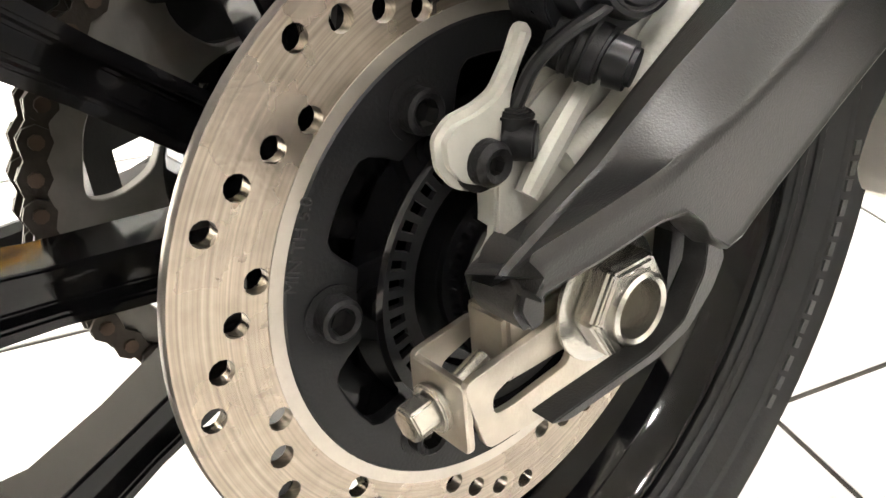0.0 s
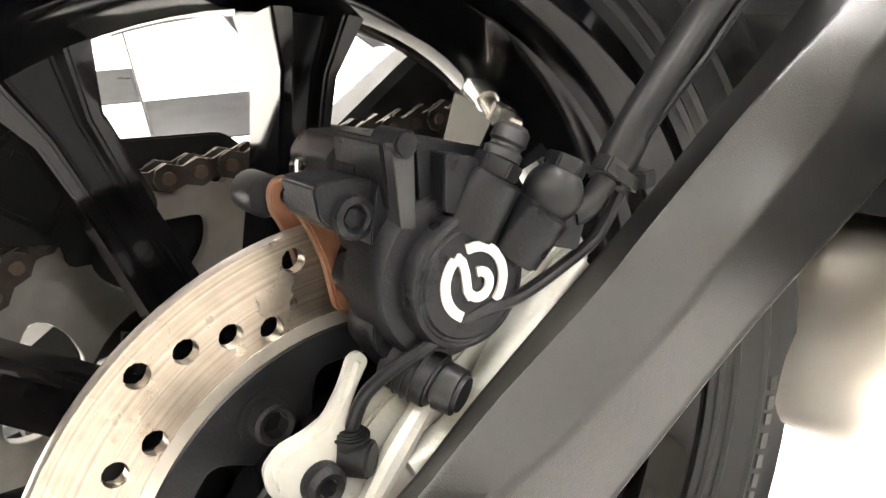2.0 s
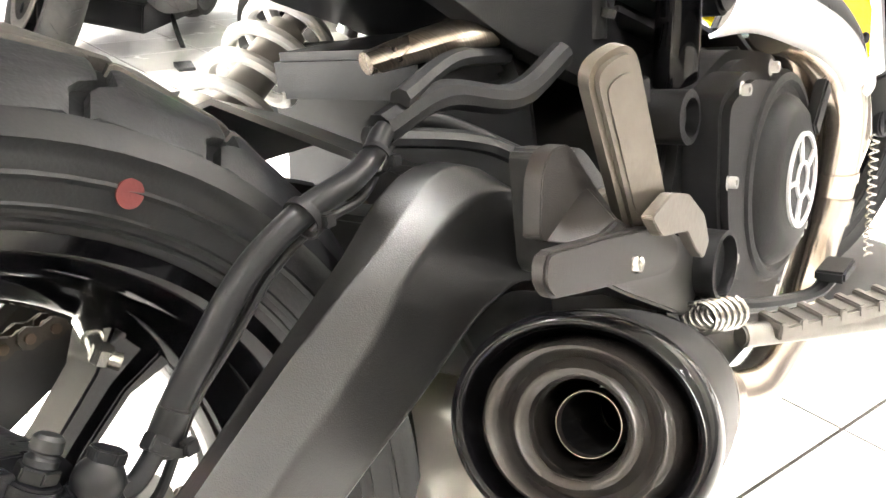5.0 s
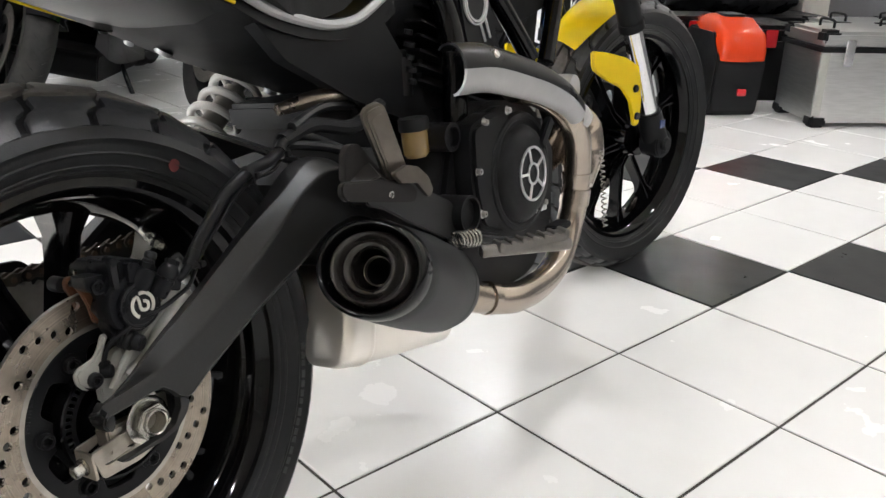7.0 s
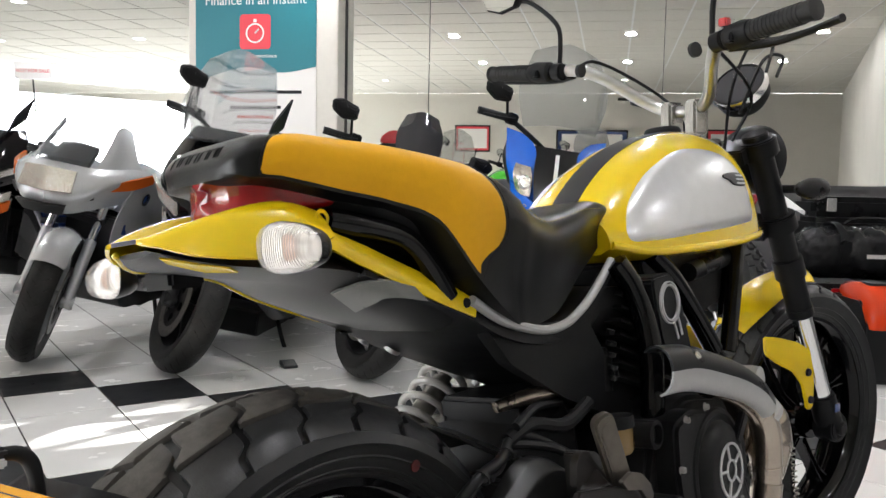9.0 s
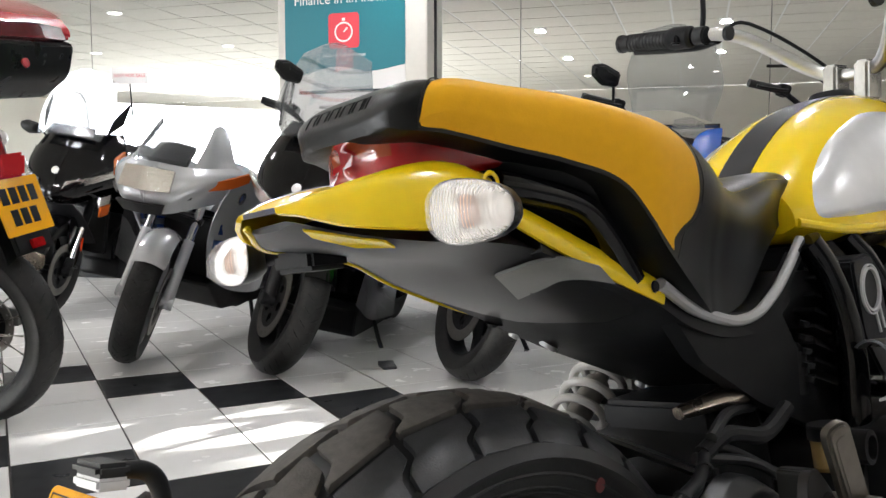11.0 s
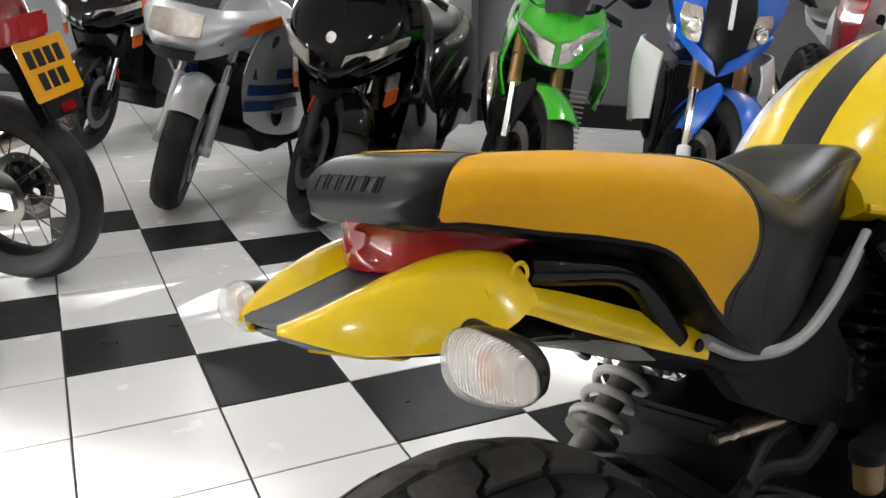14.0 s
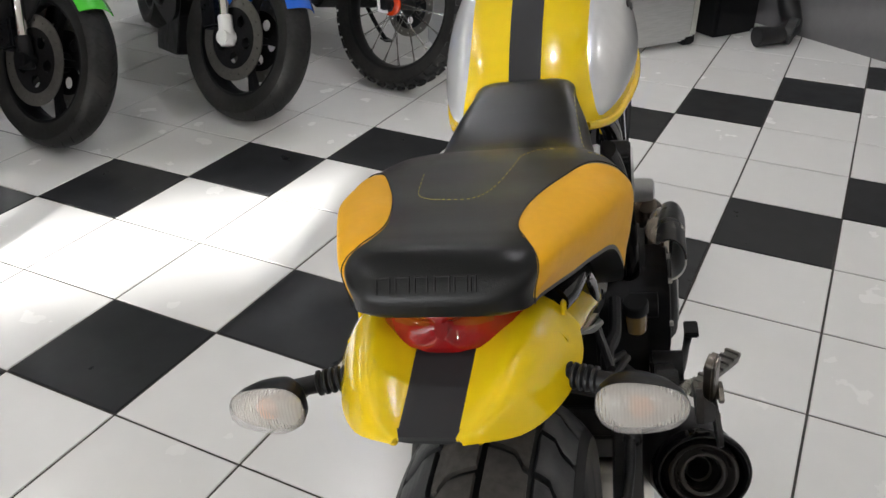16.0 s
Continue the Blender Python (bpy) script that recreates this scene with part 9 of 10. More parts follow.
def blue_adventure(b, fp, ax, u, f, top):
    nose = [[V(0.07, -0.02, 0.86), V(0.05, 0.07, 0.87), V(-0.03, 0.12, 0.90), V(-0.14, 0.18, 0.94)],
            [V(0.08, -0.02, 0.98), V(0.06, 0.10, 0.99), V(-0.03, 0.17, 1.01), V(-0.16, 0.22, 1.04)],
            [V(0.0, -0.02, 1.10), V(-0.02, 0.10, 1.10), V(-0.09, 0.17, 1.11), V(-0.20, 0.21, 1.12)]]
    put("nose_fairing", bent_panel(nose), M["plastic"], b)
    put("nose_fairing", mirror_y(bent_panel(nose)), M["plastic"], b)
    cheek = [[V(0.085, 0.060, 0.845), V(0.055, 0.105, 0.86), V(0.0, 0.150, 0.89)],
             [V(0.095, 0.075, 0.97), V(0.065, 0.135, 0.98), V(-0.01, 0.205, 1.01)],
             [V(0.035, 0.095, 1.09), V(0.0, 0.155, 1.10), V(-0.06, 0.220, 1.12)],
             [V(-0.030, 0.150, 1.14), V(-0.055, 0.185, 1.15), V(-0.10, 0.225, 1.16)]]
    put("side_cheek", bent_panel(cheek), M["blue_paint"], b)
    put("side_cheek", mirror_y(bent_panel(cheek)), M["blue_paint"], b)
    put("nose_centre", bent_panel([[V(0.085, -0.055, 0.80), V(0.105, 0, 0.79), V(0.085, 0.055, 0.80)], [V(0.108, -0.090, 0.98), V(0.128, 0, 0.98), V(0.108, 0.090, 0.98)], [V(0.045, -0.085, 1.085), V(0.075, 0, 1.08), V(0.045, 0.085, 1.085)]], 0.012), M["plastic"], b)
    put("nose_bar", moved(box(-0.004, 0.004, -0.008, 0.008, -0.07, 0.06), Matrix.Translation((0.122, 0, 1.015)) @ pose(0, 0, 0, 0, -27, 0)), M["white_plastic"], b)
    for s in (-1, 1):
        put("headlamp", bent_panel([[V(0.098, s * 0.085, 0.895), V(0.078, s * 0.120, 0.900), V(0.055, s * 0.145, 0.92)], [V(0.102, s * 0.088, 0.955), V(0.085, s * 0.130, 0.96), V(0.050, s * 0.165, 0.975)], [V(0.085, s * 0.100, 1.005), V(0.065, s * 0.135, 1.01), V(0.035, s * 0.160, 1.015)]], 0.012), M["lamp_silver"], b)
        put("white_flank", bent_panel([[V(-0.10, s * 0.19, 0.83), V(-0.30, s * 0.27, 0.86), V(-0.55, s * 0.24, 0.86)], [V(-0.06, s * 0.20, 0.76), V(-0.28, s * 0.29, 0.76), V(-0.52, s * 0.25, 0.72)], [V(-0.12, s * 0.19, 0.58), V(-0.28, s * 0.26, 0.54), V(-0.50, s * 0.23, 0.50)]], 0.008), M["white_plastic"], b)
    put("windscreen", bent_panel([[V(-0.02, -0.16, 1.17), V(0.02, 0, 1.19), V(-0.02, 0.16, 1.17)], [V(-0.10, -0.20, 1.33), V(-0.06, 0, 1.36), V(-0.10, 0.20, 1.33)], [V(-0.18, -0.15, 1.50), V(-0.15, 0, 1.54), V(-0.18, 0.15, 1.50)]], 0.004), M["screen"], b)
    lip = [[V(0.112, 0.004, 0.790), V(0.098, 0.090, 0.838), V(0.030, 0.172, 0.905)], [V(0.122, 0.030, 0.840), V(0.106, 0.098, 0.886), V(0.042, 0.182, 0.945)]]
    put("lower_lip", bent_panel(lip, 0.012), M["blue_paint"], b)
    put("lower_lip", mirror_y(bent_panel(lip, 0.012)), M["blue_paint"], b)
    for s in (-1, 1):
        put("lamp_bowl", lathe([(0.0, -0.004), (0.016, 0.0), (0.026, 0.010), (0.028, 0.012), (0.028, 0.004)], (0.098, s * 0.118, 0.945), (1, s * 0.55, 0.15), 24), M["chrome"], b)
    put("bash_plate", slab(cut([(-0.3, 0.45), (-0.7, 0.30), (-0.7, 0.22), (-0.35, 0.28)], 0.02), -0.14, 0.14), M["plastic"], b, bevel=0.02)


def white_enduro(b, fp, ax, u, f, top):
    beak = [[V(0.34, -0.03, 0.80), V(0.36, 0.0, 0.81), V(0.34, 0.03, 0.80)], [V(0.15, -0.075, 0.84), V(0.17, 0, 0.87), V(0.15, 0.075, 0.84)], [V(-0.12, -0.075, 0.86), V(-0.12, 0, 0.89), V(-0.12, 0.075, 0.86)], [V(-0.34, -0.06, 0.80), V(-0.34, 0, 0.83), V(-0.34, 0.06, 0.80)]]
    fp("high_mudguard", bent_panel(beak, 0.004), M["white_plastic"])
    fp("number_board", bent_panel([[V(-0.02, -0.10, 0.94), V(0.02, 0, 0.93), V(-0.02, 0.10, 0.94)], [V(-0.06, -0.08, 1.03), V(-0.03, 0, 1.03), V(-0.06, 0.08, 1.03)], [V(-0.09, -0.04, 1.09), V(-0.07, 0, 1.09), V(-0.09, 0.04, 1.09)]], 0.004), M["white_plastic"])
    for s in (-1, 1):
        fp("fork_guard", bent_panel([[V(0.03, s * 0.10, 0.30), V(0.0, s * 0.13, 0.30)], [V(-0.06, s * 0.10, 0.52), V(-0.09, s * 0.13, 0.52)], [V(-0.13, s * 0.10, 0.70), V(-0.16, s * 0.13, 0.70)]], 0.004), M["white_plastic"])
        put("tank_shroud", bent_panel([[V(-0.22, s * 0.17, 1.00), V(-0.45, s * 0.19, 1.02), V(-0.72, s * 0.15, 0.98)], [V(-0.16, s * 0.20, 0.84), V(-0.42, s * 0.22, 0.82), V(-0.70, s * 0.16, 0.86)], [V(-0.34, s * 0.18, 0.64), V(-0.48, s * 0.19, 0.66), V(-0.62, s * 0.16, 0.74)]], 0.006), M["red_paint"], b)
    fp("orange_hub", lathe([(0.0, -0.07), (0.030, -0.07), (0.045, -0.06), (0.045, -0.05)], ax, (0, 1, 0), 20), M["orange_red"])


def red_trail(b, fp, ax, u, f, top):
    wb = 1.45
    for s in (-1, 1):
        put("side_panel", bent_panel([[V(-0.9, s * 0.14, 0.92), V(-1.2, s * 0.16, 0.90), V(-1.5, s * 0.12, 0.96)], [V(-0.95, s * 0.15, 0.72), V(-1.2, s * 0.17, 0.72), V(-1.45, s * 0.13, 0.80)]], 0.008), M["red_paint"], b)
    put("rear_mudguard", thick([V(x, y, z - abs(y) * 0.4) for x, z in ((-1.30, 0.80), (-1.55, 0.86), (-1.78, 0.84), (-1.92, 0.70), (-1.98, 0.52)) for y in (-0.09, -0.05, 0, 0.05, 0.09)], 5, 5, 0.006), M["plastic"], b)
    put("tail_light", bent_panel([[V(-1.86, -0.10, 0.88), V(-1.93, 0, 0.88), V(-1.86, 0.10, 0.88)], [V(-1.88, -0.11, 0.80), V(-1.95, 0, 0.80), V(-1.88, 0.11, 0.80)]], 0.03), M["red_lens"], b)
    pm = Matrix.Translation((-1.985, 0.0, 0.66)) @ pose(0, 0, 0, 0, 16, 0)
    put("number_plate", moved(slab(cut([(-0.115, -0.09), (0.115, -0.09), (0.115, 0.09), (-0.115, 0.09)], 0.008), -0.003, 0.0, plane="yz"), pm), M["plate_yellow"], b, "yellow rear number plate")
    for z in (0.035, -0.035):
        for k in range(4 if z > 0 else 3):
            x0 = -0.088 + 0.046 * k + (0 if z > 0 else 0.022)
            put("plate_bar", moved(box(-0.0045, -0.0032, -x0 - 0.034, -x0, z - 0.026, z + 0.026), pm), M["ink"], b)
    put("plate_reflector", moved(box(-0.012, 0.0, -0.03, 0.03, -0.14, -0.11), pm), M["red_lens"], b, bevel=0.002)
    put("plate_holder", moved(box(0.002, 0.02, -0.09, 0.09, -0.15, 0.09), pm), M["plastic"], b, bevel=0.006)
    put("top_box", slab(cut([(-1.45, 1.00), (-1.45, 1.17), (-2.07, 1.17), (-2.04, 1.06), (-1.94, 0.99)], 0.03), -0.25, 0.25), M["plastic_smooth"], b, bevel=0.025)
    put("top_box_lid", slab(cut([(-1.45, 1.173), (-1.47, 1.26), (-1.58, 1.33), (-1.90, 1.31), (-2.03, 1.25), (-2.075, 1.173)], 0.05), -0.252, 0.252), M["red_paint"], b, bevel=0.03)
    put("top_box_lamp", bent_panel([[V(-2.05, -0.20, 1.165), V(-2.085, 0, 1.165), V(-2.05, 0.20, 1.165)], [V(-2.035, -0.20, 1.205), V(-2.07, 0, 1.21), V(-2.035, 0.20, 1.205)]], 0.02), M["dark_red_lens"], b)
    put("top_box_lock", lathe([(0.0, 0.006), (0.016, 0.005), (0.018, 0.0)], (-2.052, 0.0, 1.10), (-1, 0, 0.25), 14), M["red_paint"], b)
    put("rack", box(-1.85, -1.35, -0.12, 0.12, 0.955, 0.975), M["satin_black"], b, bevel=0.006)
    put("chain_guard", slab(cut([(-1.40, 0.40), (-1.0, 0.47), (-1.0, 0.43), (-1.38, 0.36)], 0.008), 0.085, 0.10), M["plastic"], b, bevel=0.003)
    put("sprocket", slab(circle(-wb, 0.32, 0.10, 40), 0.07, 0.076, [circle(-wb, 0.32, 0.05, 20)]), M["sprocket"], b)
    put("arm_plate", merge(slab(cut([(-1.55, 0.30), (-1.55, 0.36), (-1.0, 0.44), (-1.0, 0.37)], 0.01), 0.105, 0.13), slab(cut([(-1.55, 0.30), (-1.55, 0.36), (-1.0, 0.44), (-1.0, 0.37)], 0.01), -0.13, -0.105)), M["brushed_alu"], b, bevel=0.005)
    for s in (-1, 1):
        put("indicator", lathe([(0.0, 0.03), (0.022, 0.02), (0.03, 0.0), (0.012, -0.05)], (-1.80, s * 0.18, 0.86), (-1, 0, 0), 16), M["lens_white"], b)
        put("indicator_stem", rod((-1.77, s * 0.08, 0.86), (-1.77, s * 0.17, 0.86), 0.008, n=8), M["plastic"], b)


parked(1.27, 1.46, 181, 9, "silver sports tourer with blue bands on its fairing", dict(r=0.30, fork=M["bmw_silver"], foot=M["bmw_silver"], usd=False, guard=M["bmw_silver"], guard_arc=(42, 128), guard_side=False, body=M["bmw_silver"], steer=27, set_body=(0.02, 0.03, 0.0), extra=silver_tourer, rim=M["bmw_silver"], mirrors=False, fins=0, bar=(0.31, 0.04, -0.10), fork_len=0.58, tank_lift=-0.06))
parked(1.255, 0.75, 184, 9, "black touring scooter with a clear screen", dict(r=0.29, rim_r=0.20, guard=M["gloss_black"], guard_arc=(40, 150), extra=black_scooter, steer=41, set_body=(0.03, 0, -0.10), narrow=0.9, scooter=True, fork=M["side_plastic"], foot=M["side_plastic"], usd=False, mirror_at=(0.05, 0.34, 0.28), bar=(0.36, 0.14, -0.12), fork_len=0.66))
parked(1.385, -0.04, 193, 8, "green naked motorcycle with gold fork legs", dict(r=0.30, fork=M["gold_fork"], guard=M["green_paint"], guard_side=True, guard2=M["plastic"], body=M["green_paint"], extra=green_naked, steer=28, set_body=(0.04, 0.06, -0.17), guard_arc=(48, 140), mirror_at=(0.0, 0.34, 0.20), fork_len=0.60))
parked(1.43, -0.72, 190, 8, "blue and white adventure motorcycle with a tall screen", dict(r=0.305, fork=M["gold_fork"], foot=M["white_plastic"], guard=M["blue_paint"], guard2=M["blue_paint"], body=M["blue_paint"], extra=blue_adventure, no_pipe=True, steer=26, set_body=(0.03, -0.055, -0.12), narrow=0.92, mirror_at=(0.0, 0.38, 0.20), bar=(0.40, 0.12, -0.10), fork_len=0.68))
parked(1.62, -1.38, 190, 7, "white enduro motorcycle with knobbly tyres and wire spokes", dict(r=0.335, fw=0.045, rim_r=0.265, knobs=36, wires=36, rim=M["skirting"], disc=0.12, sides=(1,), guard=M["white_plastic"], guard_arc=(85, 95), guard_side=False, fork=M["white_plastic"], body=M["white_plastic"], extra=white_enduro, steer=24, mirrors=False, tank_lift=0.05, fork_len=0.72, bar=(0.40, 0.12, -0.08)))
# the red trail bike shows its rear wheel: rear contact at about (0.33, 1.46)
hd = 98
parked(0.341 + 1.45 * math.cos(radians(hd)), 1.381 + 1.45 * math.sin(radians(hd)), hd, 7, "red and black trail bike with a top box and wire wheels", dict(r=0.335, rr=0.32, fw=0.045, rw=0.062, rim_r=0.265, rim_rr=0.235, wires=36, rim=M["engine_black"], sides=(-1,), disc=0.14, body=M["red_paint"], extra=red_trail, set_body=(0.295, 0, 0.075), guard=M["red_paint"], guard_side=False, arm=M["brushed_alu"], tank_lift=0.06, mirrors=True))
parked(-0.27, 1.08, 272, -8, "dark motorcycle with a radial-caliper front wheel", dict(r=0.30, steer=-40, disc=0, guard_arc=(75, 140), guard=M["plastic"], fork=M["satin_black"], body=M["gloss_black"], mirrors=True))
parked(2.20, 2.80, 188, 9, "black faired sports motorcycle behind the others", dict(r=0.30, guard=M["gloss_black"], body=M["gloss_black"], extra=black_scooter, steer=8, mirror_at=(0.05, 0.34, 0.22)))

# ---- luggage and clutter by the side wall ----
def alu_case(x, y, heading, w, d, h, label):
    c = thing("pannier", Matrix.Translation((x, y, 0)) @ pose(0, 0, 0, 0, 0, heading), label, "pannier", "aluminium panniers")
    put("body", box(-d / 2, d / 2, -w / 2, w / 2, 0.02, h - 0.07), M["brushed_alu"], c, bevel=0.012)
    put("lid", box(-d / 2 - 0.006, d / 2 + 0.006, -w / 2 - 0.006, w / 2 + 0.006, h - 0.066, h), M["brushed_alu"], c, bevel=0.014)
    put("lid_band", box(-d / 2 - 0.009, d / 2 + 0.009, -w / 2 - 0.009, w / 2 + 0.009, h - 0.085, h - 0.062), M["plastic"], c, bevel=0.004)
    for sx in (-1, 1):
        for sy in (-1, 1):
            for z in (0.0, h - 0.05):
                put("corner_cap", box(sx * (d / 2 - 0.03) - 0.035, sx * (d / 2 - 0.03) + 0.035, sy * (w / 2 - 0.03) - 0.038, sy * (w / 2 - 0.03) + 0.038, z, z + 0.055), M["plastic"], c, bevel=0.012)
    for sy in (-0.5, 0.5):
        put("latch", box(-d / 2 - 0.024, -d / 2 - 0.008, sy * w * 0.55 - 0.02, sy * w * 0.55 + 0.02, h - 0.14, h - 0.03), M["steel_ring"], c, bevel=0.004)
    for s in (-1, 1):
        put("carry_handle", tube([(-0.06, s * w * 0.3, h), (-0.05, s * w * 0.3, h + 0.03), (0.05, s * w * 0.3, h + 0.03), (0.06, s * w * 0.3, h)], 0.006, n=8), M["plastic"], c)
    for y0 in (-w / 2 - 0.004, w / 2 - 0.012):
        put("edge_strip", box(-d / 2 - 0.004, -d / 2 + 0.012, y0 - (0.0 if y0 < 0 else 0.020), y0 + (0.036 if y0 < 0 else 0.016), 0.05, h - 0.085), M["bright_alu"], c, bevel=0.003)
    return c


alu_case(1.88, -2.70, 8, 0.46, 0.36, 0.40, "brushed aluminium pannier with black corners on the floor")
alu_case(2.45, -2.95, 14, 0.46, 0.34, 0.38, "brushed aluminium pannier standing behind another")
box_ob = thing("pannier", Matrix.Translation((2.00, -2.17, 0)) @ pose(0, 0, 0, 0, 0, 12), "black plastic pannier with an orange-red shell", "pannier")
put("body", slab(cut([(-0.15, 0.0), (-0.185, 0.26), (-0.12, 0.37), (0.15, 0.37), (0.18, 0.02)], 0.03), -0.125, 0.105), M["plastic"], box_ob, bevel=0.03)
shell_rings = []
for x, w, z0, z1 in ((-0.205, 0.075, 0.262, 0.300), (-0.198, 0.095, 0.250, 0.345), (-0.165, 0.108, 0.252, 0.385), (-0.08, 0.112, 0.285, 0.425), (0.04, 0.108, 0.315, 0.432), (0.11, 0.095, 0.345, 0.425), (0.135, 0.070, 0.370, 0.405)):
    shell_rings.append([V(x, -0.010 + y * w, z0 + (z1 - z0) * z) for y, z in ((-1, 0.0), (-1.02, 0.45), (-0.93, 0.80), (-0.66, 0.97), (0, 1.0), (0.66, 0.97), (0.93, 0.80), (1.02, 0.45), (1, 0.0), (0, -0.04))])
put("shell", loft(shell_rings), M["orange_red"], box_ob, sharp=50)
put("shell_slot", slab(rounded([Vector(p) for p in ((-0.075, -0.060, 0), (0.055, -0.050, 0), (0.055, 0.030, 0), (-0.075, 0.040, 0))], 0.02, 4), 0.424, 0.4345, plane="xy"), M["skirting"], box_ob)
put("catch", box(-0.205, -0.19, -0.04, 0.0, 0.10, 0.13), M["red_paint"], box_ob, bevel=0.003)
for x, y, w, d, h, name, lab in ((2.30, -2.05, 0.34, 0.26, 0.40, "storage_box", "black plastic storage box on the floor"), (2.45, -2.42, 0.36, 0.40, 0.36, "storage_box", "black plastic storage box on the floor"), (1.95, -3.22, 0.30, 0.30, 0.36, "storage_box", "black plastic box beside the panniers")):
    o = thing(name, Matrix.Translation((x, y, 0)) @ pose(0, 0, 0, 0, 0, 10), lab, "box", "boxes by the wall")
    put("body", box(-d / 2, d / 2, -w / 2, w / 2, 0, h * 0.85), M["plastic"], o, bevel=0.02)
    put("lid", box(-d / 2 - 0.01, d / 2 + 0.01, -w / 2 - 0.01, w / 2 + 0.01, h * 0.855, h), M["plastic_smooth"], o, bevel=0.02)
    put("catch", box(-d / 2 - 0.02, -d / 2 - 0.01, -0.03, 0.03, h * 0.72, h * 0.95), M["red_paint"], o, bevel=0.003)
o = thing("pale_shell", Matrix.Translation((2.12, -1.86, 0.0)), "pale grey rounded pannier lid on the floor", "pannier")
put("shell", dome_geo([(-0.2, 0.30, 0.06, 0.0), (-0.1, 0.40, 0.12, 0.0), (0.1, 0.42, 0.13, 0.0), (0.2, 0.34, 0.08, 0.0)], 2.6, 16, 17, 0.0), M["silver_paint"], o)
# bench of boxes with a waterproof roll bag on it
o = thing("low_shelf", Matrix.Translation((3.35, -2.55, 0)) @ pose(0, 0, 0, 0, 0, 10), "low black shelf that carries the luggage", "shelf")
put("top", box(-0.30, 0.30, -0.5, 0.5, 0.30, 0.325), M["plastic"], o, bevel=0.004)
for sx in (-1, 1):
    for sy in (-1, 1):
        put("leg", box(sx * 0.27 - 0.02, sx * 0.27 + 0.02, sy * 0.46 - 0.02, sy * 0.46 + 0.02, 0, 0.3), M["plastic"], o)
bag = thing("roll_bag", Matrix.Translation((3.25, -2.49, 0.325)) @ pose(0, 0, 0, 0, 0, 10), "crumpled black waterproof roll bag with straps", "bag")
secs = []
for k in range(57):
    t = k / 56 * 2 - 1
    y = 0.39 * t
    r = 0.165 * (1 - abs(t) ** 6 * 0.35)
    ring = []
    for j in range(48):
        a = 2 * math.pi * j / 48
        at = V(math.cos(a) * 1.6, t * 4.5, math.sin(a) * 1.6)
        fold = abs(noise.noise(at * 1.9 + V(3, 1, 7)))
        wob = 1 + 0.10 * noise.noise(at) - 0.17 * fold + 0.05 * noise.noise(at * 4.3)
        ring.append(V(r * 1.1 * math.cos(a) * wob, y + 0.02 * noise.noise(at * 2), max(0.0, 0.15 + r * 0.98 * math.sin(a) * wob)))
    secs.append(ring)
put("body", loft(secs), M["bag_grey"], bag, sharp=60)
for y in (-0.2, 0.2):
    put("strap", loft([[V(0.19 * math.cos(a) * q, y + dy, max(0.002, 0.15 + 0.172 * math.sin(a) * q)) for dy, q in ((-0.02, 1.0), (0.02, 1.0), (0.02, 1.03), (-0.02, 1.03))] for a in np.linspace(-0.3, math.pi + 0.3, 20)]), M["plastic"], bag)
    put("buckle", box(-0.205, -0.185, y - 0.03, y + 0.03, 0.16, 0.23), M["plastic_smooth"], bag, bevel=0.006)
put("grab_handle", tube([(0.0, -0.13, 0.315), (-0.02, -0.08, 0.345), (-0.02, 0.08, 0.345), (0.0, 0.13, 0.315)], 0.010, n=8), M["plastic"], bag)
put("logo_bar", box(-0.187, -0.184, -0.14, 0.08, 0.13, 0.152), M["sticker_white"], bag)
o = thing("top_case", Matrix.Translation((3.62, -2.50, 0.325)) @ pose(0, 0, 0, 0, 0, 10), "black plastic top case with bright catches", "top case")
put("body", box(-0.15, 0.15, -0.30, 0.30, 0.0, 0.34), M["plastic"], o, bevel=0.03)
put("lid", box(-0.155, 0.155, -0.305, 0.305, 0.345, 0.47), M["plastic_smooth"], o, bevel=0.035)
for y in (-0.2, 0.2):
    put("catch", box(-0.172, -0.156, y - 0.03, y + 0.03, 0.38, 0.46), M["steel_ring"], o, bevel=0.004)
# worn grey pipe left on the floor, and a small black wedge
o = thing("exhaust_part", Matrix.Translation((1.62, -3.42, 0)) @ pose(0, 0, 0, 0, 0, 20), "worn grey exhaust part lying on the floor", "exhaust part")
put("pipe", tube([(0.05, 0.20, 0.05), (0.0, 0.08, 0.055), (0.02, -0.05, 0.07), (0.10, -0.12, 0.16), (0.14, -0.10, 0.30)], [0.05, 0.04, 0.05, 0.055, 0.045], n=14), M["side_plastic"], o)
put("flange", lathe([(0.03, -0.02), (0.065, -0.02), (0.065, 0.02), (0.03, 0.02)], (-0.02, 0.02, 0.065), (1, 0.3, 0.2), 16), M["side_plastic"], o)
o = thing("rubber_wedge", Matrix.Translation((1.50, 0.36, 0)) @ pose(0, 0, 0, 0, 0, 35), "small black rubber wedge on the tiles", "wedge")
put("block", slab(cut([(-0.05, 0.0), (-0.05, 0.012), (0.02, 0.025), (0.05, 0.02), (0.05, 0.0)], 0.004), -0.03, 0.03), M["rubber"], o, bevel=0.003)
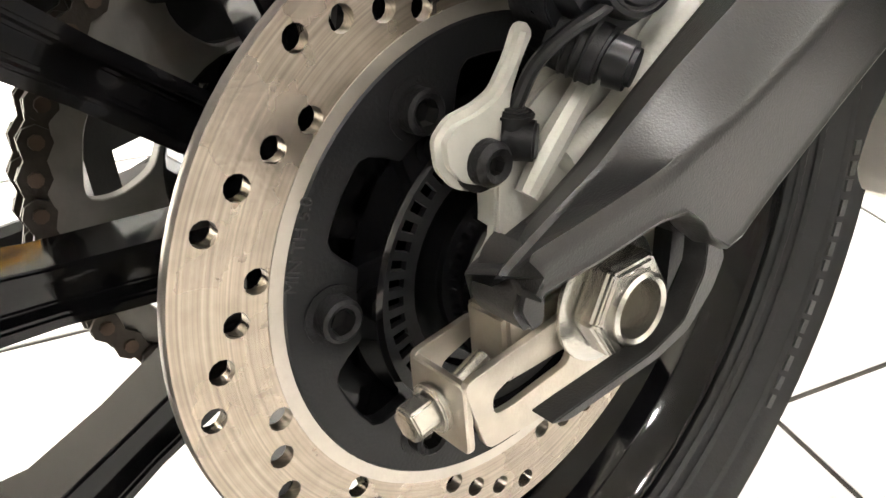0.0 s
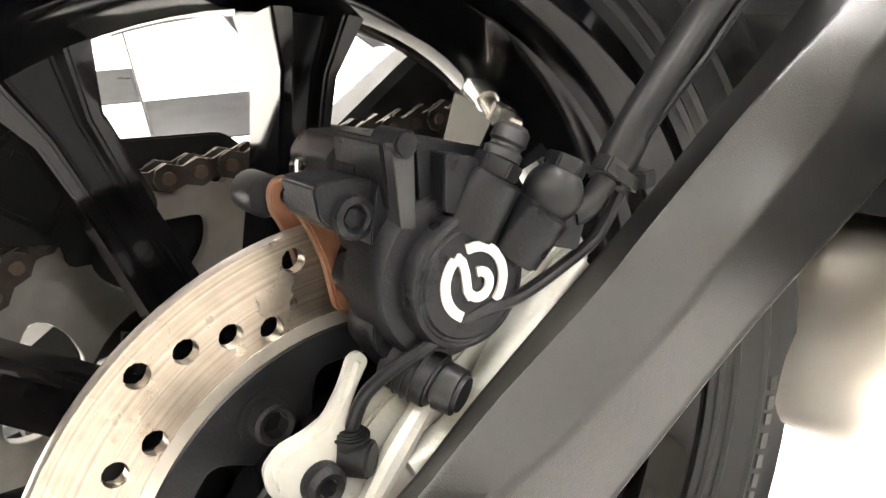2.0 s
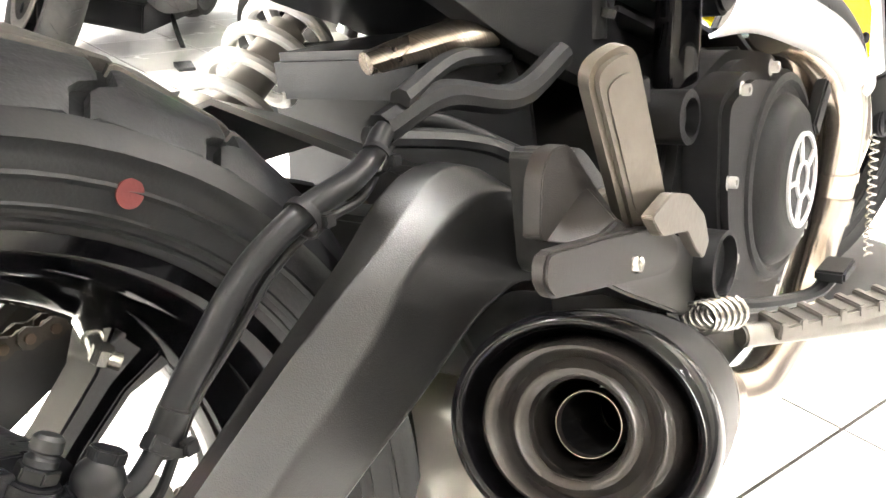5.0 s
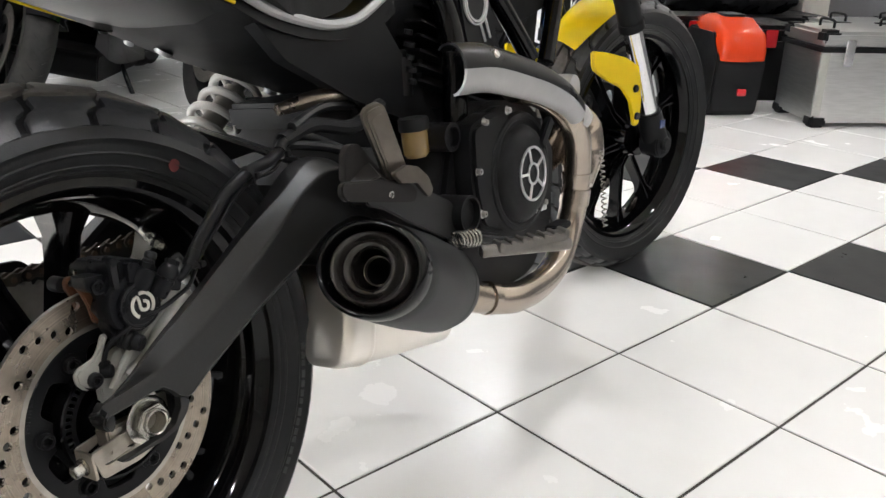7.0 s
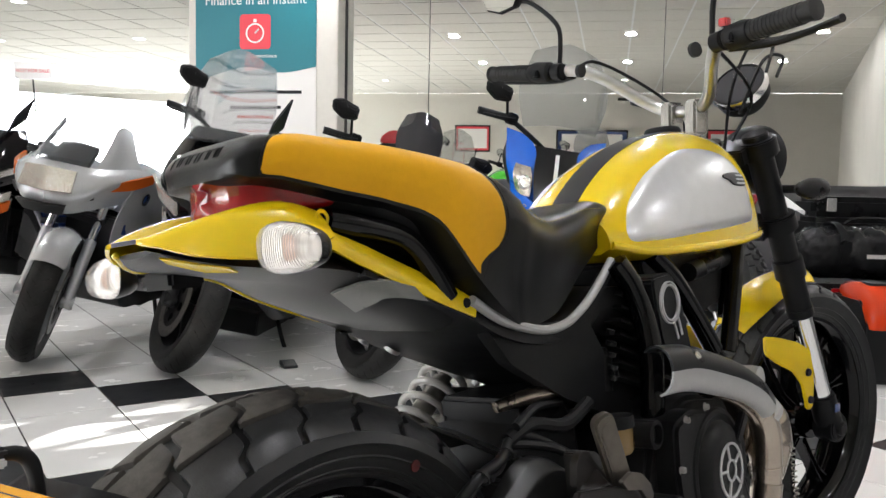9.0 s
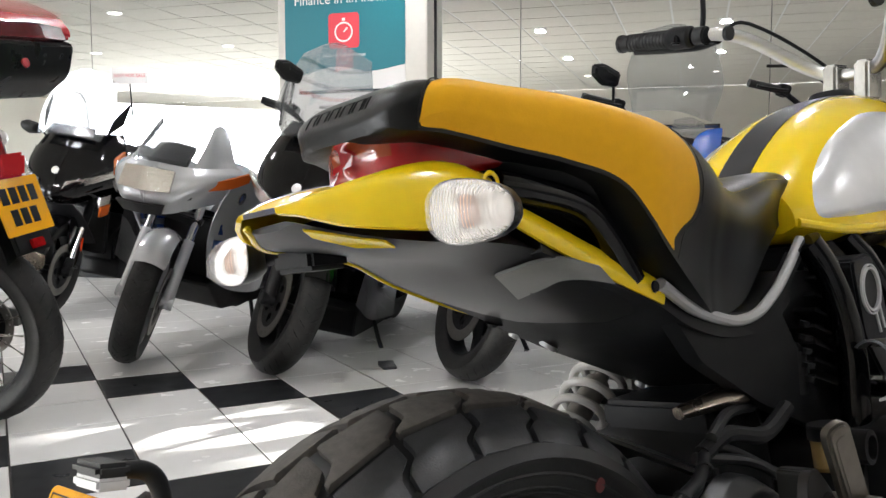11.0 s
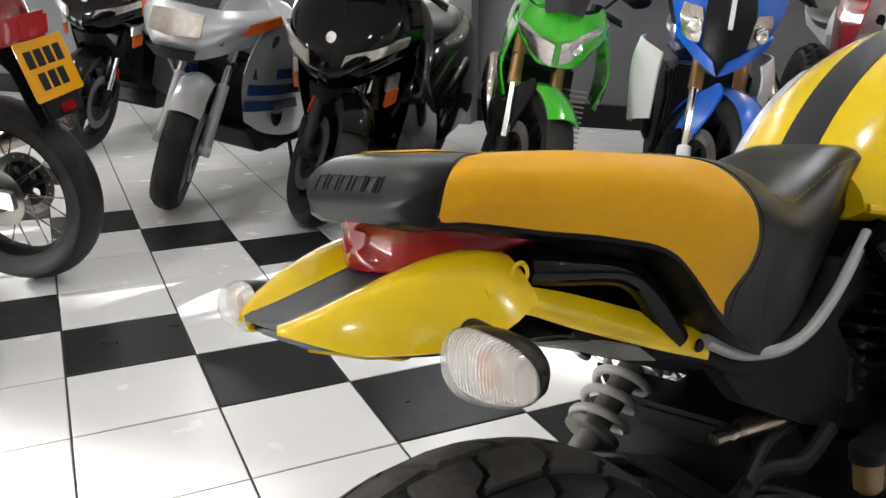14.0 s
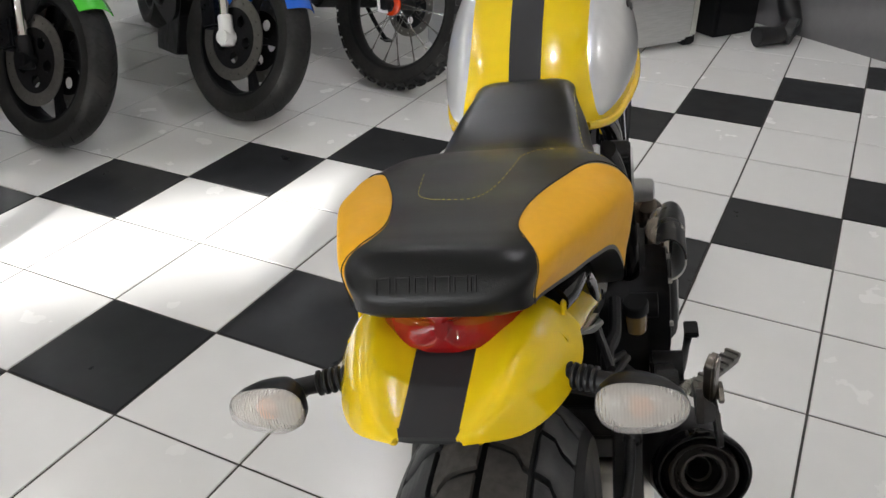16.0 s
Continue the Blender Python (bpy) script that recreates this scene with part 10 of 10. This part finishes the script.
# sign above the tourer's screen
o = thing("price_sign", Matrix.Translation((2.55, 2.42, 1.45)) @ pose(0, 0, 0, 0, 0, 12), "small white sign with red words on a bike's screen", "sign")
put("card", box(0.0, 0.004, -0.11, 0.11, -0.05, 0.05), M["sticker_white"], o)
put("words", moved(text_geo("NOT FOR SALE", 0.030, 0.0005), Matrix.Translation((-0.001, 0, 0.0)) @ pose(0, 0, 0, 90, 0, -90)), M["ink_red"], o)
put("stalk", rod((0.002, 0, -0.05), (0.03, 0.0, -0.25), 0.005, n=8), M["satin_black"], o)

# ---- the tiled floor ----
TILE = 0.333
floor = put("floor", box(BACK_X, WALL_X + 0.2, -6.2, LEFT_Y, -0.2, -0.003), M["grout"])
tagged(floor, "glossy white floor tiles with two rows of black ones set cornerwise", "floor", kind="structure")
half = TILE / 2 - 0.0028


def tile_geo(h=half):
    e = 0.0022
    v = [V(sx * h, sy * h, -0.006) for sx, sy in ((-1, -1), (1, -1), (1, 1), (-1, 1))]
    v += [V(sx * h, sy * h, -0.0015) for sx, sy in ((-1, -1), (1, -1), (1, 1), (-1, 1))]
    v += [V(sx * (h - e), sy * (h - e), 0.0) for sx, sy in ((-1, -1), (1, -1), (1, 1), (-1, 1))]
    f = [(0, 1, 5, 4), (1, 2, 6, 5), (2, 3, 7, 6), (3, 0, 4, 7), (4, 5, 9, 8), (5, 6, 10, 9), (6, 7, 11, 10), (7, 4, 8, 11), (8, 9, 10, 11)]
    return v, f


white_me, black_me = mesh_from("tile", *tile_geo(), sharp=15), mesh_from("tile", *tile_geo(), sharp=15)
white_me.materials.append(M["tile_white"])
black_me.materials.append(M["tile_black"])
spots = []
for i in range(-34, 40):
    for j in range(-34, 40):
        x, y = TILE * (i - j) / math.sqrt(2), -TILE * (i + j + 1) / math.sqrt(2)
        if BACK_X - 0.2 < x < WALL_X + 0.2 and -6.2 < y < LEFT_Y:
            near = max(abs(x - 0.5) / 1.75, abs(y + 0.6) / 2.45)
            spots.append((near, x, y, i - j in (0, 4)))
spots.sort()
rest = []
for n, (near, x, y, dark) in enumerate(spots):
    turn = pose(x, y, random.uniform(-0.0004, 0.0004), random.uniform(-0.06, 0.06), random.uniform(-0.06, 0.06), 45)
    if n < 298:
        t = new("tile", black_me if dark else white_me)
        t.parent = floor
        t.matrix_local = turn
    else:
        rest.append((dark, moved(tile_geo(), turn)))
for dark, label in ((False, "white"), (True, "black")):
    far = put("far_tiles", merge(*[g for d, g in rest if d == dark]), M["tile_black" if dark else "tile_white"], floor, sharp=15)
    far["kind"] = "stuff"
